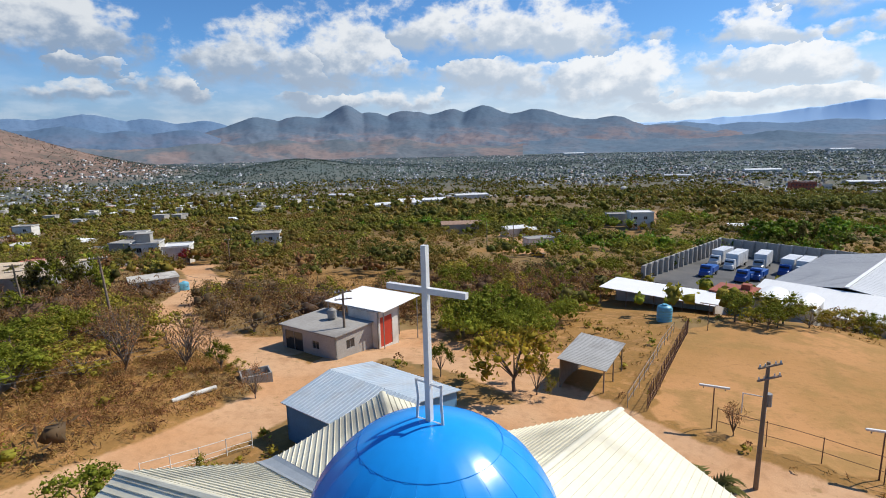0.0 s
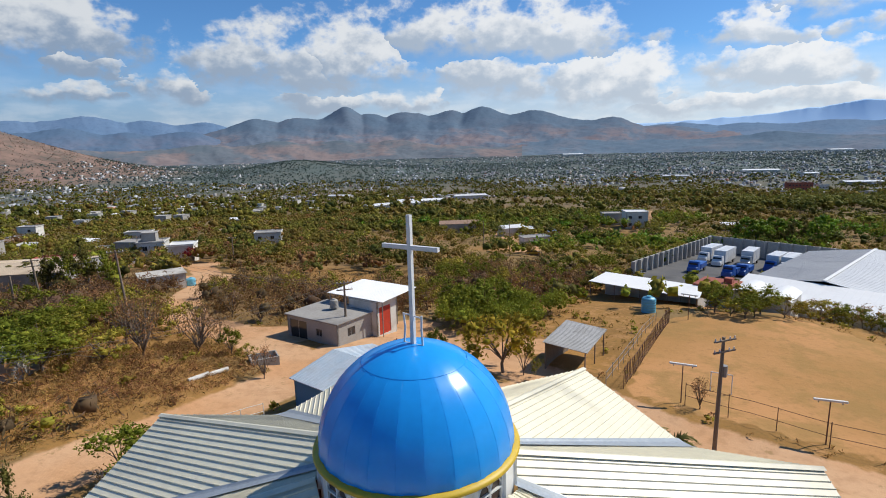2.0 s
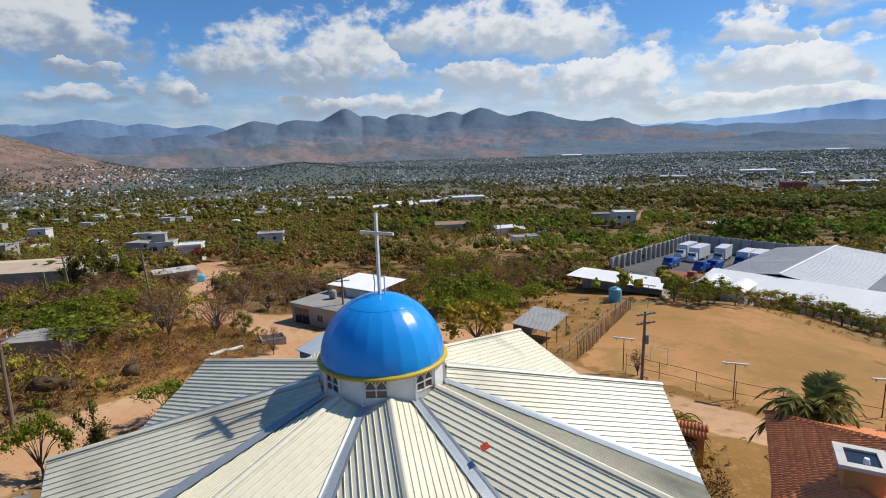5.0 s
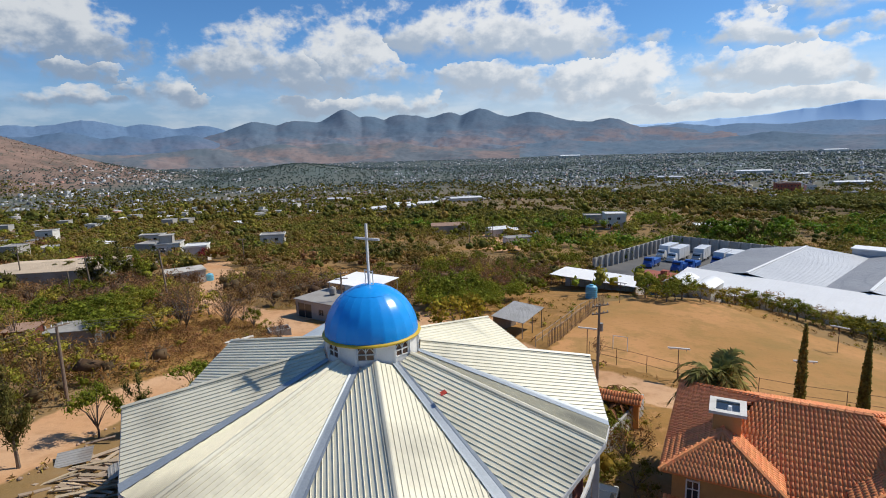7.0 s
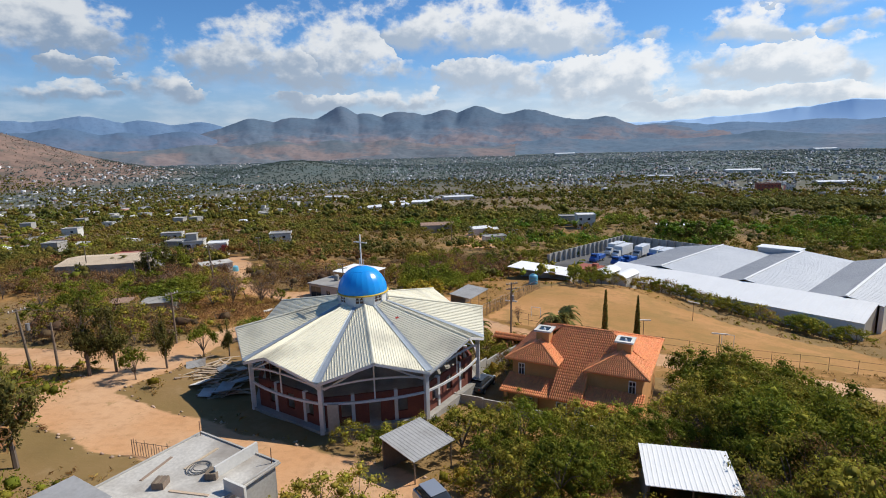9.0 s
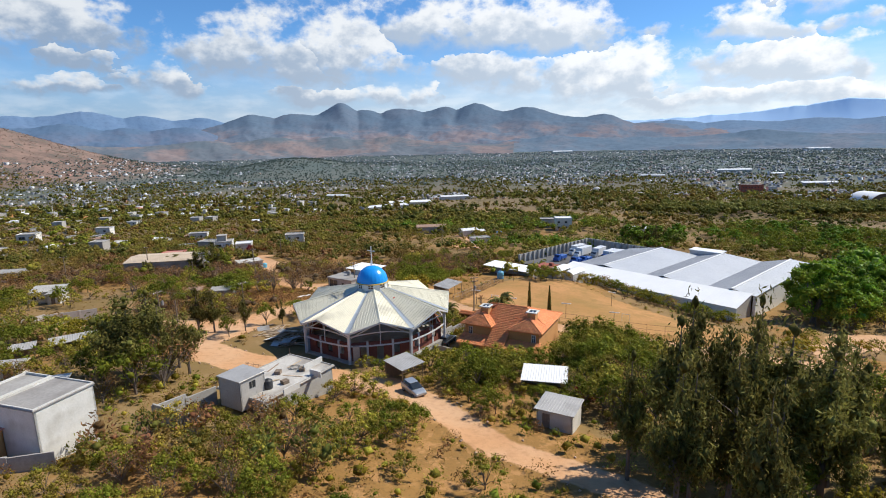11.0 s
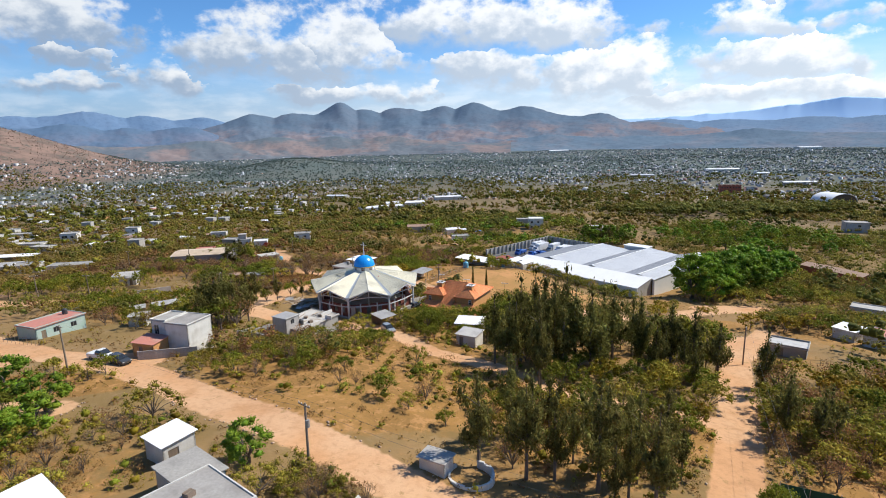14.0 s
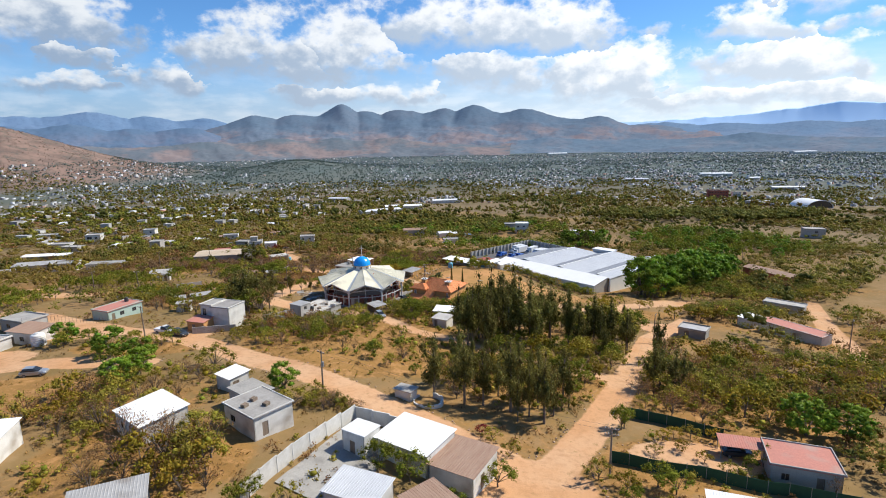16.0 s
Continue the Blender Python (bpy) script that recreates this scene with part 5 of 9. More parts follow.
    ob2 = part("roof_tiles", me, None, ob, "barrel tiles in courses")
    ob2["kind"] = "stuff"
    return ob


def ridge_tiles(parent, a, b):
    a, b = Vector(a), Vector(b)
    n = max(2, int((b - a).length / 0.4))
    bm = bm_new()
    for i in range(n):
        p, q = a.lerp(b, i / n), a.lerp(b, (i + 1.1) / n)
        tube(bm, [p + Vector((0, 0, 0.06)), q + Vector((0, 0, 0.03))], [0.15, 0.12], 6)
    part("ridge_tiles", bm, M["tile"], parent)


def villa():
    rot = -28.0
    vl = thing("villa", 22.4, -4.4, -1.4, rot, "ochre plastered villa with hipped terracotta tile roofs", "house")
    # local plan: x along the long front, -y towards the garden front
    for (x0, y0, x1, y1, z1) in ((-6.6, -2.8, -1.7, 7.6, 4.7), (1.5, -2.8, 6.9, 7.6, 4.7), (-1.698, 0.2, 1.498, 7.58, 4.68)):
        part("wall", boxed(x0, y0, -1.2, x1, y1, z1), M["ochre"], vl)
    # lower storey porch block
    part("wall", boxed(-6.4, -5.1, -1.2, 6.7, -2.82, 2.3), M["ochre"], vl)
    ridge_z, ridge_y = 6.95, 2.5
    R0, R1 = (-2.5, ridge_y, ridge_z), (2.9, ridge_y, ridge_z)
    fall = (ridge_z - 2.4) / (ridge_y + 5.7)

    def mid_z(y):
        return ridge_z - (ridge_y - y) * fall

    # main roof: rear slope, hips, and the long central front slope running down over the porch
    tiled_slope("rear", vl, (7.6, 8.2, 4.8), (-7.2, 8.2, 4.8), R0, R1)
    tiled_slope("hip_w", vl, (-7.2, 8.2, 4.8), (-7.2, -0.3, 4.8), R0, R0)
    tiled_slope("hip_e", vl, (7.6, -0.3, 4.8), (7.6, 8.2, 4.8), R1, R1)
    tiled_slope("front_mid", vl, (-1.7, -5.7, 2.4), (1.6, -5.7, 2.4), (1.6, ridge_y, ridge_z), (-1.7, ridge_y, ridge_z))
    tiled_slope("front_upper_w", vl, (-4.6, -1.2, mid_z(-1.2)), (-1.72, -1.2, mid_z(-1.2)), (-1.72, ridge_y, ridge_z), R0)
    tiled_slope("front_upper_e", vl, (1.62, -1.2, mid_z(-1.2)), (4.9, -1.2, mid_z(-1.2)), R1, (1.62, ridge_y, ridge_z))
    # wing hips
    back_y = ridge_y - (ridge_z - 6.1) / fall
    for sg, xo, xi in ((-1, -7.2, -1.35), (1, 7.6, 1.35)):
        xm = (xo + xi) / 2
        K, B = (xm, -0.7, 6.1), (xm, back_y, 6.1)
        valley = (xi, ridge_y - (ridge_z - 4.75) / fall, 4.75)
        front = [(xo, -3.4, 4.8), (xi, -3.4, 4.75)]
        tiled_slope("wing_front", vl, *(front if sg < 0 else front[::-1]), K, K)
        inner = [(xi, -3.4, 4.75), valley, B, K]
        outer = [(xo, -0.3, 4.8), (xo, -3.4, 4.8), K, B]
        tiled_slope("wing_inner", vl, *(inner if sg < 0 else [inner[1], inner[0], inner[3], inner[2]]))
        tiled_slope("wing_outer", vl, *(outer if sg < 0 else [outer[1], outer[0], outer[3], outer[2]]))
        for p_, q_ in ((K, front[0]), (K, front[1]), (K, B)):
            ridge_tiles(vl, p_, q_)
    # porch roofs
    tiled_slope("porch_w", vl, (-7.0, -5.7, 2.35), (-1.72, -5.7, 2.35), (-1.72, -2.75, 3.05), (-7.0, -2.75, 3.05))
    tiled_slope("porch_e", vl, (1.62, -5.7, 2.35), (7.2, -5.7, 2.35), (7.2, -2.75, 3.05), (1.62, -2.75, 3.05))
    for xx in (-1.7, 1.46):
        cheek = bm_new()
        vs = [cheek.verts.new(p) for q in (xx, xx + 0.14) for p in ((q, -5.6, 2.1), (q, -2.4, 2.1), (q, -2.4, mid_z(-2.4) - 0.14), (q, -5.6, mid_z(-5.6) - 0.14))]
        for q in ((0, 1, 2, 3), (7, 6, 5, 4), (0, 4, 5, 1), (1, 5, 6, 2), (2, 6, 7, 3), (3, 7, 4, 0)):
            cheek.faces.new([vs[i] for i in q])
        part("cheek_wall", cheek, M["ochre"], vl)
    for a, b in ((R0, R1), (R0, (-7.2, 8.2, 4.8)), (R1, (7.6, 8.2, 4.8))):
        ridge_tiles(vl, a, b)
    # rooflight boxes, ochre sides, pale rims, dark glass
    for x, y in ((-4.1, 0.5), (4.6, 0.5)):
        tw = part("rooflight_tower", boxed(x - 0.72, y - 0.72, 5.0, x + 0.72, y + 0.72, 6.95, bevel=0.02), M["ochre"], vl, m=None)
        rim = bm_new()
        for a in ((-0.95, -0.95, 0.95, -0.6), (-0.95, 0.6, 0.95, 0.95), (-0.95, -0.598, -0.6, 0.598), (0.6, -0.598, 0.95, 0.598)):
            box(rim, x + a[0], y + a[1], 6.96, x + a[2], y + a[3], 7.12)
        part("rim", rim, M["white_wall"], tw, "pale plaster rim")
        part("glass_pane", boxed(x - 0.6, y - 0.6, 6.98, x + 0.6, y + 0.6, 7.03), M["glass"], tw)
        bm = bm_new()
        tube(bm, [(x + 0.1, y - 0.3, 7.04), (x + 0.1, y - 0.3, 7.26)], [0.14, 0.1], 8)
        part("vent", bm, M["tin_white"], tw)
    # windows with white frames
    for x, y, z, w, h, face in ((-5.9, -2.83, 3.0, 0.7, 1.3, 0), (5.6, -2.83, 3.0, 0.7, 1.3, 0), (-4.6, -5.13, 0.6, 1.1, 1.3, 0), (3.4, -5.13, 0.6, 1.4, 1.3, 0), (-1.0, -5.13, 0.0, 1.1, 2.0, 0), (0.9, -5.13, 0.7, 0.9, 1.2, 0), (5.4, -5.13, 0.6, 1.0, 1.3, 0)):
        win = part("window", ring_frame(w, h, 0.08), M["white"], vl, m=pose(x, y, z))
        part("mullion", boxed(w / 2 - 0.03, -0.05, 0.081, w / 2 + 0.03, 0.01, h - 0.081), M["white"], win)
        part("transom", boxed(0.081, -0.055, h * 0.6, w - 0.081, 0.012, h * 0.6 + 0.05), M["white"], win)
        part("pane", boxed(0.05, -0.03, 0.05, w - 0.05, -0.01, h - 0.05), M["glass"], win)
    for x in (-6.3, -3.0, 2.2, 6.6):
        part("porch_pillar", boxed(x - 0.18, -5.65, -1.2, x + 0.18, -5.3, 2.3), M["ochre"], vl)
    vl.scale = (0.94, 1.0, 1.0)
    return vl


villa()
car(12.6, -1.6, 62, "car_dark", "dark blue car parked beside the villa wall", z=None)
wall_run([(5.5, -9.5), (8.2, -3.6), (15.2, 5.8), (20, 12)], 1.7, 0.18, "block", "grey block boundary wall between church and villa")
wall_run([(9.5, -5.2), (14.9, -7.6), (20.4, -11.5), (26, -15)], 1.0, 0.16, "block", "low grey block wall along the villa garden")


def tile_gate():
    g = thing("gateway", 17.2, 10.6, None, -28, "ochre gateway with a small terracotta tile roof", "gate")
    for x in (-1.7, 1.7):
        part("pillar", boxed(x - 0.2, -0.2, -0.6, x + 0.2, 0.2, 2.3), M["ochre"], g)
    tiled_slope("gate_roof", g, (-2.1, -0.8, 2.3), (2.1, -0.8, 2.3), (2.1, 0, 2.75), (-2.1, 0, 2.75))
    tiled_slope("gate_roof", g, (2.1, 0.8, 2.3), (-2.1, 0.8, 2.3), (-2.1, 0, 2.75), (2.1, 0, 2.75))
    gate_bar = finish(boxed(-0.015, -0.015, 0.05, 0.015, 0.015, 1.9), "gate_bar", M["rust"])
    leaf_ = part("iron_gate", boxed(-1.5, -0.025, 0.12, 1.5, 0.025, 0.18), M["rust"], g, "iron bar gate")
    part("top_rail", boxed(-1.5, -0.025, 1.72, 1.5, 0.025, 1.78), M["rust"], leaf_)
    for i in range(13):
        part("bar", gate_bar, None, leaf_, m=pose(-1.45 + i * 2.9 / 12, 0, 0))


tile_gate()


# ---- warehouse, truck yard and office ----
def warehouse():
    bx, by = 88.3, 38.7
    ux, uy, vx, vy = 0.646, -0.763, 0.74, 0.672
    wh = thing("warehouse", bx, by, 0, 0, "large warehouse with white lean-to and grey saw-gable roofs", "warehouse")
    wh.location.z = 0
    eave, top, low_z, base = 53.5, -5.7, -7.5, -13.5

    def at(s, d, z):
        """s metres along the long edge from its south corner, d metres back from it."""
        return Vector((ux * s + vx * d, uy * s + vy * d, z))

    def rear(s):
        return 49.5 + 0.27 * s

    def slab(name, corners, thick, mat, label="", ribs=0):
        """A roof plane with thickness; ribs stand along its slope from the first edge to the second."""
        a, b, c, d = corners
        bm = bm_new()
        up = (b - a).cross(d - a).normalized()
        if up.z < 0:
            up = -up
        n = max(1, ribs)
        prof = [(i + q, h) for i in range(n) for q, h in (((0, 0), (0.86, 0), (0.88, 0.02), (0.98, 0.02)) if ribs else ((0, 0),))] + [(n, 0)]
        hi = [(bm.verts.new(a.lerp(b, q / n) + up * h), bm.verts.new(d.lerp(c, q / n) + up * h)) for q, h in prof]
        lo = [bm.verts.new(q - up * thick) for q in (a, b, c, d)]
        for p, q in zip(hi, hi[1:]):
            bm.faces.new((p[0], q[0], q[1], p[1]))
        bm.faces.new(lo[::-1])
        bm.faces.new([lo[0], lo[1]] + [q[0] for q in hi[::-1]])
        bm.faces.new([lo[2], lo[3]] + [q[1] for q in hi])
        bm.faces.new((lo[0], hi[0][0], hi[0][1], lo[3]))
        bm.faces.new((lo[1], lo[2], hi[-1][1], hi[-1][0]))
        return part(name, bm, mat, wh, label)

    def curtain(name, p, q, zp, zq, mat, label=""):
        """An upright wall between two plan points with its own top level at each end."""
        bm = bm_new()
        n = (q - p).cross(Vector((0, 0, 1))).normalized() * 0.1
        vs = [bm.verts.new(Vector((c.x, c.y, z)) + n * k) for k in (1, -1) for c, z in ((p, base), (q, base), (q, zq), (p, zp))]
        for f in ((0, 1, 2, 3), (7, 6, 5, 4), (0, 4, 5, 1), (1, 5, 6, 2), (2, 6, 7, 3), (3, 7, 4, 0)):
            bm.faces.new([vs[i] for i in f])
        part(name, bm, mat, wh, label)

    f = Vector((0.763, 0.646, 0)) * 9.2
    e0, e1 = at(-eave, 0, top), at(0, 0, top)
    l0, l1 = e0 - f, e1 - f
    l0.z = l1.z = low_z
    slab("lean_to_roof", (l0, l1, e1, e0), 0.08, M["tin_white"], "bright white sheet roof", 54)
    curtain("front_wall", l0 + f * 0.03, l1 + f * 0.03, low_z - 0.1, low_z - 0.1, M["tin_white"])
    k = Vector((ux, uy, 0))
    curtain("end_wall", l1 - k * 0.3 + f * 0.05, e1 - k * 0.3, low_z - 0.1, top - 0.14, M["block"], "grey block end wall")
    curtain("end_wall", l0 + k * 0.3 + f * 0.05, e0 + k * 0.3, low_z - 0.1, top - 0.14, M["block"])
    # saw gables: short steep slopes facing the yard, long pale slopes behind each ridge; yard slopes carry their shade
    # as darker grey
    lines = [(-53.3, -6.6), (-42.2, -5.2), (-30.6, -6.9), (-23.2, -5.3), (-12.6, -7.0), (-5.0, -5.4), (0.8, -6.3)]
    for i, ((s0, z0), (s1, z1)) in enumerate(zip(lines, lines[1:])):
        p = [at(s0, 0.1, z0), at(s1, 0.1, z1), at(s1, rear(s1), z1 - 0.3), at(s0, rear(s0), z0 - 0.3)]
        n = int((p[2] - p[1]).length / 1.1)
        slab("gable_roof", (p[0], p[3], p[2], p[1]), 0.08, M["tin_grey" if i % 2 else "tin_grey_shade"], "pale grey sheet roof" if i % 2 else "grey sheet roof slope, coloured darker for shade", n)
        if i % 2:
            bm = bm_new()
            q0, q1 = p[0] + Vector((0, 0, 0.08)), p[3] + Vector((0, 0, 0.08))
            beam(bm, q0, q1, 0.55, 0.12)
            part("ridge_cap", bm, M["tin_white"], wh)
        curtain("gable_end", at(s0, rear(s0) - 0.4, 0), at(s1, rear(s1) - 0.4, 0), z0 - 0.5, z1 - 0.5, M["tin_grey"])
        if i >= 5:
            curtain("gable_end", at(max(s0, 0.1), 0.3, 0), at(s1, 0.3, 0), z1 + (z0 - z1) * (s1 - max(s0, 0.1)) / (s1 - s0) - 0.25, z1 - 0.2, M["tin_white"])
    curtain("side_wall", at(0.5, 0.4, 0), at(0.5, rear(0.8) - 0.5, 0), -6.5, -6.8, M["tin_white"])
    curtain("yard_side_wall", at(-53.0, 0.4, 0), at(-53.0, rear(-53) - 0.5, 0), -7.5, -7.8, M["tin_grey"])
    # roof house standing on the rear end
    o = at(-29.5, rear(-29.5) + 2.6, 0)
    ang = math.degrees(math.atan2(vy, vx))
    part("roof_house", boxed(-2.2, -5.4, base, 2.2, 4.6, -5.75), M["tin_grey"], wh, m=pose(o.x, o.y, 0, 0, 0, ang))
    part("roof_house_cap", boxed(-2.5, -5.7, -5.72, 2.5, 4.9, -5.5), M["tin_white"], wh, m=pose(o.x, o.y, 0, 0, 0, ang))
    return wh


warehouse()


def yard_level(x, y):
    return -9.3 - 0.052 * ((x - 54) * 0.71 + (y - 79) * 0.70)


def yard():
    """Walled truck yard: precast panels with buttress piers."""
    x0, y0 = 38.4, 94.6
    w = thing("yard_wall", x0, y0, 0, 0, "tall grey precast yard wall with buttress piers", "wall")
    w.location.z = 0
    for (ax, ay, az_), (bx, by, bz_) in (((38.4, 94.6, -6.5), (72.7, 132, -8.1)), ((72.7, 132, -8.1), (88.0, 101.5, -6.7))):
        L = math.hypot(bx - ax, by - ay)
        n = int(L / 2.9)
        ang = math.degrees(math.atan2(by - ay, bx - ax))
        for i in range(n):
            u = (i + 0.5) / n
            cx, cy, top = ax + (bx - ax) * u, ay + (by - ay) * u, az_ + (bz_ - az_) * u
            part("wall_panel", boxed(-L / n / 2, -0.1, -16, L / n / 2, 0.1, top), M["block"], w, m=pose(cx - x0, cy - y0, 0, 0, 0, ang))
            px, py, top = ax + (bx - ax) * i / n, ay + (by - ay) * i / n, az_ + (bz_ - az_) * i / n
            part("buttress", boxed(-0.2, -0.8, -16, 0.2, -0.11, top + 0.12), M["block"], w, m=pose(px - x0, py - y0, 0, 0, 0, ang))


yard()
bm = bm_new()
vs = [bm.verts.new((x, y, yard_level(x, y) + dz)) for dz in (0.0, -3.5) for x, y in ((38.5, 94.4), (52, 80.5), (89, 101), (72.9, 131.8))]
for q in ((3, 2, 1, 0), (4, 5, 6, 7), (0, 4, 5, 1), (1, 5, 6, 2), (2, 6, 7, 3), (3, 7, 4, 0)):
    bm.faces.new([vs[i] for i in q])
yard_floor = tagged(part("yard_floor", bm, M["asphalt"]), "dark worn asphalt yard floor", "pavement", kind="structure")
for i, (x, y, cab, flat, length) in enumerate(((64.4, 114.6, "car_white", 0, 6.6), (65.3, 110.0, "car_white", 0, 7.6), (70.9, 109.5, "car_silver", 0, 6.6), (73.2, 103.2, "car_blue", 0, 6.4), (75.1, 101.2, "car_white", 0, 7.0), (54.8, 100.6, "car_blue", 1, 4.0), (59.6, 95.2, "car_blue", 1, 3.6), (63.0, 97.0, "car_blue", 1, 3.4))):
    tr = truck(x, y, -137 + (i % 3) * 3, cab, "blue flatbed truck parked in the yard" if flat else "white box truck with " + {"car_blue": "blue", "car_white": "white", "car_silver": "grey"}[cab] + " cab parked in the yard", length, bool(flat))
    tr.location.z = yard_level(x, y)


def office():
    o = thing("office", 45.5, 67.0, -8.2, -43, "low office with rust-red band and vaulted white canopies", "house")
    part("wall", boxed(-6, -2.5, -1.5, -0.5, 3.0, 2.0), M["blue_wall"], o, "pale blue-grey lower wall")
    part("band", boxed(-6.05, -2.6, 2.0, -0.4, 3.05, 3.7), M["brick_red"], o, "rust-red parapet band")
    part("wall", boxed(-0.35, -3.5, -1.5, 3.2, 3.0, 3.4), M["block"], o)
    for k, (xa, xb, ya, yb, z) in enumerate(((-0.6, 3.6, -3.9, 3.3, 3.45), (3.7, 7.4, -2.6, 4.6, 2.9))):
        bm = bm_new()
        rows = []
        for yy in (ya, yb):
            rows.append([bm.verts.new((xa + (xb - xa) * i / 8, yy, z + 0.75 * math.sin(math.pi * i / 8))) for i in range(9)] + [bm.verts.new((xb - (xb - xa) * i / 8, yy, z - 0.06 + 0.73 * math.sin(math.pi * (8 - i) / 8))) for i in range(9)])
        n = 18
        for i in range(n):
            bm.faces.new([rows[0][i], rows[0][(i + 1) % n], rows[1][(i + 1) % n], rows[1][i]])
        bm.faces.new(rows[0][::-1])
        bm.faces.new(rows[1])
        part("canopy", bm, M["tin_white"], o, "curved white sheet canopy")
    part("wall", boxed(3.75, -2.4, -1.5, 7.3, 4.4, 2.8), M["white_wall"], o)
    part("antenna_box", boxed(-2.4, 0.2, 3.71, -1.2, 1.4, 4.5), M["brick_red"], o)


office()
canopy(33, 71.2, -43, 17.5, 6.2, 3.0, 3.4, "tin_white", "long open shed with flat white sheet roof", "shed", (5, 2), -8.2, "wood", ("back", "right"), "white_wall")
cylinder_tank(28.1, 57.6, gz(28.1, 57.6), 0.95, 2.2, "tank_blue", "light blue ribbed plastic water tank on the ground")
canopy(13.2, 36.6, 60, 7.2, 4.2, 2.3, 2.7, "tin", "weathered tin roof shelter on wooden posts", "shelter", (3, 2), None, "wood", ("back",), "wood")

# annex behind the church
house(-4.9, 24.6, -38, 8.2, 8.0, 3.0, "blue_wall", "gable", "tin_blue", "blue walled annex with patched grey sheet roof", "annex", rise=0.8, z=-1.9)

# hut with the white roof and red door
# the wide front window is added: its dark pane imitates a shaded open terrace
house(-12.6, 46.6, -34, 8.0, 6.2, 2.7, "block", "flat", "slab", "low plastered house with weathered slab roof", front=((0.4, 0.1, 2.8, 2.2, "window"), (4.6, 0.9, 1.0, 0.9, "window")), side=((1.5, 0.9, 1.2, 1.0, "window"),), z=-3.6, parapet=0.0)
house(-8.1, 48.5, -34, 4.4, 3.4, 3.9, "white_wall", "flat", "slab", "tall plain house with large red door", side=((0.35, 0.0, 2.0, 3.3, "door"),), door_mat="red_door", parapet=0.0, overhang=0.05, z=-3.7)
canopy(-8.4, 50.6, -34, 8.8, 6.4, 4.15, 4.45, "tin_white", "flat white sheet roof on posts over the hut yard", "canopy", (4, 2), -3.7, "steel")
cylinder_tank(-12.4, 47.3, -0.56, 0.5, 1.0, "slab", "small pale water tank on the slab roof")

# house with roof terrace below the church
house(-8.26, -28.1, -31, 7.4, 11.0, 2.9, "block", "flat", "lime_roof", "concrete house with cluttered flat roof terrace", front=((2.0, 0.8, 1.1, 1.0, "window"), (4.6, 0.0, 1.0, 2.0, "door")), rods=True, z=2.4, parapet=0.1)
for px_, py_, pr_, pw_ in ((-4.6, -25.4, 59, 3.2), (-3.6, -28.4, -31, 1.8), (-5.4, -32.4, 59, 2.4)):
    tagged(part("roof_wall", boxed(-pw_ / 2, -0.08, 0, pw_ / 2, 0.08, 0.75), M["white_wall"], None, m=pose(px_, py_, 5.442, 0, 0, pr_)), "low broken white wall on the roof terrace", "wall")
for k, (px_, py_, pr_) in enumerate(((-9.2, -29.6, 20), (-8.8, -29.9, 34), (-6.4, -28.2, -12), (-7.2, -24.6, 64), (-9.6, -25.6, 75))):
    tagged(part("plank", boxed(-1.3, -0.09, 0, 1.3, 0.09, 0.05), M["plank"], None, m=pose(px_, py_, 5.442 + 0.055 * (k == 1), 0, 0, pr_)), "loose plank lying on the roof terrace", "plank")
house(-11.0, -32.3, -31, 3.6, 3.4, 2.2, "block", "flat", "tin", "small grey rooftop room", "rooftop_room", side=((1.2, 0.9, 0.9, 0.9, "window"),), z=5.45, parapet=0.0, overhang=0.15)
wall_run([(-12.6, -40.0), (-18.8, -36.8), (-14.5, -31.3)], 1.9, 0.2, "block", "grey block wall of the terrace house")
cylinder_tank(-8.4, -31.4, 5.45, 0.55, 1.1, "tank_black", "black water tank on the roof terrace")
canopy(6.4, -18.6, 44, 4.2, 4.0, 2.3, 2.7, "tin", "square open kiosk with tin roof", "kiosk", (2, 2), None, "wood", ("back",), "wood")
car(8.0, -25.0, -58, "car_silver", "silver hatchback parked on the dirt track")
canopy(25.3, -22.6, -14, 6.0, 4.8, 2.3, 2.6, "tin_white", "white corrugated lean-to roof among the trees", "shed", (3, 2), None, "wood", ("back", "left", "right"), "block")
house(24.6, -34.6, -30, 4.0, 3.4, 2.3, "white_wall", "shed", "tin", "small cabin with grey sheet roof", "cabin", front=((0.6, 0, 0.9, 1.9, "door"),), rise=0.3)

wall_run([(-71, -9), (-66.8, -4.0), (-61.9, 6.6), (-55, 11)], 2.0, 0.2, "block", "long grey block wall across the slope")
# tin huts on the slope west of the church
canopy(-45.7, -9.4, 35, 6.5, 3.0, 1.7, 2.0, "tin", "low hut with patched tin sheet roof", "hut", (3, 2), None, "wood", ("back", "left", "right"), "wood")
canopy(-50.2, -14.0, 30, 3.4, 2.6, 1.6, 1.9, "tin", "small tin-roofed animal shelter", "shelter", (2, 2), None, "wood", ("back",), "wood")
house(-43.9, -24.6, 12, 3.4, 3.0, 2.3, "white_wall", "flat", "slab", "small white store with flat roof", "hut", front=((1.9, 0.0, 0.9, 1.9, "door"),), parapet=0.0)
# two-storey grey block house and its yard
house(-24.4, -43.8, -18, 4.8, 5.6, 5.5, "white_wall", "flat", "slab", "blank grey two-storey block house", z=5.7, parapet=0.12, overhang=0.12)
house(-28.4, -42.4, -18, 3.0, 4.6, 5.4, "white_wall", "flat", "slab", "narrow white two-storey wing with open door", "house", front=((0.5, 2.8, 1.0, 1.9, "window"), (1.6, 0.0, 0.9, 2.0, "door")), z=5.9, parapet=0.2)
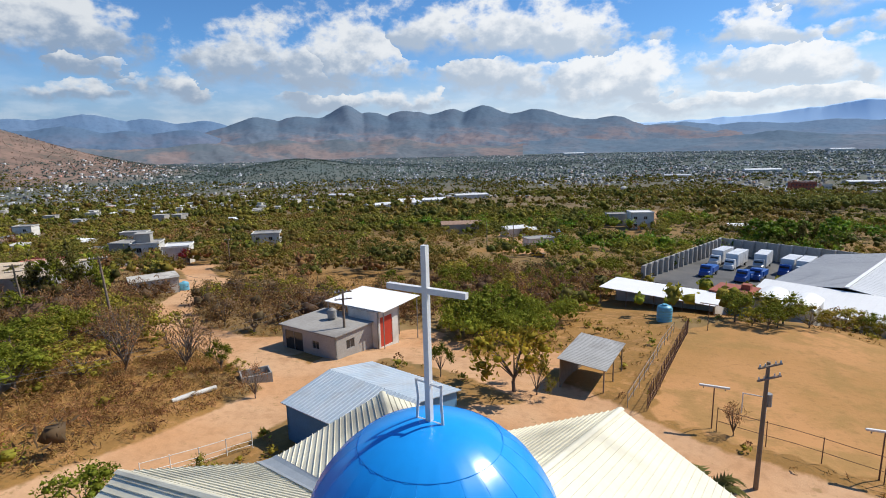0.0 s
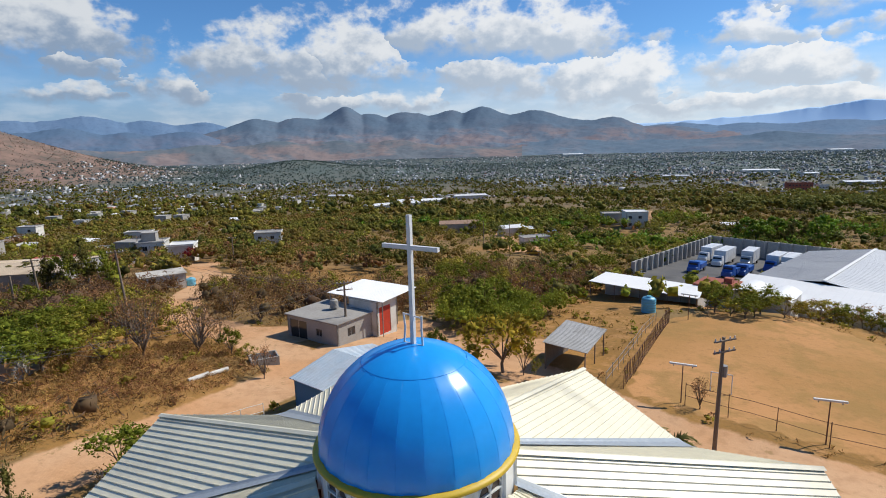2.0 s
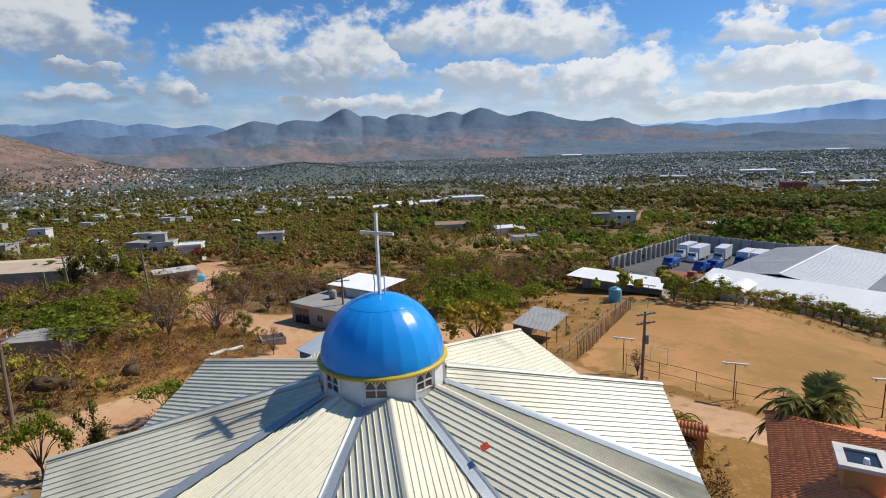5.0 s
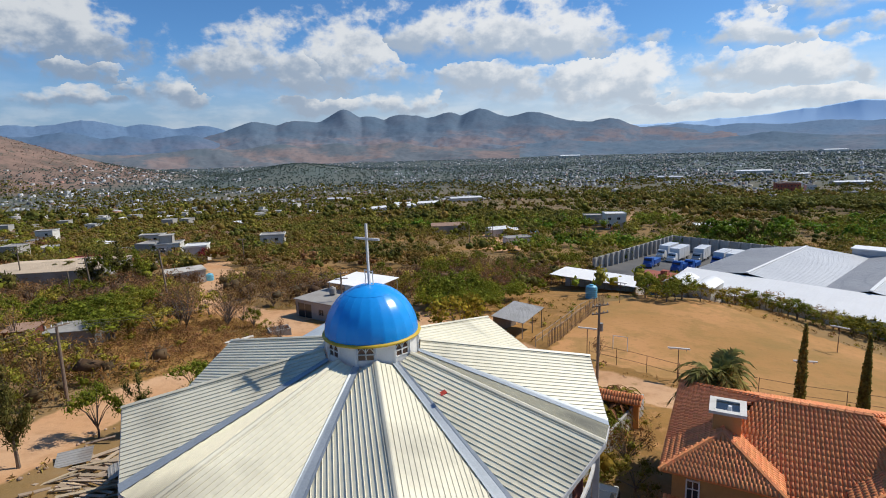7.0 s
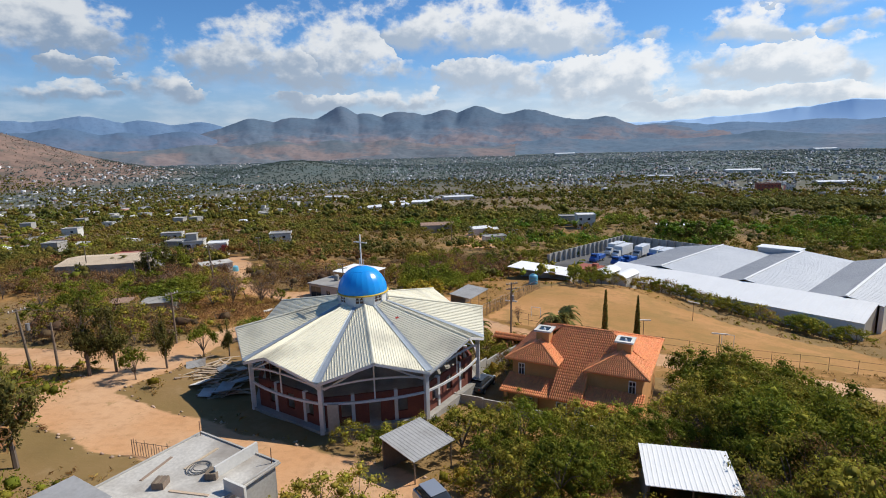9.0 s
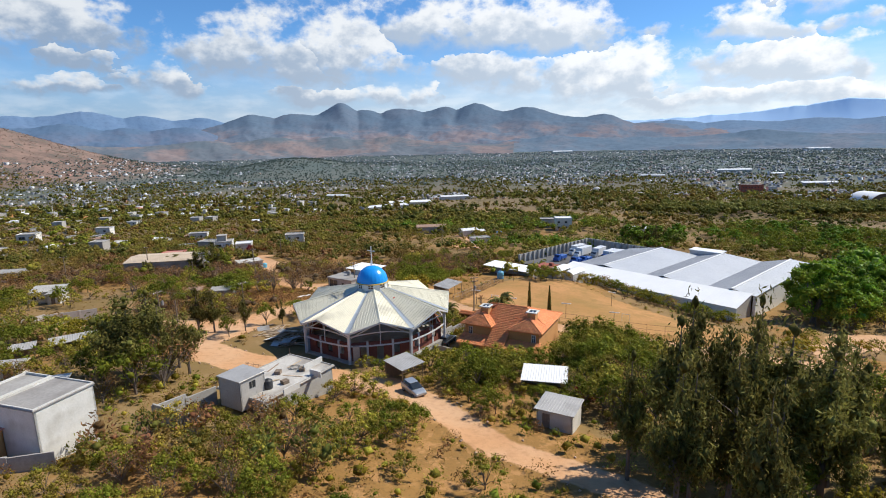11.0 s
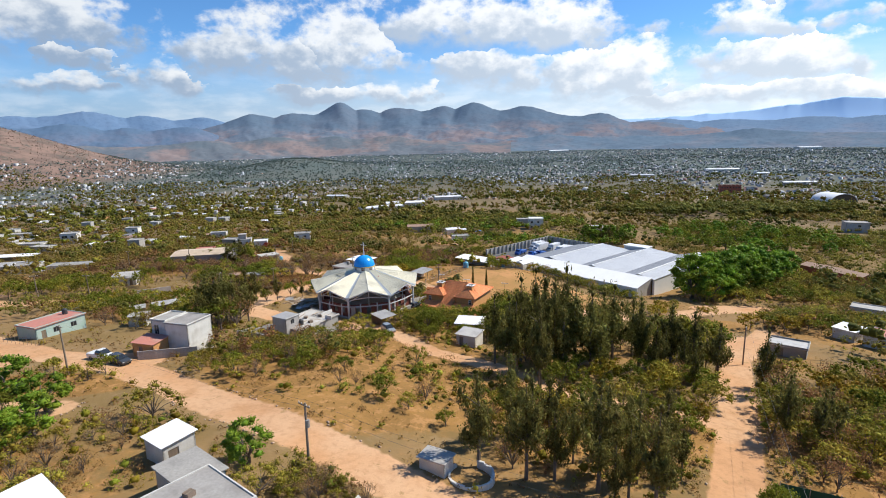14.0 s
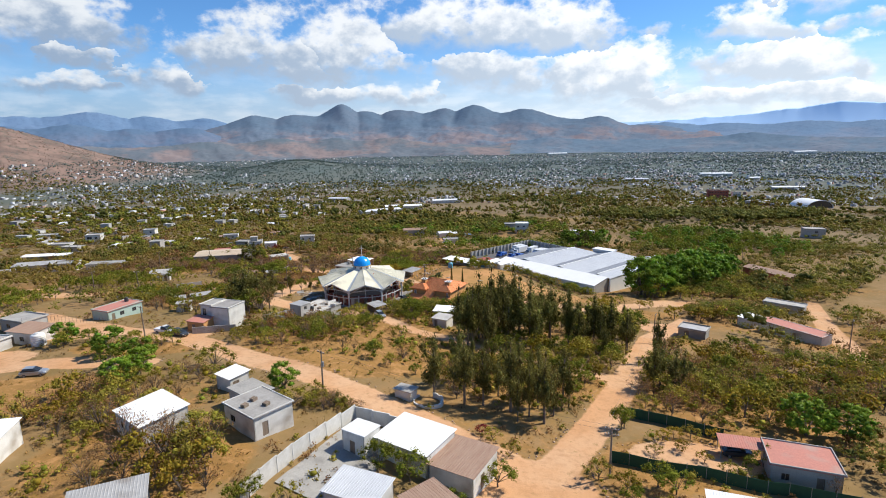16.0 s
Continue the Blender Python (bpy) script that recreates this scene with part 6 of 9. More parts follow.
house(-29.6, -46.8, -18, 4.4, 3.2, 2.5, "ochre", "shed", "pink_roof", "lean-to room with faded pink roof", rise=0.4, z=6.2, front=((1.2, 0.0, 0.9, 1.9, "door"),))
wall_run([(-30, -50), (-25, -48.5), (-21.5, -47.6)], 1.5, 0.16, "block", "low grey yard wall of the block house")
house(-34, -31, 20, 3.6, 3.0, 2.4, "block", "flat", "tin", "small grey block store", front=((1.2, 0, 0.9, 1.9, "door"),), parapet=0)
car(-36.2, -49.6, -22, "car_white", "white pickup parked in front of the block house", "pickup")
car(-31.9, -52.0, -28, "car_dark", "dark grey car parked in the lot")

# pink-roofed house with green walls
house(-58.2, -30.0, 68, 9.6, 5.6, 2.7, "green_wall", "flat", "pink_roof", "long house with pink roof and pale green walls", front=((1.0, 0.0, 0.9, 2.0, "door"), (3.2, 0.9, 1.2, 1.0, "window"), (6.6, 0.9, 1.2, 1.0, "window")), parapet=0.12)
cylinder_tank(-57.6, -26.8, gz(-58.2, -30.0) + 2.85, 0.5, 1.1, "tank_black", "black water tank on the pink roof")
house(-72, -43, -20, 7.5, 5.6, 2.6, "block", "flat", "slab", "grey unfinished house with flat roof", front=((2, 0.9, 1.2, 1.0, "window"),), rods=True)
house(-62.5, -53.5, -15, 7, 5, 2.8, "white_wall", "shed", "tin_rust", "white house with rusted sheet roof", front=((1, 0, 0.9, 2.0, "door"), (3.4, 0.9, 1.2, 1.0, "window")), rise=0.5)
house(-68, -60, -12, 10, 5, 2.4, "white_wall", "flat", "slab", "long low white house with flat roof", front=((2, 0.9, 1.2, 1.0, "window"), (6, 0, 0.9, 1.9, "door")))
cylinder_tank(-57.2, -58.6, gz(-57.2, -58.6), 1.3, 2.6, "white", "round white cistern beside the houses")
house(-56, -82, -20, 8, 6, 2.6, "blue_wall", "shed", "tin", "blue walled house with grey sheet roof", front=((1, 0, 0.9, 1.9, "door"),), rise=0.4)
car(-45.8, -75.2, 12, "car_silver", "silver car parked on a dirt lot")

# houses in the corner below the junction
house(-0.9, -93.6, -39, 7.2, 6.0, 3.0, "white_wall", "flat", "slab", "worn white house with cluttered concrete roof", front=((1.4, 0.9, 1.2, 1.0, "window"),), side=((1.2, 0, 0.9, 2.0, "door"),), parapet=0.1)
house(-3.6, -88.8, -39, 5.4, 3.8, 2.7, "block", "flat", "concrete", "flat grey concrete annex", parapet=0.0)
house(-8.9, -81.9, -36, 3.7, 3.4, 2.5, "white_wall", "shed", "tin_white", "small white hut with white sheet roof", "hut", side=((0.5, 0.0, 1.1, 1.9, "door"),), rise=0.3)
house(-14.4, -95.8, -38, 7.4, 6.2, 2.9, "white_wall", "shed", "tin_white", "white house with bright sheet roof", front=((1.4, 0.9, 1.2, 1.0, "window"),), rise=0.5)
house(-9.2, -114.5, 24, 7, 5, 2.6, "block", "shed", "tin", "block shed with grey corrugated roof", rise=0.5)
house(-33, -103, 10, 8, 7, 2.8, "white_wall", "shed", "tin_white", "white shed with bright sheet roof", rise=0.4)
house(-44, -97, -12, 7, 5, 2.6, "white_wall", "flat", "slab", "low white house with flat roof", front=((1.4, 0.9, 1.2, 1.0, "window"),))
# walled compound
wall_run([(2.5, -110), (5.8, -101.5), (11.8, -90.2), (19.6, -93.4)], 2.2, 0.16, "white_wall", "worn white wall round the compound")
house(20.9, -98.6, -34, 8.2, 6.4, 2.9, "white_wall", "shed", "tin_white", "compound house with bright white sheet roof", front=((1.4, 0.9, 1.2, 1.0, "window"), (4.5, 0, 0.9, 2.0, "door")), rise=0.35)
house(27.1, -102.3, -31, 6.0, 6.6, 2.8, "white_wall", "shed", "tin_rust", "compound house with brown rusted sheet roof", side=((2, 0, 1.0, 2.0, "door"),), rise=0.35)
house(13.9, -98.2, -32, 3.7, 3.2, 3.1, "white_wall", "flat", "white", "white cube room with flat roof", front=((1.2, 0, 0.9, 2.0, "door"),), parapet=0.0, overhang=0.1)
house(15.2, -109.6, -24, 6.4, 4.2, 2.3, "white_wall", "shed", "tin_grey", "low outbuilding with pale sheet roof", rise=0.4)
house(23.0, -111.0, 40, 4.6, 4.2, 2.4, "white_wall", "shed", "tin_rust", "outbuilding with rusted sheet roof", rise=0.3)

# houses along the lower track
house(72.3, -97.6, -21, 8.0, 6.2, 2.9, "block", "flat", "pink_roof", "block house with flat pink roof", front=((1.2, 0.9, 1.0, 1.0, "window"), (5.2, 0, 0.9, 2.0, "door")), parapet=0.15, overhang=0.3)
canopy(66.8, -92.9, -17, 5.8, 3.2, 2.3, 2.5, "pink_roof", "open carport with pink sheet roof", "carport", (2, 2), None, "steel")
car(66.6, -92.6, -10, "car_dark", "dark blue car parked under the carport")


def green_fence(pts):
    x0, y0 = pts[0]
    f = thing("fence", x0, y0, 0, 0, "dark green cloth fence on posts", "fence")
    f.location.z = 0
    for (ax, ay), (bx, by) in zip(pts, pts[1:]):
        L = math.hypot(bx - ax, by - ay)
        n = max(1, round(L / 2.6))
        for i in range(n):
            p, q = (ax + (bx - ax) * i / n, ay + (by - ay) * i / n), (ax + (bx - ax) * (i + 1) / n, ay + (by - ay) * (i + 1) / n)
            g0, g1 = gz(*p), gz(*q)
            bm = bm_new()
            d = Vector((q[0] - p[0], q[1] - p[1], 0)).normalized()
            s = Vector((-d.y, d.x, 0)) * 0.012
            vs = [bm.verts.new(Vector((c[0] - x0, c[1] - y0, z)) + sg * s) for sg in (1, -1) for c, z in ((p, g0 - 0.1), (q, g1 - 0.1), (q, g1 + 1.75), (p, g0 + 1.75))]
            for k in ((0, 1, 2, 3), (7, 6, 5, 4), (0, 4, 5, 1), (1, 5, 6, 2), (2, 6, 7, 3), (3, 7, 4, 0)):
                bm.faces.new([vs[i2] for i2 in k])
            part("cloth_panel", bm, M["fence_green"], f)
            bm = bm_new()
            tube(bm, [(p[0] - x0, p[1] - y0, g0 - 0.5), (p[0] - x0, p[1] - y0, g0 + 1.95)], [0.04, 0.04], 6)
            part("post", bm, M["steel"], f)


green_fence([(47.2, -96.5), (58.8, -99.5), (70.1, -103.2), (82, -108)])
green_fence([(55.0, -82), (67.3, -87.5)])
house(117.0, -27.5, -62, 16, 5.0, 2.7, "white_wall", "flat", "pink_roof", "long low house with faded pink roof", front=((3, 0.9, 1.2, 1, "window"), (9, 0, 0.9, 2, "door")), parapet=0.1)
house(111.5, -16.8, -62, 4.5, 4.5, 2.5, "white_wall", "shed", "tin_white", "small house with white sheet roof", rise=0.3)
house(132.5, 1.0, -44, 11, 4.6, 2.8, "block", "flat", "slab", "grey block row with flat roof", front=((2, 0.9, 1.2, 1, "window"), (6, 0, 0.9, 2, "door")))
house(163, 58, -70, 22, 7, 3.2, "brick_red", "gable", "tin_rust", "long red hall with rusted sheet roof", rise=0.8)
house(89.6, -29.6, -38, 6.5, 4.6, 2.3, "concrete", "flat", "tin", "ruined concrete hut with tin roof", front=((1.4, 0, 1.2, 1.9, "door"),), parapet=0.3)
house(57.5, -109.5, -20, 6, 5, 2.6, "white_wall", "shed", "tin_white", "white sheet-roofed house by the fence", rise=0.3)
house(41.5, -113, -20, 5, 5, 2.6, "white_wall", "shed", "tin_white", "small white sheet-roofed house", rise=0.3)



def cistern(x, y, rot, w, d, h):
    c = thing("cistern", x, y, None, rot, "low open concrete water trough beside the lane", "trough")
    TAKEN.append((x, y, max(w, d) * 0.6))
    part("base", boxed(-w / 2, -d / 2, -0.3, w / 2, d / 2, 0.06), M["concrete"], c)
    for a in ((-w / 2, -d / 2, w / 2, -d / 2 + 0.14), (-w / 2, d / 2 - 0.14, w / 2, d / 2), (-w / 2, -d / 2 + 0.142, -w / 2 + 0.14, d / 2 - 0.142), (w / 2 - 0.14, -d / 2 + 0.142, w / 2, d / 2 - 0.142)):
        part("wall", boxed(a[0], a[1], 0.062, a[2], a[3], h, bevel=0.02), M["concrete"], c)


cistern(-16.9, 35.6, 28, 2.6, 1.9, 0.75)

# tin hall and the small hamlet on the valley side
house(-75.0, 79.5, 9, 22, 14, 4.0, "concrete", "gable", "tan_sheet", "large hall with weathered tan sheet roof", "hall", rise=0.7)
house(-50.2, 80.6, 34, 7.2, 5.2, 2.3, "white_wall", "flat", "lime_roof", "low whitewashed house with flat pale concrete roof", front=((1.2, 0.9, 1.2, 1, "window"), (4.6, 0, 0.9, 1.9, "door")), parapet=0.0)
cylinder_tank(-46.0, 82.6, gz(-46.0, 82.6), 0.8, 1.5, "tank_blue", "light blue water tank beside the low house")
house(-76.5, 127, 14, 6.4, 6, 5.6, "white_wall", "flat", "slab", "tall white house with flat roof", front=((1.2, 0.9, 1.2, 1.2, "window"), (4.0, 0.9, 1.2, 1.2, "window"), (1.2, 3.6, 1.2, 1.2, "window"), (4.0, 3.6, 1.2, 1.2, "window")), rods=True)
house(-77.5, 127.5, 14, 3.4, 3, 2.2, "block", "flat", "slab", "small grey rooftop room with flat roof", "rooftop_room", z=gz(-76.5, 127) + 5.76, parapet=0)
house(-85, 133, -8, 7, 6, 5.0, "block", "flat", "slab", "unfinished grey house of two storeys", front=((1.2, 0.9, 1.2, 1.2, "window"), (5.5, 3.6, 1.2, 1.2, "window")), rods=True)
house(-68.0, 125.5, 14, 6, 6, 4.4, "white_wall", "flat", "white", "plain white cube-shaped house", front=((1.2, 0.9, 1.2, 1.2, "window"), (3.2, 0, 0.9, 2, "door")))
house(-97, 141, 6, 9, 6, 3, "white_wall", "flat", "slab", "low white house with flat roof", front=((1.2, 0.9, 1.2, 1, "window"), (5, 0, 0.9, 2, "door")))
house(-84, 100, 10, 7, 6, 3.4, "brick_red", "flat", "pink_roof", "red painted house with flat roof", front=((1.2, 0.9, 1.2, 1, "window"),))
house(-44, 436, 28, 46, 13, 4.4, "white_wall", "gable", "tin_white", "long hall with pale sheet roof among the trees", "hall", rise=1.2)
car(-77.5, 119.5, 20, "car_white", "white pickup on the gravel road", "pickup")
house(81, 216, -5, 9, 8, 6.5, "white_wall", "flat", "white", "white two-storey house with terrace", front=((1, 0.9, 1.4, 1.2, "window"), (5, 0.9, 1.4, 1.2, "window"), (1, 3.9, 1.4, 1.2, "window"), (5, 3.9, 1.4, 1.2, "window")), side=((2, 3.9, 1.4, 1.2, "window"),))
house(74, 226, -5, 8, 6, 5, "block", "flat", "slab", "grey block house with starter bars", rods=True)
house(6, 208, 4, 16, 8, 4.2, "concrete", "gable", "tin_rust", "old grey hall with brown roof", "hall", rise=0.9)
house(26, 196, 20, 9, 6, 3.2, "white_wall", "gable", "tin_white", "white shed with gabled sheet roof", rise=0.8)
house(30, 165, 14, 9, 5, 3.0, "white_wall", "flat", "slab", "low white house with flat roof", parapet=0.2)
car(26, 158, 30, "car_white", "white car on the gravel road")
house(-24, 520, 8, 46, 16, 4.5, "white_wall", "gable", "tin_white", "very long white-roofed greenhouse hall", "hall", rise=1.4)
house(-168, 90, 16, 20, 7, 3.4, "block", "shed", "tin", "long grey block shed with sheet roof", "shed", front=((2, 0.9, 1.6, 1.2, "window"), (8, 0, 2.4, 2.6, "door")), rise=0.6)
house(-150.5, 84, 16, 10, 7, 3.6, "white_wall", "flat", "slab", "white end house of the long shed", front=((1.5, 0.9, 1.4, 1, "window"), (6, 0, 0.9, 2, "door")))
canopy(-190, 125.5, 8, 24, 6, 3.0, 3.4, "tin_white", "long open shed with white roof on posts", "shed", (7, 2), None, "wood", ("back",), "block")
house(-174, 78, 20, 6, 4, 2.0, "block", "shed", "tin", "low grey hut with sheet roof", "hut", rise=0.3)
house(-126, 75, 8, 15, 6, 2.8, "white_wall", "flat", "slab", "low white house with long flat roof", front=((2, 0.9, 1.4, 1, "window"), (7, 0, 0.9, 2, "door"), (11, 0.9, 1.4, 1, "window")), parapet=0.1)
house(-79, 31, 12, 6.5, 5, 2.6, "white_wall", "shed", "slab", "small white house with tan sheet roof", front=((0.8, 0.9, 1.2, 1, "window"), (4, 0, 0.9, 2, "door")), rise=0.4)
house(-75.5, 28.5, 12, 2.6, 2.6, 2.4, "white_wall", "flat", "slab", "small white outbuilding with dark doorway", "hut", front=((0.8, 0, 0.9, 1.9, "door"),), parapet=0)
house(-209, 197, 14, 9, 7, 6.4, "white_wall", "flat", "slab", "white two-storey house with open balcony", front=((1, 0.9, 1.6, 1.3, "window"), (5.4, 0, 1.0, 2.1, "door"), (1, 3.9, 3.0, 1.6, "window"), (5.6, 3.9, 1.6, 1.4, "window")), parapet=0.3)
house(-217, 176, 8, 12, 7, 3.2, "white_wall", "flat", "slab", "white flat-roofed house on the hillside", front=((1.5, 0.9, 1.6, 1.2, "window"), (7, 0.9, 1.6, 1.2, "window")))
house(-199, 160, -6, 11, 6, 3.2, "block", "flat", "slab", "grey flat-roofed house on the hillside", front=((1.5, 0.9, 1.6, 1.2, "window"), (6, 0, 1.0, 2.1, "door")), rods=True)
house(-262, 229, 10, 16, 7, 3.6, "white_wall", "flat", "slab", "wide white house on the hillside", front=((2, 0.9, 1.6, 1.2, "window"), (8, 0.9, 1.6, 1.2, "window"), (12, 0, 1.0, 2.1, "door")))
house(-190, 232, 6, 8, 6, 5.8, "white_wall", "flat", "slab", "tall narrow white house on the hillside", front=((1, 0.9, 1.4, 1.2, "window"), (4.4, 3.6, 1.4, 1.2, "window")), rods=True)
house(268, 187, -20, 12, 8, 6, "block", "flat", "slab", "grey two-storey house among tall trees", front=((1.5, 0.9, 1.6, 1.2, "window"), (6, 3.6, 1.6, 1.2, "window")), rods=True)

# stalls and cars on the clearing down the slope
canopy(41.4, 193.9, 10, 5, 4, 2.3, 2.6, "tarp_blue", "market stall under a blue tarpaulin", "stall", (2, 2), None, "wood")
canopy(57.9, 177.7, -20, 4.6, 4, 2.3, 2.6, "tarp_blue", "small stall under a blue tarpaulin", "stall", (2, 2), None, "wood")
canopy(30.5, 197.5, 5, 9, 5, 2.5, 2.9, "white", "long stall under a white awning", "stall", (3, 2), None, "wood")
car(27.5, 166.2, 15, "car_silver", "silver car parked on the clearing")
car(25.8, 140.6, 5, "car_yellow", "yellow car parked on the clearing")


def courtyard():
    corners = [(5.0, -106.5), (11.6, -91.0), (19.2, -94.2), (13.5, -111.5)]
    bm = bm_new()
    n = 8
    grid = []
    for i in range(n + 1):
        row = []
        for j in range(n + 1):
            u, v = i / n, j / n
            x = (corners[0][0] * (1 - v) + corners[1][0] * v) * (1 - u) + (corners[3][0] * (1 - v) + corners[2][0] * v) * u
            y = (corners[0][1] * (1 - v) + corners[1][1] * v) * (1 - u) + (corners[3][1] * (1 - v) + corners[2][1] * v) * u
            row.append(bm.verts.new((x, y, gz(x, y) + 0.16)))
        grid.append(row)
    for i in range(n):
        for j in range(n):
            bm.faces.new([grid[i][j], grid[i + 1][j], grid[i + 1][j + 1], grid[i][j + 1]])
    tagged(part("courtyard_floor", bm, M["concrete"]), "pale concrete courtyard floor of the compound", "pavement", kind="structure")


courtyard()

# ---- plants ----
TAKEN += [(0, 0, 14.0), (23, -2.4, 10.5), (46, 67, 8), (33, 71, 9), (58, 72, 10), (68, 60, 11), (80, 46, 11), (74, 80, 16), (86, 66, 16), (92, 84, 15), (100, 68, 15), (108, 82, 12), (54, 98, 13), (66, 108, 15), (74, 118, 11), (28.1, 57.6, 2.5)]
rs = np.random.RandomState(7)


def cards(centres, size, aspect, rs_, droop=0.0, outward=None):
    """One leaf-spray quad at each centre: random turn, optionally hanging."""
    n = len(centres)
    d = rs_.normal(size=(n, 3))
    if droop:
        d[:, 2] -= droop * 2
        d[:, :2] *= 1 - 0.5 * droop
    d /= np.linalg.norm(d, axis=1)[:, None]
    e = rs_.normal(size=(n, 3))
    if outward is not None:
        e = e * 0.7 + outward * 0.8
    s = np.cross(d, e)
    s /= np.linalg.norm(s, axis=1)[:, None] + 1e-9
    k = size * rs_.uniform(0.6, 1.35, n)[:, None]
    a, b = d * k, s * k * aspect
    v = np.stack([centres - a, centres + b * 0.9 - a * 0.1, centres + a, centres - b * 0.9 + a * 0.1], 1).reshape(-1, 3)
    return v, np.arange(4 * n).reshape(n, 4)


def spread(kind, n, rs_):
    """Places of leaf sprays in a crown of height 1 standing on z = 0, and the limb tips."""
    tips = []
    if kind in ("scrub", "green", "yellow", "dry", "red"):
        for _ in range(22):
            a, r = rs_.uniform(0, 6.28), math.sqrt(rs_.uniform(0.02, 1)) * (0.62 if kind == "scrub" else 0.5)
            top = 0.93 - 0.55 * (r / 0.62) ** 2 + rs_.uniform(-0.10, 0.06)
            tips.append((r * math.cos(a), r * math.sin(a), max(0.25, top - rs_.uniform(0, 0.28) * (1 - r))))
        rad = 0.15
    elif kind == "dark":
        leaders = [(0.0, 0.0, 0.10, 0.0, 0.0, 1.0)]
        for i in range(7):
            a, r = i * 0.9 + rs_.uniform(-0.3, 0.3), rs_.uniform(0.06, 0.17)
            lo = rs_.uniform(0.12, 0.5)
            leaders.append((0.0, 0.0, lo, r * math.cos(a), r * math.sin(a), min(0.93, lo + rs_.uniform(0.22, 0.42))))
        for i in range(64):
            q = leaders[0] if i % 4 == 0 else leaders[rs_.randint(1, len(leaders))]
            u = rs_.uniform(0.25, 1.0)
            w = 0.035 * (1.1 - u)
            tips.append((q[0] + (q[3] - q[0]) * u + rs_.uniform(-w, w), q[1] + (q[4] - q[1]) * u + rs_.uniform(-w, w), q[2] + (q[5] - q[2]) * u))
        rad = 0.055
    elif kind == "ficus":
        for _ in range(40):
            a, u = rs_.uniform(0, 6.28), rs_.uniform(-0.75, 1)
            rr = 0.44 * math.sqrt(1 - u * u) * rs_.uniform(0.75, 1.05)
            tips.append((rr * math.cos(a), rr * math.sin(a), 0.55 + 0.42 * u))
        rad = 0.12
    else:
        z = rs_.uniform(0.02, 1.0, n)
        a = rs_.uniform(0, 6.28, n)
        r = 0.058 * np.sin(np.pi * np.minimum(1, z * 0.8 + 0.2)) ** 0.8 * np.sqrt(rs_.uniform(0.2, 1, n))
        pts = np.c_[r * np.cos(a), r * np.sin(a), z]
        out = np.c_[np.cos(a), np.sin(a), np.full(n, 0.4)]
        return pts, out, pts[:20]
    tips = np.array(tips)
    pick = rs_.randint(0, len(tips), n)
    off = rs_.normal(size=(n, 3))
    off /= np.linalg.norm(off, axis=1)[:, None]
    off *= rad * rs_.uniform(0.5, 1.12, n)[:, None]
    off[:, 2] *= 0.8 if kind != "dark" else 1.9
    out = off / (np.linalg.norm(off, axis=1)[:, None] + 1e-9)
    return tips[pick] + off, out, tips


LUMP_V = np.array([(-1, -1, -1), (1, -1, -1), (1, 1, -1), (-1, 1, -1), (-1, -1, 1), (1, -1, 1), (1, 1, 1), (-1, 1, 1)]) / 1.732
LUMP_F = np.array([(3, 2, 1, 0), (4, 5, 6, 7), (0, 1, 5, 4), (1, 2, 6, 5), (2, 3, 7, 6), (3, 0, 4, 7)])


def lumps(centres, radii, rs_, tall=1.0):
    """The dense inside of each leaf clump: a small uneven knot of foliage."""
    n = len(centres)
    q = rs_.normal(size=(n, 4))
    q /= np.linalg.norm(q, axis=1)[:, None]
    w, x, y, z = q.T
    R = np.stack([1 - 2 * (y * y + z * z), 2 * (x * y - w * z), 2 * (x * z + w * y), 2 * (x * y + w * z), 1 - 2 * (x * x + z * z), 2 * (y * z - w * x), 2 * (x * z - w * y), 2 * (y * z + w * x), 1 - 2 * (x * x + y * y)], -1).reshape(n, 3, 3)
    v = np.einsum("nij,kj->nki", R, LUMP_V) * rs_.uniform(0.65, 1.15, (n, 8, 1)) * np.asarray(radii).reshape(-1, 1, 1)
    v[..., 2] *= tall
    return (v + centres[:, None]).reshape(-1, 3), (np.arange(n)[:, None, None] * 8 + LUMP_F[None]).reshape(-1, 4)


LEAF = {"scrub": "leaf_scrub", "green": "leaf_green", "dark": "leaf_dark", "ficus": "leaf_ficus", "dry": "leaf_dry", "yellow": "leaf_yellow", "cypress": "leaf_dark", "red": "leaf_red"}
N_CARDS = {"scrub": 1250, "green": 1400, "dark": 2700, "ficus": 2600, "dry": 420, "yellow": 700, "cypress": 2400, "red": 700}
SIZE = {"scrub": 0.025, "green": 0.025, "dark": 0.016, "ficus": 0.026, "dry": 0.034, "yellow": 0.036, "cypress": 0.02, "red": 0.036}


def limb_mesh(kind, tips, rs_, light=False):
    bm = bm_new()
    if kind in ("dark", "cypress"):
        tube(bm, [(0, 0, -0.05), (0.005, 0.0, 0.35), (0.0, 0.006, 0.7), (0, 0, 0.95)], [0.017, 0.012, 0.007, 0.002], 6)
        few = (0 if light else 14) if kind == "dark" else 0
        for i in range(few):
            t = tips[rs_.randint(len(tips))]
            tube(bm, [(0, 0, max(0.12, t[2] - 0.12)), tuple(t)], [0.005, 0.0015], 4, cap=False)
        return bm
    fork = 0.12 if kind in ("scrub", "dry", "red") else 0.22
    r0 = 0.026 if kind != "ficus" else 0.04
    tube(bm, [(0, 0, -0.05), (0.012, -0.008, fork * 0.6), (0.0, 0.01, fork)], [r0, r0 * 0.85, r0 * 0.75], 7)
    count = (12 if kind == "dry" else 5) if light else 22 if kind == "dry" else 12
    for i in range(count):
        t = Vector(tips[i % len(tips)])
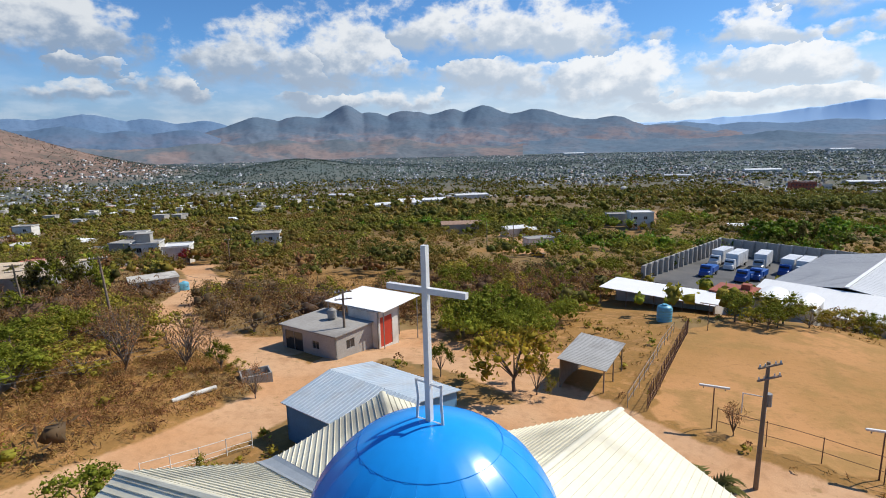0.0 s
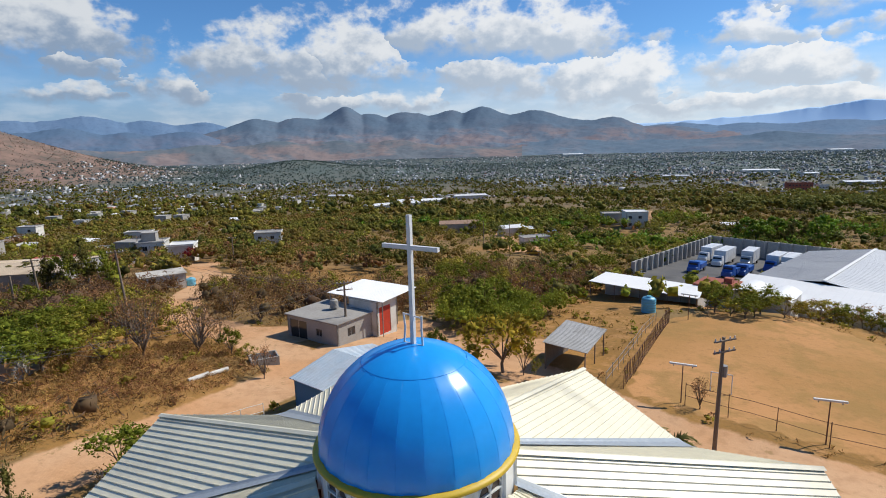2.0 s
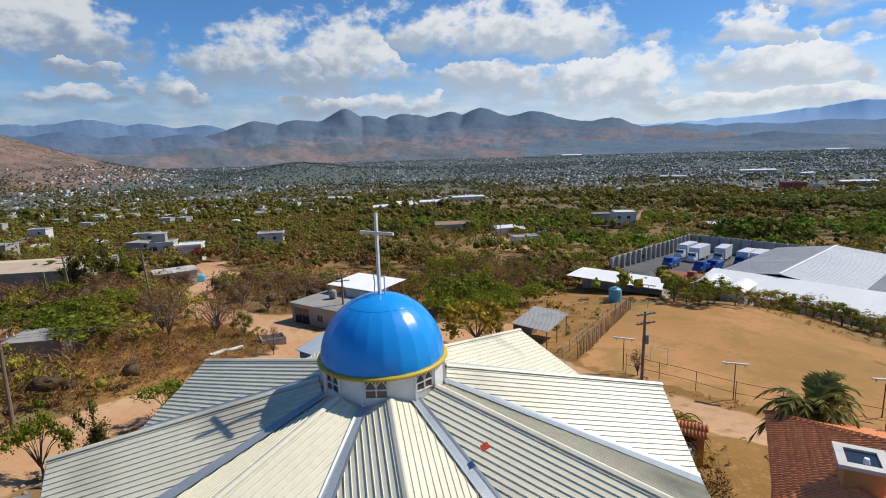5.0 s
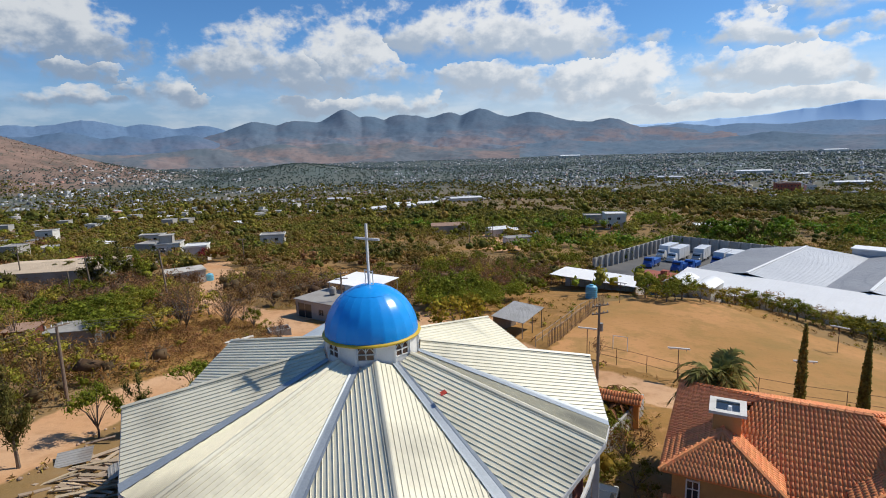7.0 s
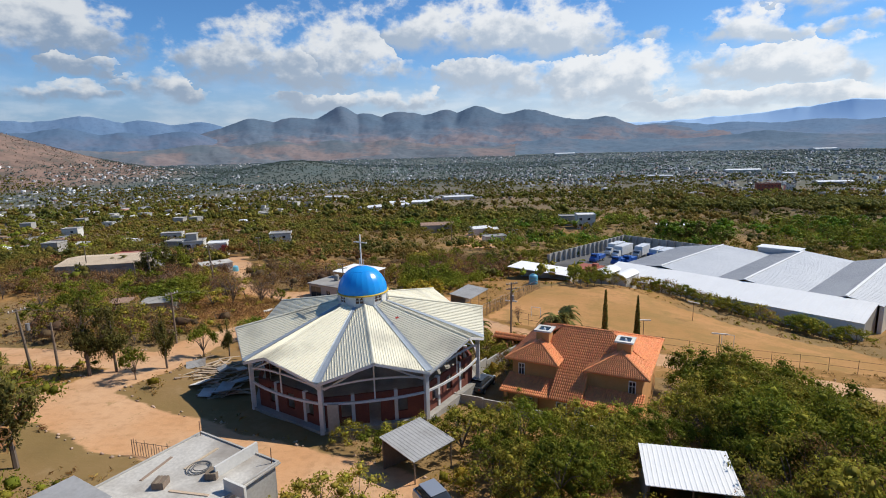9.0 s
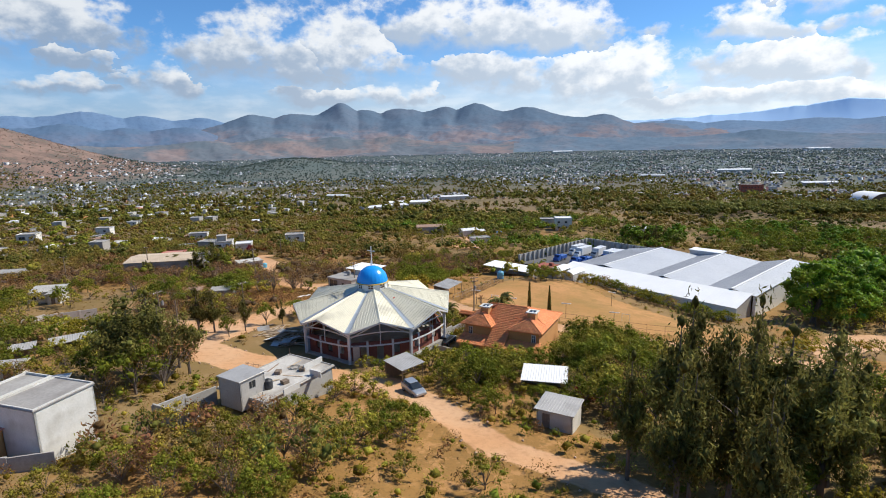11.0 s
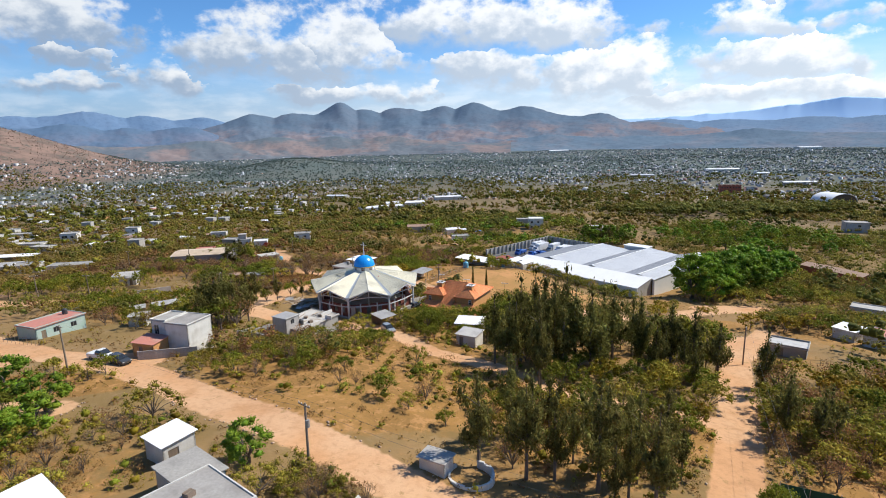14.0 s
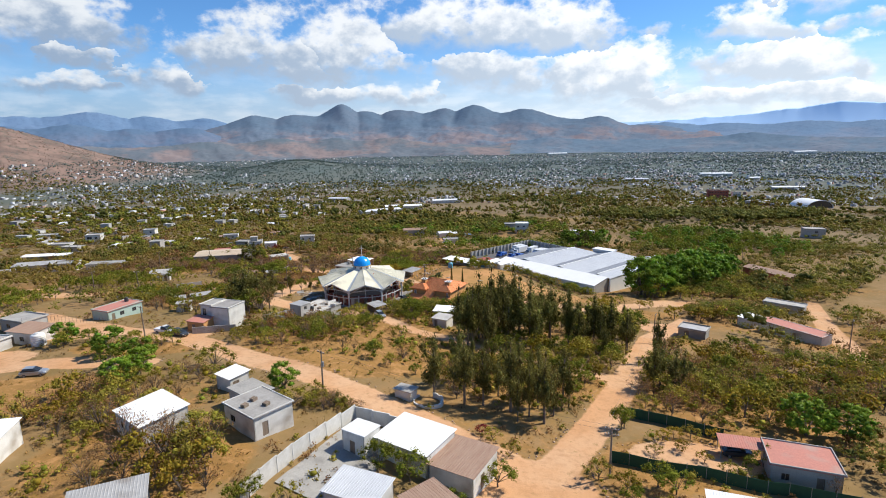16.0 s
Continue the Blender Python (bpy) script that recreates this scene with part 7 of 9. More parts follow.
        mid = Vector((t.x * 0.45, t.y * 0.45, fork + (t.z - fork) * 0.55)) + Vector(rs_.uniform(-0.03, 0.03, 3))
        tube(bm, [(0, 0, fork * 0.8), tuple(mid), tuple(t)], [r0 * 0.5, r0 * 0.28, r0 * 0.08], 3 if light else 5, cap=False)
        if kind == "dry":
            for _ in range(1 if light else 3):
                e = t + Vector(rs_.uniform(-0.16, 0.16, 3)) + Vector((0, 0, 0.05))
                tube(bm, [tuple(mid.lerp(t, rs_.uniform(0.2, 0.9))), tuple(e)], [r0 * 0.14, r0 * 0.05], 3, cap=False)
    return bm


PROTO = {}


def tree_meshes(kind, variant, share=1.0):
    """Limbs and crown; share thins the sprays (and widens each) for trees seen from afar."""
    if (kind, variant, share) not in PROTO:
        r = np.random.RandomState(100 + variant * 17 + len(kind))
        pts, out, tips = spread(kind, int(N_CARDS[kind] * share), r)
        v, f = cards(pts, SIZE[kind] / share ** 0.42, 0.55 if kind not in ("dark", "dry") else 0.32, r, 0.6 if kind == "dark" else 0.0, None if kind in ("dark", "dry") else out)
        if kind not in ("dry", "cypress"):
            rad = {"dark": 0.021, "ficus": 0.1}.get(kind, 0.075)
            v2, f2 = lumps(np.asarray(tips), np.full(len(tips), rad), r, 2.2 if kind == "dark" else 0.8)
            v, f = np.concatenate([v, v2]), np.concatenate([f, f2 + len(v)])
        PROTO[kind, variant, share] = (finish(limb_mesh(kind, tips, r, share < 1), kind + "_limbs", M["bark"]), quads_mesh(kind + "_crown", v, f, M[LEAF[kind]]))
    return PROTO[kind, variant, share]


NAMES = {"scrub": ("tree", "low spreading olive-green mesquite tree", "scrub trees on the slope"), "green": ("tree", "leafy green tree with an uneven crown", "green trees on the slope"),
         "dark": ("tree", "tall dark green feathery casuarina tree", "casuarina trees"), "ficus": ("tree", "dense glossy dark green ficus tree", "ficus trees"),
         "dry": ("bush", "nearly leafless brown dry bush", "dry bushes"), "yellow": ("tree", "small tree with yellowing autumn leaves", "yellowing trees"),
         "cypress": ("cypress", "slim dark columnar cypress beside the villa", "cypresses by the villa"), "red": ("bush", "red flowering bougainvillea bush", "")}


STAND = {}  # trees too many to count, joined by kind


def tree(kind, x, y, h, wide=1.0, variant=None, single=False):
    variant = rs.randint(3) if variant is None else variant
    if kind == "dark":
        wide = wide * rs.uniform(0.8, 1.3)
    if not single and not (-26 < x < 56 and -98 < y < 16) and kind not in ("cypress", "red"):
        STAND.setdefault((kind, variant, 0.55 if abs(x) < 90 and y < 105 else 0.27), []).append((x, y, gz(x, y), rs.uniform(0, 6.28), h, wide))
        return
    limbs, crown = tree_meshes(kind, variant, 2.0 if math.hypot(x - 30, y + 13) < 17 and h > 3 or kind == "green" and -46 < x < -28 and 28 < y < 45 else 1.0)
    nm, label, group = NAMES[kind]
    e = thing(nm, x, y, None, rs.uniform(0, 360), label, "tree" if nm != "bush" else "bush", group)
    e.scale = (h * wide, h * wide, h)
    part("trunk", limbs, None, e)
    part("crown", crown, None, e)


def clear(x, y, r=0.0):
    return all((x - a) ** 2 + (y - b) ** 2 > (c + r) ** 2 for a, b, c in TAKEN)


def grow(cx, cy, rx, ry, n, kinds, h0, h1, gap=1.7, track=0.35, wide=1.0):
    """n trees of the kinds named, scattered over an ellipse of the plan, off tracks and buildings."""
    placed = 0
    for _ in range(n * 8):
        if placed >= n:
            break
        a, r = rs.uniform(0, 6.28), math.sqrt(rs.uniform(0, 1))
        x, y = cx + rx * r * math.cos(a), cy + ry * r * math.sin(a)
        if not clear(x, y, 0.8) or bare([x], [y])[0] > track or inside(np.array([x]), np.array([y]), FIELD)[0]:
            continue
        if any((x - q[0]) ** 2 + (y - q[1]) ** 2 < gap * gap for q in GROWN[-60:]):
            continue
        GROWN.append((x, y))
        tree(kinds[rs.randint(len(kinds))], x, y, rs.uniform(h0, h1), wide)
        placed += 1


GROWN = []
# single trees that stand out
for kind, x, y, h, wd in (("dark", 33.0, -44.5, 15.2, 1.0), ("dark", 36.2, -40.0, 16.4, 1.0), ("dark", 38.2, -47.2, 15.8, 1.0), ("dark", 35.0, -50.4, 14.0, 1.0), ("dark", 41.2, -42.6, 17.5, 1.0), ("dark", 38.8, -36.4, 15.8, 1.0), ("dark", 44.0, -48.5, 15.2, 1.0), ("dark", 30.0, -51.9, 13.5, 1.0), ("dark", 34.1, -57, 11.7, 1.0), ("green", 36.5, -59.6, 6.0, 0.9), ("dark", 31.2, -51.6, 13.5, 1.0), ("dark", 34.0, -56.4, 13.5, 1.0), ("dark", 42.0, -46.0, 15.5, 1.2), ("dark", 47.0, -45.0, 14.5, 1.2), ("dark", 50.0, -41.0, 14.5, 1.2), ("dark", 53.6, -44.4, 13.0, 1.2), ("dark", 60.4, -41.6, 12.0, 1.2), ("dark", 63.6, -43.4, 11.5, 1.2), ("dark", 39.0, -50.0, 12.5, 1.2), ("yellow", 44.6, -53.4, 5.4, 0.9), ("green", 48.6, -54.0, 5.0, 0.9), ("scrub", 54.0, -52.6, 5.6, 1.0), ("scrub", 50.4, -57.0, 3.8, 1.0), ("dry", 58.0, -51.5, 4.6, 0.9), ("dark", 28.3, -46, 12.3, 1.0), ("scrub", 15.2, -49.3, 3.8, 0.8), ("scrub", 8.5, -48, 2.6, 1), ("green", 4.4, -56, 2.6, 1.1),
                          ("dry", 7.1, -61.8, 2.6, 0.8), ("dry", 4.9, -61.9, 2.6, 0.8), ("dry", 11.7, -55.2, 1.6, 1), ("ficus", -38.0, -66.2, 5.4, 1.2), ("ficus", -30.2, -70.5, 4.8, 1.3), ("ficus", -26.6, -77.4, 4.8, 1.3), ("ficus", -27.6, -81.5, 4.6, 1.3), ("green", -33.0, -74, 4.0, 1.3), ("ficus", -0.3, -83.6, 4.6, 1.1), ("ficus", 81, -86, 6.5, 1.2), ("ficus", 86, -88, 6, 1.2),
                          ("ficus", -52, -58.5, 4.6, 1.2), ("scrub", -15.8, -72.6, 4.8, 1.1), ("dark", -26.7, -26.4, 11.5, 1.6), ("dark", -24.2, -24.0, 11, 1.6), ("dark", -22.5, -20.9, 8.5, 1.2), ("dark", -29.9, -1.2, 9, 1.3), ("dark", -28.0, 0.4, 8, 1.2),
                          ("green", -24.7, -1.7, 4.2, 0.8), ("dark", -23.2, 2.0, 6.8, 1.1), ("green", -21, 6.5, 4.6, 0.7), ("dark", -18.2, 7.4, 5.2, 0.9), ("cypress", 27.6, 4.5, 10.2, 0.62), ("cypress", 31.0, 3.4, 9.8, 0.66),
                          ("yellow", 5.8, 33.6, 6.8, 1.0), ("scrub", 7.6, 33.0, 4.2, 0.6), ("green", -20.6, 37.2, 3.0, 0.8), ("scrub", -18.8, 36.6, 1.6, 1.1), ("dry", -15.5, 31.5, 3.2, 0.7), ("dry", -24.5, 38.5, 4.6, 0.8), ("green", -0.5, 36.5, 3.6, 0.6), ("dry", 20.4, 26.0, 2.8, 0.7),
                          ("scrub", 0.5, -26.5, 3.4, 1.2), ("scrub", -1.4, -29.2, 3.0, 1.2), ("scrub", 2.8, -25.0, 3.2, 1.2), ("green", -39.6, 38.8, 5.4, 1.4), ("green", -38.9, 43.0, 5.0, 1.4), ("scrub", -36.0, 36.0, 4.6, 1.4), ("green", -42.5, 35.0, 5.0, 1.3), ("green", 38.5, 52.6, 3.2, 1.1), ("green", 40.2, 53.6, 3.4, 1.1), ("scrub", 37.4, 54.0, 2.8, 1.1), ("green", 3.0, -16.4, 2.6, 1.2), ("scrub", 7.5, -16.0, 2.8, 1.2), ("scrub", 0.5, -14.4, 2.4, 1.2), ("scrub", 4.6, -15.6, 3.0, 1.1), ("red", 29.5, -27.5, 3.0, 1.0), ("red", 45.0, -14.5, 2.4, 1.0), ("red", -63.5, 121.2, 4.2, 1.2), ("scrub", -4.5, -104.9, 6.4, 1.0), ("dry", -9.0, -103.5, 5.6, 1.1), ("dry", -15.2, -100.5, 5.4, 1.0),
                          ("green", 16.6, -103.2, 4.4, 1.0), ("green", 20.5, -104.4, 4.4, 1.0), ("green", 25.8, -110.2, 3.2, 1.1), ("green", 52, -86.5, 4.6, 0.7), ("dark", 63.6, -69.4, 9.4, 1.4), ("dark", 66.4, -72, 8.6, 1.5), ("dark", 66.0, -66.5, 9.0, 1.4), ("dark", 69.0, -69.5, 8.0, 1.4), ("scrub", 70.2, -75, 5.4, 1.2), ("scrub", 73, -70, 5.0, 1.2), ("scrub", 69, -66, 4.6, 1.2), ("yellow", -47.7, -4.7, 4.4, 1.3), ("yellow", -44, -2, 4, 1.2), ("dry", -37, -15, 4, 1.1), ("dry", -34, -17, 4, 1.1), ("dark", -27.5, -20.4, 11.5, 1.5), ("dark", -30.2, -22.6, 10.5, 1.5), ("green", -25.5, -17.5, 7, 1.0), ("dry", -30.5, -18.5, 4.5, 1.2), ("yellow", 100, -12, 4.8, 1.2), ("yellow", 93, -10, 4.6, 1.2),
                          ("scrub", 44.4, -100.7, 3.2, 1.0), ("yellow", 47.2, -103.2, 2.8, 1.1), ("green", 51.7, -101.6, 3.6, 1.1), ("green", 53.4, -103.0, 3.4, 1.1), ("green", 52.6, -86.0, 4.0, 0.9), ("scrub", 54.6, -93.2, 1.8, 1.1), ("yellow", 59.0, -92.2, 2.0, 1.2), ("yellow", 60.8, -95.0, 1.8, 1.2), ("green", 66.0, -96.6, 2.4, 1.0), ("scrub", 63.2, -97.2, 1.8, 1.2), ("dry", 73.8, -102.4, 3.0, 0.7), ("scrub", 68.8, -95.4, 3.4, 0.8), ("dry", 62.4, -80.5, 4.2, 0.9), ("dry", 66.8, -82.0, 3.8, 1.1), ("red", 30.2, -90.8, 1.6, 1.2), ("scrub", 31.6, -92.2, 2.2, 1.2), ("scrub", 33.6, -96.0, 2.4, 0.9), ("green", 31.2, -103.6, 3.6, 1.2), ("scrub", 4.6, -85.6, 3.0, 1.2), ("scrub", 2.2, -88.4, 3.4, 1.2), ("dry", 7.0, -86.8, 2.6, 1.2), ("scrub", -6.2, -99.2, 4.6, 1.3), ("dry", -10.4, -98.8, 4.4, 1.2), ("green", 46.5, -107, 3.6, 0.8), ("green", 36.5, -113, 3.4, 0.9), ("yellow", 50, -108, 3.2, 1.0), ("dry", 15.2, -3.0, 2.4, 1.1), ("scrub", 15.6, 1.0, 2.6, 1.0), ("dry", 16.2, 4.6, 2.8, 1.1), ("scrub", 15.8, -7.5, 2.4, 1.2), ("dry", -28.7, 36.2, 6.0, 0.8), ("dry", -31.5, 40.0, 6.0, 0.9), ("dry", -26.0, 42.5, 5.0, 0.9), ("dry", -34.5, 43.0, 5.6, 0.9), ("dry", -23.4, 41.0, 3.0, 0.8), ("green", -35.0, 31.5, 4.6, 1.5), ("green", -37.2, 35.0, 5.0, 1.5), ("scrub", -31.6, 34.4, 4.2, 1.3), ("green", -60.5, 70.8, 8.5, 0.6), ("dark", -58.4, 72.4, 9.0, 1.4), ("green", -56.4, 73.6, 7.4, 0.7), ("dark", -62.6, 69.8, 8.0, 1.4), ("green", 36.6, 56.6, 4.4, 1.1), ("scrub", 39.6, 57.4, 4.6, 1.15), ("green", 42.4, 56.0, 4.2, 1.2), ("scrub", 44.6, 54.4, 3.4, 1.2), ("green", 12.5, 8.5, 3.4, 0.9), ("scrub", 14.0, 11.5, 3.2, 1.0), ("green", 16.2, 8.2, 2.4, 1.1), ("green", 15.2, 7.2, 2.6, 1.0), ("scrub", 14.4, 6.4, 2.2, 1.1), ("green", -14.5, 11.5, 3.6, 1.1), ("green", -17.5, 14.0, 3.6, 1.1), ("scrub", -13.0, 15.5, 3.0, 1.0)):
    GROWN.append((x, y))
    tree(kind, x, y, h, wd, None, -40 < y < 60 and abs(x) < 50 or -34 < x < 60)

# stands: middle, half sizes, number, kinds, heights
for spec in ((50, -40, 15, 11, 9, ("dark",), 7.5, 14.0, 3.4), (64, -47, 9, 10, 8, ("dark",), 7.5, 11.0, 3.0), (50, -43, 18, 13, 16, ("green", "scrub", "dark", "green"), 2.6, 5.6, 1.9), (34, -79, 13, 8, 19, ("dark",), 7.0, 12.5, 2.6), (37, -77, 14, 9, 10, ("green", "scrub", "dry"), 2.4, 4.0, 1.9), (46, -70, 8, 6, 10, ("green", "scrub"), 3.0, 4.8, 1.8), (56, -56, 8, 8, 12, ("green", "scrub", "yellow"), 3.0, 5.2, 1.9), (66, -34, 8, 9, 12, ("dark", "green", "scrub"), 5, 9.5, 2.0),
             (43, -66, 11, 4.5, 14, ("green", "scrub", "yellow"), 3.4, 5, 1.8), (86, -64, 24, 18, 84, ("scrub", "dry", "green", "dry", "yellow", "scrub"), 3.6, 6.4, 2.2), (118, -66, 16, 22, 30, ("scrub", "green", "dry"), 3.5, 5.5, 2.8),
             (19, -19, 12, 5.5, 30, ("green", "green", "scrub"), 2.6, 4.8, 1.7), (11, -14, 5, 3.5, 9, ("green", "scrub"), 1.8, 3.2, 1.4), (37, -11, 9, 9, 26, ("green", "green", "scrub"), 5, 7.2, 1.9), (17, -30, 9, 4, 9, ("scrub", "green"), 2.0, 3.2, 1.8), (34, -26, 7, 8, 16, ("green", "scrub", "dry"), 4, 6.5, 2.0),
             (-9, -44.5, 14, 6.5, 30, ("scrub", "green", "scrub", "dry"), 2.4, 4.2, 1.8), (-11, -55, 11, 4.5, 18, ("scrub", "dry", "green"), 2.2, 3.8, 1.8), (3, -38, 8, 4, 12, ("green", "scrub"), 2.4, 3.8, 1.8), (-27, -25, 7, 7, 8, ("green", "dark", "dry"), 4, 8, 2.0),
             (-40, 17, 11, 8, 20, ("green", "scrub", "dry", "dry"), 2.6, 4.6, 2.0), (-50, 34, 9, 9, 14, ("green", "scrub", "dry"), 3.4, 5.2, 2.2), (-34, 51, 12, 4, 14, ("dry", "dry", "scrub"), 3.4, 5.0, 1.8), (-42, -22, 11, 8, 14, ("scrub", "dry", "green"), 3, 4.6, 2.2), (-55, -8, 18, 8, 34, ("scrub", "yellow", "green"), 3, 5, 2.4), (-26, 68, 27, 13, 40, ("dry", "dry", "dry", "scrub"), 2.8, 4.6, 1.9),
             (-38, 52, 12, 5, 12, ("dry", "scrub"), 2.8, 4.2, 1.9), (9, 84, 20, 14, 26, ("dry", "scrub", "green", "dry"), 3.2, 5.2, 2.1), (5, 57, 6, 5, 12, ("green", "green", "dark"), 3.6, 6, 1.6), (20, 100, 22, 12, 20, ("dry", "scrub", "green"), 3.2, 5.5, 2.2),
             (-72, 52, 26, 22, 44, ("scrub", "dry", "green"), 3, 5.2, 2.4), (-88, 20, 22, 10, 40, ("green", "scrub"), 3.4, 5.5, 2.4), (112, 166, 16, 14, 16, ("ficus", "dark"), 8, 11, 4.0), (185, 150, 40, 50, 60, ("ficus", "green"), 6, 9, 4.0), (104, 26, 12, 9, 12, ("green", "scrub"), 4, 6, 2.4),
             (82, 4, 10, 6, 8, ("yellow", "scrub"), 3, 4.4, 2.2), (112, -6, 14, 8, 32, ("yellow", "scrub", "green"), 3, 4.8, 2.2), (140, 34, 26, 22, 36, ("green", "scrub"), 4, 6.5, 2.8), (150, -40, 30, 34, 55, ("scrub", "green", "dry"), 3.4, 5.5, 3.0),
             (-26, -91, 11, 9, 26, ("dry", "dry", "yellow", "scrub"), 2.8, 5, 2.2), (-50, -104, 20, 12, 40, ("dry", "dry", "yellow", "scrub"), 3, 5, 2.4), (-9, -106, 8, 5, 14, ("dry", "dry", "yellow"), 3, 5.5, 1.6), (-20, -80, 8, 6, 12, ("dry", "scrub"), 1.6, 3.0, 1.8), (6, -112, 6, 4, 8, ("scrub", "green"), 2, 3.5, 1.6), (10, -87, 6, 2.2, 12, ("dry", "scrub"), 1.2, 2.2, 1.0), (-42, -58, 14, 4, 10, ("scrub", "green"), 2, 3.6, 1.8),
             (-92, -58, 14, 22, 26, ("green", "scrub", "dry"), 3, 5, 2.6), (-110, -8, 18, 14, 44, ("scrub", "green"), 3, 5, 2.6), (62, -92, 9, 4, 10, ("yellow", "scrub", "green"), 1.4, 2.6, 1.8), (100, -98, 20, 12, 24, ("scrub", "green", "dry"), 3, 5, 2.6),
             (62, -76, 6, 5, 9, ("dry", "scrub"), 3, 4.6, 2.0), (29, 41, 4, 10, 4, ("scrub",), 1, 1.8, 2.0), (22, -68, 12, 5, 14, ("dry", "scrub", "green"), 2, 3.6, 1.8), (40, -52, 7, 4, 6, ("scrub", "green"), 3, 5, 1.8)):
    cx, cy, rx, ry, n, kinds, h0, h1, gap = spec
    grow(cx, cy, rx, ry, n, kinds, h0, h1, gap)
# hedge along the low warehouse eave
for i in range(4, 56):
    u = i / 55
    x, y = 46.5 + 34.5 * u + rs.uniform(-0.7, 0.7), 72.7 - 40.7 * u + rs.uniform(-0.8, 0.8)
    tree(("green", "scrub", "green", "scrub", "dry")[rs.randint(5)], x - 2.2, y - 1.4, rs.uniform(1.6, 3.8), 1.25)


# the row of old ficus trees beside the warehouse
for i in range(8):
    for j in range(2 if i < 3 else 3):
        x, y = 97.5 + 0.74 * i * 7.2 + 0.646 * j * 6.6 + rs.uniform(-1.0, 1.0), 30.0 + 0.672 * i * 7.2 - 0.763 * j * 6.2 + 4 * (j > 1) + rs.uniform(-1.2, 1.2)
        GROWN.append((x, y))
        tree("ficus", x, y, rs.uniform(12.0, 14.5) - j * 1.6, 1.0, None, i < 4)


def palm(x, y, h, reach=1.0):
    p = thing("palm", x, y, None, 0, "squat palm with arching dusty green fronds", "tree")
    bm = bm_new()
    tube(bm, [(0, 0, -0.3), (0.05, 0, h * 0.3), (0, 0.04, h * 0.6)], [0.28, 0.24, 0.26], 9)
    part("trunk", bm, M["bark"], p)
    for k in range(int(38 * reach ** 2)):
        a, lift = rs.uniform(0, 6.28), rs.uniform(0.35, 1.5)
        bm = bm_new()
        prev, pts = None, []
        L = rs.uniform(2.3, 3.4) * reach
        for i in range(8):
            t = i / 7
            r = L * t * (0.6 + 0.4 * math.cos(lift))
            z = h * 0.6 + L * (lift * t - 1.0 * t * t)
            pts.append(Vector((r * math.cos(a), r * math.sin(a), z)))
        side = Vector((-math.sin(a), math.cos(a), 0))
        for i in range(1, 8):
            for s in (-1, 1):
                c = pts[i]
                d = (pts[i] - pts[i - 1]).normalized()
                w = 0.55 * math.sin(math.pi * min(1, i / 8 + 0.12)) + 0.1
                tip = c + side * s * w + d * 0.3 - Vector((0, 0, 0.18))
                v = [bm.verts.new(q) for q in (pts[i - 1], c, tip)]
                bm.faces.new(v)
                v2 = [bm.verts.new(q) for q in (pts[i - 1].lerp(c, 0.5), c + d * 0.12, tip.lerp(c, 0.1) + d * 0.22)]
                bm.faces.new(v2)
        part("frond", bm, M["leaf_palm"], p)


palm(22.6, 5.6, 9.6, 1.08)
palm(-73.5, 78, 5.5)
palm(12.8, 15.0, 2.8)


# ---- woods and scrub of the middle distance and the valley, past counting ----
def thicket(name, label, mat, pos, hts, n_cards, size, rs_, aspect=0.6, knots=0, slim=1.0):
    """Many small crowns as one mass: each a few uneven knots of foliage under a coat of leaf sprays."""
    pos, hts = np.asarray(pos), np.asarray(hts)
    z0 = floor_at(pos[:, 0], pos[:, 1])
    n = len(pos)
    width = (hts * rs_.uniform(0.45, 0.8, n))[:, None] * slim
    if knots:
        ka = rs_.uniform(0, 6.28, (n, knots))
        kr = np.sqrt(rs_.uniform(0.05, 1, (n, knots))) * 0.62
        kz = 0.30 + 0.42 * (1 - kr ** 2) * rs_.uniform(0.55, 1.15, (n, knots))
        kc = np.stack([np.cos(ka) * kr, np.sin(ka) * kr, kz], -1)
        k_rad = rs_.uniform(0.28, 0.5, (n, knots))
        pick = rs_.randint(0, knots, (n, n_cards))
        off = rs_.normal(size=(n, n_cards, 3))
        off[..., 2] = np.abs(off[..., 2]) * 0.9 - 0.25
        off /= np.linalg.norm(off, axis=2)[..., None]
        rows_ = np.arange(n)[:, None]
        r_ = k_rad[rows_, pick][..., None] * rs_.uniform(0.75, 1.1, (n, n_cards, 1))
        place = kc[rows_, pick] + off * r_ * np.array([1, 1, 0.7])
    else:
        off = rs_.normal(size=(n, n_cards, 3))
        off /= np.linalg.norm(off, axis=2)[..., None]
        off *= rs_.uniform(0.35, 1.0, (n, n_cards, 1)) ** 0.6
        off[..., 2] = np.abs(off[..., 2]) * 0.75 + 0.12
        place = off
    c = np.empty((n, n_cards, 3))
    c[..., 0] = pos[:, 0:1] + place[..., 0] * width
    c[..., 1] = pos[:, 1:2] + place[..., 1] * width
    c[..., 2] = z0[:, None] + place[..., 2] * hts[:, None]
    out = off.reshape(-1, 3)
    sz = np.repeat(hts, n_cards)[:, None] * size
    v, f = cards(np.zeros((n * n_cards, 3)), 1.0, aspect, rs_, 0.0, out)
    v = (v.reshape(-1, 4, 3) * sz[:, None] + c.reshape(-1, 1, 3)).reshape(-1, 3)
    if knots:
        centre = np.stack([pos[:, 0:1] + kc[..., 0] * width, pos[:, 1:2] + kc[..., 1] * width, z0[:, None] + (kc[..., 2] - 0.04) * hts[:, None]], -1).reshape(-1, 3)
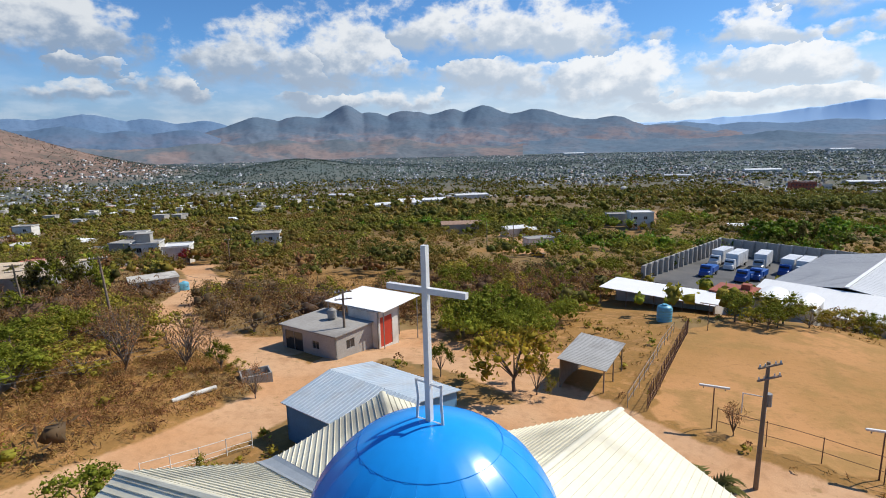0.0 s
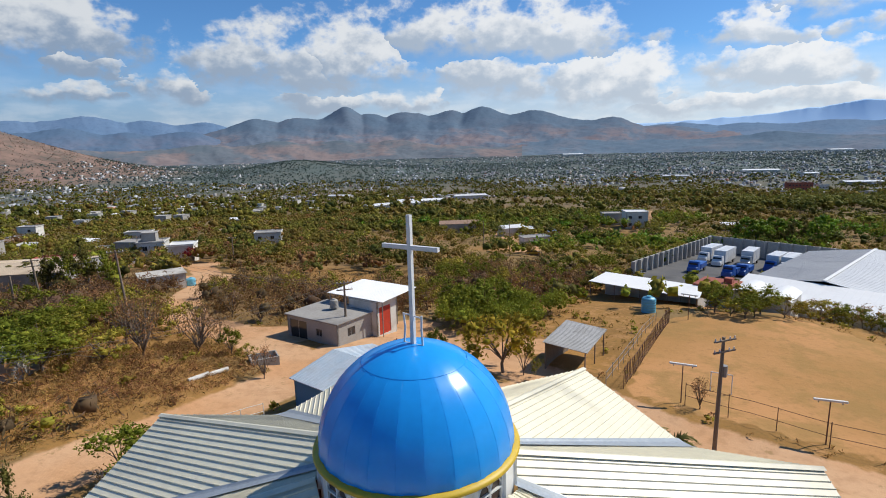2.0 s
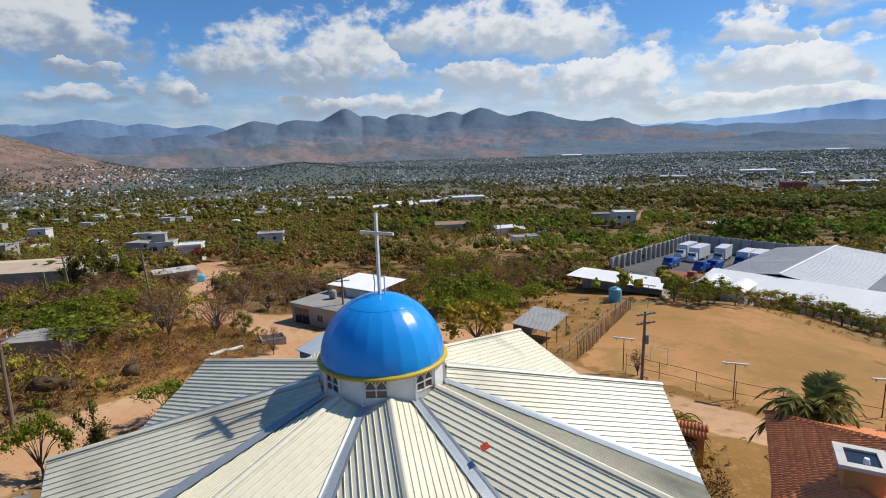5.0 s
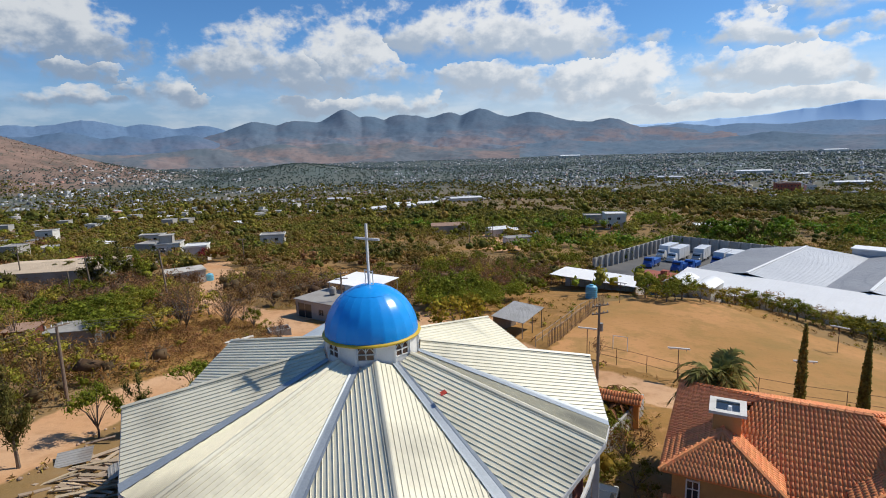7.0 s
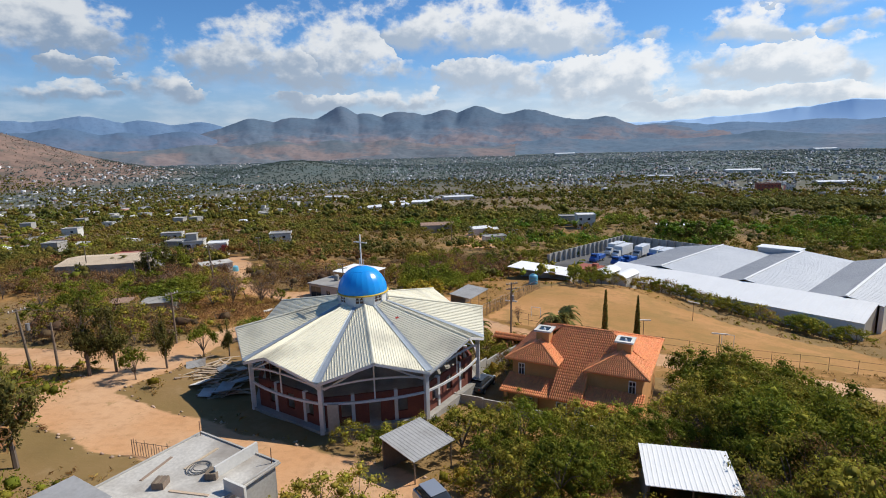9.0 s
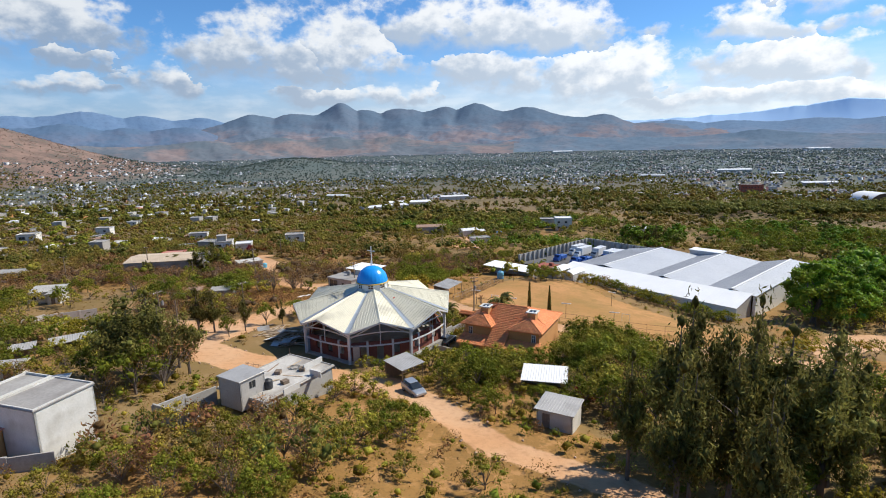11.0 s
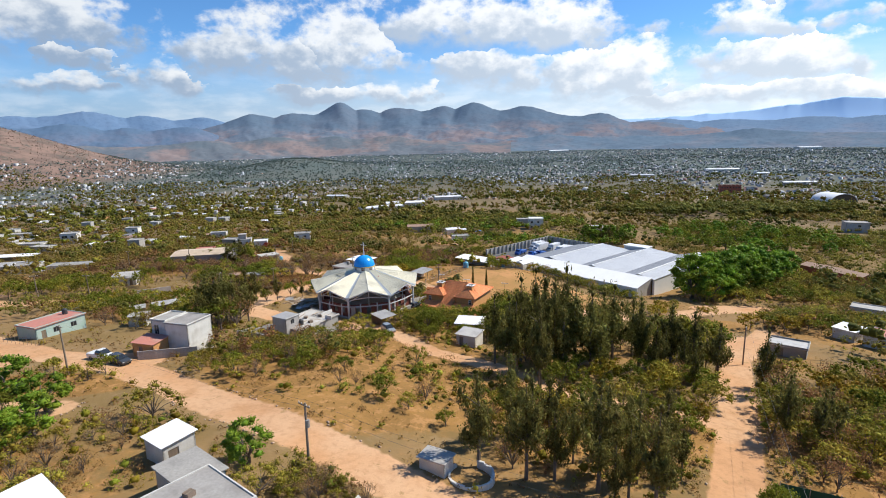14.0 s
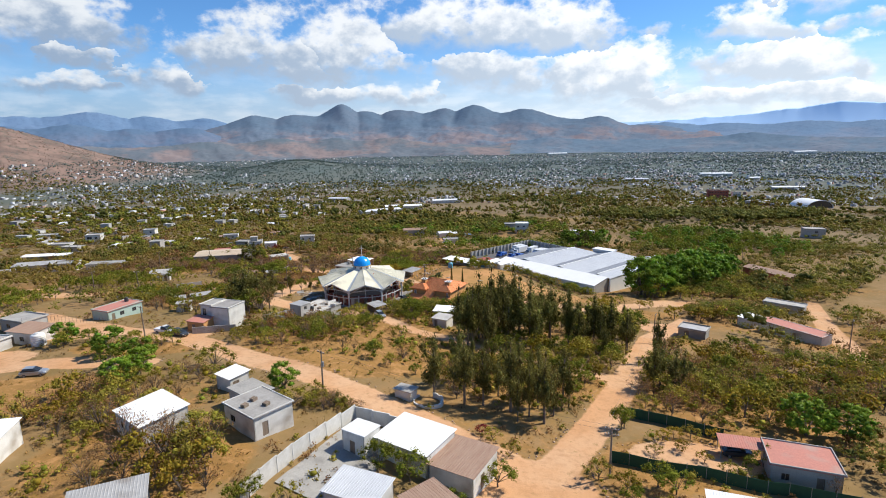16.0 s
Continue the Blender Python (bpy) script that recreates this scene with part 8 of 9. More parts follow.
        v2, f2 = lumps(centre, (k_rad * width * (0.95 if n_cards < 30 else 0.66 if n_cards < 60 else 0.45)).ravel(), rs_, 0.85)
        v, f = np.concatenate([v, v2]), np.concatenate([f, f2 + len(v)])
    elif n_cards > 15 and mat != M["leaf_dry"]:
        v2, f2 = lumps(np.c_[pos, z0 + hts * 0.42], width[:, 0] * 0.5, rs_, 0.8)
        v, f = np.concatenate([v, v2]), np.concatenate([f, f2 + len(v)])
    ob = new(name, quads_mesh(name, v, f, mat))
    return tagged(ob, label, "scrub", kind="stuff")


def scatter(n, y0, y1, half_at, rs_, keep):
    y = y0 + (y1 - y0) * rs_.uniform(0, 1, n) ** 0.8
    x = rs_.uniform(-1, 1, n) * (half_at + y * 1.02)
    k = keep(x, y)
    return np.c_[x, y][k]


def off_built(x, y):
    k = np.ones(len(x), bool)
    for a, b, c in TAKEN:
        k &= (x - a) ** 2 + (y - b) ** 2 > (c * 0.85 + 0.8) ** 2
    k &= bare(x, y) < 0.3
    k &= ~inside(x, y, FIELD)
    return k


def near_gap(x, y):
    """Where single trees already stand: the foot of the hill round the church."""
    return (np.abs(x) < 105) & (y < 100)




def mesh_arrays(me):
    v = np.empty(len(me.vertices) * 3, np.float32)
    me.vertices.foreach_get("co", v)
    return v.reshape(-1, 3), [tuple(p.vertices) for p in me.polygons if len(p.vertices) == 4]


def plant_stands():
    """The farther trees: the same limbs and crowns, joined kind by kind."""
    for kind in LEAF:
        for which, nm in ((0, "trunks"), (1, "crowns")):
            vs, fs, count = [], [], 0
            for variant, share in ((q, s) for q in range(3) for s in (0.55, 0.27)):
                if (kind, variant, share) not in STAND:
                    continue
                v, f = mesh_arrays(tree_meshes(kind, variant, share)[which])
                f = np.array(f)
                for x, y, z, a, h, wide in STAND[kind, variant, share]:
                    c, s = math.cos(a) * h * wide, math.sin(a) * h * wide
                    vs.append(np.c_[v[:, 0] * c - v[:, 1] * s + x, v[:, 0] * s + v[:, 1] * c + y, v[:, 2] * h + z])
                    fs.append(f + count)
                    count += len(v)
            if vs:
                ob = new("tree_stand_" + nm, quads_mesh("tree_stand_" + nm, np.concatenate(vs), np.concatenate(fs), M["bark"] if which == 0 else M[LEAF[kind]]))
                tagged(ob, NAMES[kind][1] + (" trunks" if which == 0 else " crowns") + " in a stand", "trees", kind="stuff")


plant_stands()

# ---- the town in the valley ----
town_rs = np.random.RandomState(23)


def on_hill(x, y):
    return np.exp(-(((x + 1560) / 445) ** 2 + ((y - 1560) / 445) ** 2)) > 0.3


def town_density(x, y):
    """Where houses stand close: streets on the left slope, the large town on the valley floor."""
    r = np.hypot(x, y)
    d = value_noise(x, y, 140, 31) * 0.6 + value_noise(x, y, 45, 33) * 0.4
    left = smooth(-20, -160, x) * (1 - 0.75 * smooth(500, 800, y)) * 0.12
    woods = np.exp(-(((x - 170) / 260) ** 2 + ((y - 330) / 150) ** 2)) * 0.5
    return d + left + smooth(500, 1100, r) * 0.16 + smooth(150, 700, x) * smooth(600, 1000, y) * 0.14 + np.exp(-((y - 700) / 90) ** 2) * smooth(120, 230, x) * 0.2 - woods - 0.5 * on_hill(x, y) - 0.6 * np.exp(-(((x + 510) / 190) ** 2 + ((y - 1760) / 260) ** 2))


# houses of the middle distance, one object each, copied from a few patterns
patterns = [
    house(-230, 260, 8, 8, 7, 3.0, "white_wall", "flat", "slab", "white flat-roofed house among trees", "house", front=((1.2, 0.9, 1.3, 1.1, "window"), (5.2, 0.0, 1.0, 2.1, "door")), group="houses of the valley slope"),
    house(-205, 290, -12, 9, 6, 5.6, "white_wall", "flat", "slab", "white two-storey house with flat roof", "house", front=((1.2, 0.9, 1.3, 1.1, "window"), (5.6, 0.0, 1.0, 2.1, "door"), (1.2, 3.6, 1.3, 1.1, "window"), (5.4, 3.6, 1.3, 1.1, "window")), group="houses of the valley slope"),
    house(-150, 250, 20, 9, 6, 2.8, "block", "shed", "tin", "grey block house with sheet roof", "house", front=((1.2, 0.9, 1.3, 1.1, "window"),), rise=0.5, group="houses of the valley slope"),
    house(-180, 330, -25, 7, 6, 3.0, "ochre", "flat", "pink_roof", "ochre house with reddish flat roof", "house", front=((1.2, 0.9, 1.3, 1.1, "window"),), group="houses of the valley slope"),
    house(-120, 300, 5, 12, 7, 3.2, "white_wall", "gable", "tin_white", "white house with bright sheet roof", "house", front=((1.2, 0.9, 1.3, 1.1, "window"), (7, 0.9, 1.3, 1.1, "window")), rise=0.9, group="houses of the valley slope"),
    house(-250, 330, 14, 8, 8, 6.0, "block", "flat", "slab", "unfinished grey two-storey house", "house", front=((1.2, 0.9, 1.3, 1.1, "window"), (5, 3.6, 1.3, 1.1, "window")), rods=True, group="houses of the valley slope")]
patterns += [
    house(-140, 215, -8, 8, 6, 2.7, "brick", "flat", "slab", "unplastered red brick house with concrete slab roof", "house", front=((1.2, 0.9, 1.2, 1.1, "window"), (4.6, 0.0, 1.0, 2.1, "door")), rods=True, group="houses of the valley slope"),
    house(-95, 225, 28, 11, 5, 2.6, "concrete", "shed", "tin_rust", "low grey house with rusted sheet roof", "house", front=((1.4, 0.9, 1.2, 1.0, "window"), (6.4, 0.0, 1.0, 2.1, "door")), rise=0.4, group="houses of the valley slope")]
for p in patterns:
    p.scale = (0.84, 0.84, 0.84)
made = 0
for _ in range(9000):
    if made >= 215:
        break
    y = 150 + 470 * town_rs.uniform(0, 1) ** 0.8
    x = town_rs.uniform(-1, 0.9) * (120 + y * 0.9)
    if town_density(np.array([x]), np.array([y]))[0] < (0.47 if x < -40 else 0.66) + 0.1 * max(0.0, 1 - (y - 105) / 260) or not clear(x, y, 4.5):
        continue
    p = patterns[town_rs.randint(len(patterns))]
    h = copy_thing(p, pose(x, y, gz(x, y), 0, 0, town_rs.choice([0, 90, 180, 270]) + town_rs.uniform(-18, 18)))
    h.scale = Vector((town_rs.uniform(0.7, 1.05), town_rs.uniform(0.7, 1.0), town_rs.uniform(0.75, 0.95)))
    TAKEN.append((x, y, 5.0))
    made += 1


# garden trees close round those houses
spots = np.array([q for q in TAKEN if q[1] > 68 or q[0] < -62])
town_rs2 = np.random.RandomState(91)
ring_a, ring_r = town_rs2.uniform(0, 6.28, (len(spots), 9)), town_rs2.uniform(0.6, 5.0, (len(spots), 9))
garden = np.stack([spots[:, 0:1] + np.cos(ring_a) * (spots[:, 2:3] + ring_r), spots[:, 1:2] + np.sin(ring_a) * (spots[:, 2:3] + ring_r)], -1).reshape(-1, 2)
garden = garden[off_built(garden[:, 0], garden[:, 1]) & (garden[:, 1] > 60)]
for k, (mt, lab) in enumerate((("leaf_green", "leafy garden trees close round the houses"), ("leaf_dark", "dark garden trees close round the houses"), ("leaf_scrub", "olive garden trees close round the houses"))):
    thicket("garden_trees", lab, M[mt], garden[k::3], town_rs2.uniform(2.8, 5.6, len(garden[k::3])), 22, 0.10, town_rs2, 0.6, 4)


def far_houses(name, label, mat, roof_mat, n, y0, y1, big, limit, rs_):
    """Houses past counting: boxes with a proud roof slab and a row of dark openings, joined."""
    y = y0 + (y1 - y0) * rs_.uniform(0, 1, n * 5) ** 0.9
    x = rs_.uniform(-1, 1, n * 5) * (90 + y * 0.93)
    k = (town_density(x, y) > limit) & (np.hypot(x, y) < 3000)
    x, y = x[k][:n], y[k][:n]
    z = floor_at(x, y)
    n = len(x)
    w, d = rs_.uniform(4, 10, n) * big, rs_.uniform(4, 8, n) * big
    h = rs_.choice([2.5, 2.8, 3.0, 4.8], n) * big ** 0.5
    a = rs_.choice([0.0, 1.571], n) + rs_.uniform(-0.35, 0.35, n)
    base = np.array([(-1, -1, -0.6), (1, -1, -0.6), (1, 1, -0.6), (-1, 1, -0.6), (-1, -1, 1), (1, -1, 1), (1, 1, 1), (-1, 1, 1)], float)

    def boxes(sx, sy, z_lo, z_hi):
        c = np.repeat(base[None], n, 0)
        px_, py_ = c[..., 0] * sx[:, None], c[..., 1] * sy[:, None]
        out = np.empty_like(c)
        out[..., 0] = px_ * np.cos(a)[:, None] - py_ * np.sin(a)[:, None] + x[:, None]
        out[..., 1] = px_ * np.sin(a)[:, None] + py_ * np.cos(a)[:, None] + y[:, None]
        out[..., 2] = np.where(base[None, :, 2] > 0, (z + z_hi)[:, None], (z + z_lo)[:, None])
        f = np.array([(0, 1, 5, 4), (1, 2, 6, 5), (2, 3, 7, 6), (3, 0, 4, 7), (4, 5, 6, 7)])
        return out.reshape(-1, 3), (np.arange(n)[:, None, None] * 8 + f[None]).reshape(-1, 4)

    v, f = boxes(w / 2, d / 2, np.full(n, -3.0), h)
    body = tagged(new(name, quads_mesh(name, v, f, mat)), label, "house", kind="stuff")
    v, f = boxes(w / 2 + 0.25, d / 2 + 0.25, h + 0.02, h + 0.3)
    part("roof_slab", quads_mesh("roof_slab", v, f, roof_mat), None, body)["kind"] = "stuff"
    v, f = boxes(w / 2 * 0.16, d / 2 + 0.06, h * 0.3, h * 0.3 + 1.3)
    part("window_opening", quads_mesh("window_opening", v, f, M["glass"]), None, body)["kind"] = "stuff"


M["town_white"] = material("town_plaster_white", (0.56, 0.57, 0.58), (0.36, 0.37, 0.39), 0.02, 0.9, fine=0.1, island=0.35)
M["town_mixed"] = material("town_plaster_mixed", (0.34, 0.31, 0.28), (0.24, 0.235, 0.235), 0.02, 0.9, fine=0.1, island=0.45)
M["town_red"] = material("town_plaster_reddish", (0.34, 0.16, 0.11), (0.38, 0.26, 0.19), 0.02, 0.9, fine=0.1, island=0.4)
M["town_roof"] = material("town_roof_slabs", (0.42, 0.41, 0.40), (0.27, 0.27, 0.27), 0.015, 0.9, fine=0.1, island=0.45)
M["town_sheet"] = material("town_sheet_roofs", (0.62, 0.65, 0.68), (0.42, 0.45, 0.48), 0.015, 0.6, fine=0.1, island=0.35)
far_houses("distant_houses", "white houses scattered over the valley town", M["town_white"], M["town_roof"], 900, 480, 1500, 0.85, 0.61, town_rs)
far_houses("distant_houses", "grey and tan houses scattered over the valley town", M["town_mixed"], M["town_roof"], 900, 420, 1500, 0.8, 0.58, town_rs)
far_houses("distant_houses", "reddish houses scattered over the valley town", M["town_red"], M["town_roof"], 220, 480, 1600, 0.8, 0.57, town_rs)
far_houses("distant_houses", "far white houses of the valley town", M["town_white"], M["town_sheet"], 1300, 1200, 2950, 1.0, 0.63, town_rs)
far_houses("distant_houses", "far tan houses of the valley town", M["town_mixed"], M["town_roof"], 900, 1300, 2950, 1.0, 0.61, town_rs)

# landmarks of the valley town
house(470, 712, -15, 30, 12, 15, "brick_red", "flat", "slab", "large red building with flat roof in the town", front=tuple((2 + 4 * i, 2 + 4.5 * j, 1.8, 1.6, "window") for i in range(7) for j in range(3)), parapet=0.6)
house(496, 704, -15, 12, 10, 12, "white_wall", "flat", "slab", "white block of flats beside the red building", front=tuple((1.2 + 3.6 * i, 1.5 + 3.4 * j, 1.5, 1.4, "window") for i in range(3) for j in range(3)), parapet=0.5)
for hx, hy, hr, hw, hd, hh, wl, rf, lab in ((800, 1380, -12, 85, 26, 7, "white_wall", "tin_white", "long white market hall in the town"), (730, 945, -8, 62, 20, 6, "concrete", "tin_white", "long hall with pale roof in the town"),
                                            (800, 1190, 12, 34, 20, 6, "white_wall", "tin_white", "white hall in the town"), (530, 1245, -20, 56, 24, 6, "concrete", "tin_grey", "grey roofed hall in the town"),
                                            (1650, 2300, 6, 110, 40, 9, "white_wall", "tin_white", "very large white hall at the valley edge"), (640, 2750, 0, 100, 40, 9, "white_wall", "tin_white", "wide white hall far across the valley"),
                                            (30, 640, 10, 40, 14, 5, "white_wall", "tin_white", "long white shed in the fields"), (-150, 760, -14, 34, 16, 6, "concrete", "tin_grey", "grey roofed hall among houses")):
    house(hx, hy, hr, hw, hd, hh, wl, "gable", rf, lab, "hall", rise=hd * 0.09)
dome_ = thing("storage_dome", 290, 880, None, 0, "white round storage dome in the valley", "building")
bm = bm_new()
lathe(bm, [(8, -1), (8, 2), (7.4, 4.6), (5.8, 6.9), (3.2, 8.4), (0, 9)], 24)
part("shell", bm, M["white_wall"], dome_, smooth_faces=True)



def shell_hall(x, y, rot, w, d, h):
    """A hall under one wide barrel shell with open glazed ends."""
    o = thing("hall", x, y, None, rot, "white hall under a wide curved shell roof", "building")
    bm = bm_new()
    n, rows = 20, []
    for yy in (-d / 2, d / 2):
        outer = [bm.verts.new((w / 2 * math.cos(math.pi * i / n), yy, 1.0 + h * math.sin(math.pi * i / n))) for i in range(n + 1)]
        inner = [bm.verts.new(((w / 2 - 0.5) * math.cos(math.pi * i / n), yy, 1.0 + (h - 0.4) * math.sin(math.pi * i / n))) for i in range(n, -1, -1)]
        rows.append(outer + inner)
    m = len(rows[0])
    for i in range(m):
        bm.faces.new((rows[0][i], rows[0][(i + 1) % m], rows[1][(i + 1) % m], rows[1][i]))
    for k, row in enumerate(rows):
        for i in range(n):
            q = (row[i], row[i + 1], row[m - 2 - i], row[m - 1 - i])
            bm.faces.new(q if k else q[::-1])
    part("shell_roof", bm, M["tin_white"], o)
    part("plinth", boxed(-w / 2, -d / 2 + 0.6, -3, w / 2, d / 2 - 0.6, 1.0), M["concrete"], o)
    for yy in (-d / 2 + 1.0, d / 2 - 1.2):
        bm = bm_new()
        pts = [((w / 2 - 0.7) * math.cos(math.pi * i / n), 1.02 + (h - 0.6) * math.sin(math.pi * i / n)) for i in range(n + 1)]
        a = [bm.verts.new((px_, yy, pz_)) for px_, pz_ in pts]
        b_ = [bm.verts.new((px_, yy + 0.2, pz_)) for px_, pz_ in pts]
        bm.faces.new(a)
        bm.faces.new(b_[::-1])
        for i in range(n + 1):
            j = (i + 1) % (n + 1)
            bm.faces.new((a[i], b_[i], b_[j], a[j]))
        part("end_glazing", bm, M["glass"], o)


shell_hall(446, 452, 8, 34, 26, 9)
house(121, 204, -14, 16, 7, 2.8, "white_wall", "flat", "tin_white", "low white roofed house among trees", front=((2, 0.9, 1.4, 1.0, "window"), (8, 0, 1.0, 2.0, "door")), parapet=0.0)

# woods, middle distance first
wood_rs = np.random.RandomState(41)


def dry_strip(x, y):
    """The bare dry-grass rise beyond the orchard."""
    d = seg_dist(np.asarray(x, float), np.asarray(y, float), [(-10, 455), (40, 425), (80, 370), (118, 322), (170, 300)])
    return d < 13 + 8 * value_noise(x, y, 30, 55)


def keep_mid(x, y):
    k = off_built(x, y) & ~near_gap(x, y) & ~dry_strip(x, y)
    return k & (value_noise(x, y, 34, 51) + 0.3 * value_noise(x, y, 9, 52) > 0.38)


def keep_far(x, y):
    return ~on_hill(x, y) & ~dry_strip(x, y) & ((town_density(x, y) < 0.95) | (x < 100)) & (value_noise(x, y, 90, 61) * 0.6 + value_noise(x, y, 30, 62) * 0.4 + 0.3 * np.exp(-(((x - 170) / 260) ** 2 + ((y - 330) / 150) ** 2)) > 0.36)


def crown_heights(n, lo, hi, tall):
    """Heights of n crowns, a share of them well above the rest."""
    h = wood_rs.uniform(lo, hi, n)
    return np.where(wood_rs.uniform(0, 1, n) < tall, h * wood_rs.uniform(1.5, 2.3, n), h)


for nm, lab, mt, n, kn, nc, sz in (("scrub_thicket", "olive scrub trees covering the lower slope", "leaf_olive", 5200, 4, 34, 0.07), ("scrub_thicket", "green trees among the scrub of the slope", "leaf_mid", 4600, 4, 34, 0.07), ("scrub_thicket", "dark green trees among the scrub of the slope", "leaf_shade", 1800, 5, 36, 0.07), ("scrub_thicket", "brown dry bushes of the slope", "leaf_dry", 2200, 2, 26, 0.10)):
    p = scatter(int(n * 2.1), -60, 380, 150, wood_rs, keep_mid)
    side = np.tanh(p[:, 0] / 110) * (0.1 if mt in ("leaf_mid", "leaf_shade") else -0.1)
    p = p[side + value_noise(p[:, 0], p[:, 1], 70, 80 + len(lab)) + 0.3 * value_noise(p[:, 0], p[:, 1], 20, 90 + len(lab)) > ({"leaf_dry": 0.70, "leaf_olive": 0.44}.get(mt, 0.55))]
    for q, cards_each, leaf_size in ((p[p[:, 1] < 200], 130, 0.043), (p[p[:, 1] >= 200], nc + 14, sz * 0.85)):
        heights_ = crown_heights(len(q), 2.0, 4.8, {"leaf_shade": 0.2, "leaf_mid": 0.08}.get(mt, 0.03)) * (0.8 if mt == "leaf_dry" else 1.0)
        thicket(nm, lab, M[mt], q, heights_, cards_each, leaf_size, wood_rs, 0.55, kn, 1.15)
for nm, lab, mt, n in (("valley_woods", "olive woods between the houses of the valley", "leaf_olive", 7600), ("valley_woods", "green woods between the houses of the valley", "leaf_mid", 7600), ("valley_woods", "dark tree clumps of the valley", "leaf_shade", 6000)):
    p = scatter(int(n * 1.8), 340, 1300, 150, wood_rs, keep_far)
    p = p[value_noise(p[:, 0], p[:, 1], 110, 84 + len(lab)) + 0.35 * value_noise(p[:, 0], p[:, 1], 30, 94 + len(lab)) > 0.52]
    thicket(nm, lab, M[mt], p, crown_heights(len(p), 2.4, 5.8, 0.25 if mt == "leaf_shade" else 0.12), 10, 0.14, wood_rs, 0.7, 2)
a, r = wood_rs.uniform(0, 6.28, 1500), np.sqrt(wood_rs.uniform(0, 1, 1500))
p = np.c_[20 + 95 * r * np.cos(a) + 20 * r * np.sin(a), 262 + 62 * r * np.sin(a)]
p = p[off_built(p[:, 0], p[:, 1]) & ~dry_strip(p[:, 0], p[:, 1])]
for k, (mt, lab) in enumerate((("leaf_mid", "dense green orchard canopy on the slope"), ("leaf_shade", "dark green orchard trees on the slope"), ("leaf_mid", "green orchard trees on the slope"))):
    thicket("orchard_trees", lab, M[mt], p[k::3], wood_rs.uniform(3.0, 5.0, len(p[k::3])), 22, 0.085, wood_rs, 0.6, 4)
a, r = wood_rs.uniform(0, 6.28, 330), np.sqrt(wood_rs.uniform(0, 1, 330))
p = np.c_[262 + 105 * r * np.cos(a), 318 + 46 * r * np.sin(a)]
for k, (mt, lab) in enumerate((("leaf_mid", "tall green trees in a belt beyond the slope"), ("leaf_shade", "tall dark trees in a belt beyond the slope"))):
    thicket("tall_trees", lab, M[mt], p[k::2], wood_rs.uniform(7.0, 12.0, len(p[k::2])), 50, 0.055, wood_rs, 0.6, 7)
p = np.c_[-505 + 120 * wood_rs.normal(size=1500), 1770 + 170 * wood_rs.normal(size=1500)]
thicket("hill_trees", "dark scrub trees over the low green hill, tinted with haze", M["leaf_far"], p, wood_rs.uniform(2.5, 5.0, len(p)), 2, 0.3, wood_rs, 0.8, 1, 1.7)
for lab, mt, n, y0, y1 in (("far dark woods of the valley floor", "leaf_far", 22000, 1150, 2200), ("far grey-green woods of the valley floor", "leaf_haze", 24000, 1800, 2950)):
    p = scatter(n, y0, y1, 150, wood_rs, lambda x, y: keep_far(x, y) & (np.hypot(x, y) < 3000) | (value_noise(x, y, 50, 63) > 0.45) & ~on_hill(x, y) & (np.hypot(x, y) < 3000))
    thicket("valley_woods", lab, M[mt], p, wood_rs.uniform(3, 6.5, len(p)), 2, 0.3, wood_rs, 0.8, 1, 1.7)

# dry bushes on the brown hill
a, r = wood_rs.uniform(0, 6.28, 6500), np.sqrt(wood_rs.uniform(0, 1, 6500)) * 640
p = np.c_[-1560 + r * np.cos(a), 1560 + r * np.sin(a)]
thicket("hill_scrub", "sparse dry bushes on the brown hill", M["leaf_hill"], p, wood_rs.uniform(1.5, 4.5, len(p)), 3, 0.4, wood_rs, 0.8, 1)
far_houses("distant_houses", "small pale houses at the foot of the hill", M["town_white"], M["slab"], 160, 900, 1700, 1.0, 0.62, town_rs)

# ---- poles, wires, fences ----
POLE_TOPS = {}


def utility_pole(key, x, y, h, rot, lean=(0, 0), arms=2, box_on=False, mat="wood"):
    p = thing("utility_pole", x, y, None, rot, "weathered utility pole with crossarms and insulators" if arms else "plain weathered pole beside the track", "pole", "utility poles")
    bm = bm_new()
    tube(bm, [(0, 0, -0.6), (lean[0] * 0.5, lean[1] * 0.5, h * 0.5), (lean[0], lean[1], h)], [0.15, 0.13, 0.10], 9)
    part("shaft", bm, M[mat], p)
    for i in range(arms):
        z = h - 0.25 - 0.75 * i
        arm = part("crossarm", boxed(lean[0] - 0.9, lean[1] - 0.17, z, lean[0] + 0.9, lean[1] - 0.07, z + 0.1), M["wood"], p)
        for q in (-0.8, -0.4, 0.4, 0.8):
            bm = bm_new()
            tube(bm, [(lean[0] + q, lean[1] - 0.12, z + 0.1), (lean[0] + q, lean[1] - 0.12, z + 0.27)], [0.05, 0.03], 6)
            part("insulator", bm, M["white"], arm)
    if box_on:
        bm = bm_new()
        tube(bm, [(0.32, 0, h * 0.66), (0.32, 0, h * 0.66 + 0.75)], [0.22, 0.22], 10)
        part("transformer", bm, M["steel"], p)
    POLE_TOPS[key] = Vector((x, y, gz(x, y) + h - 0.1))


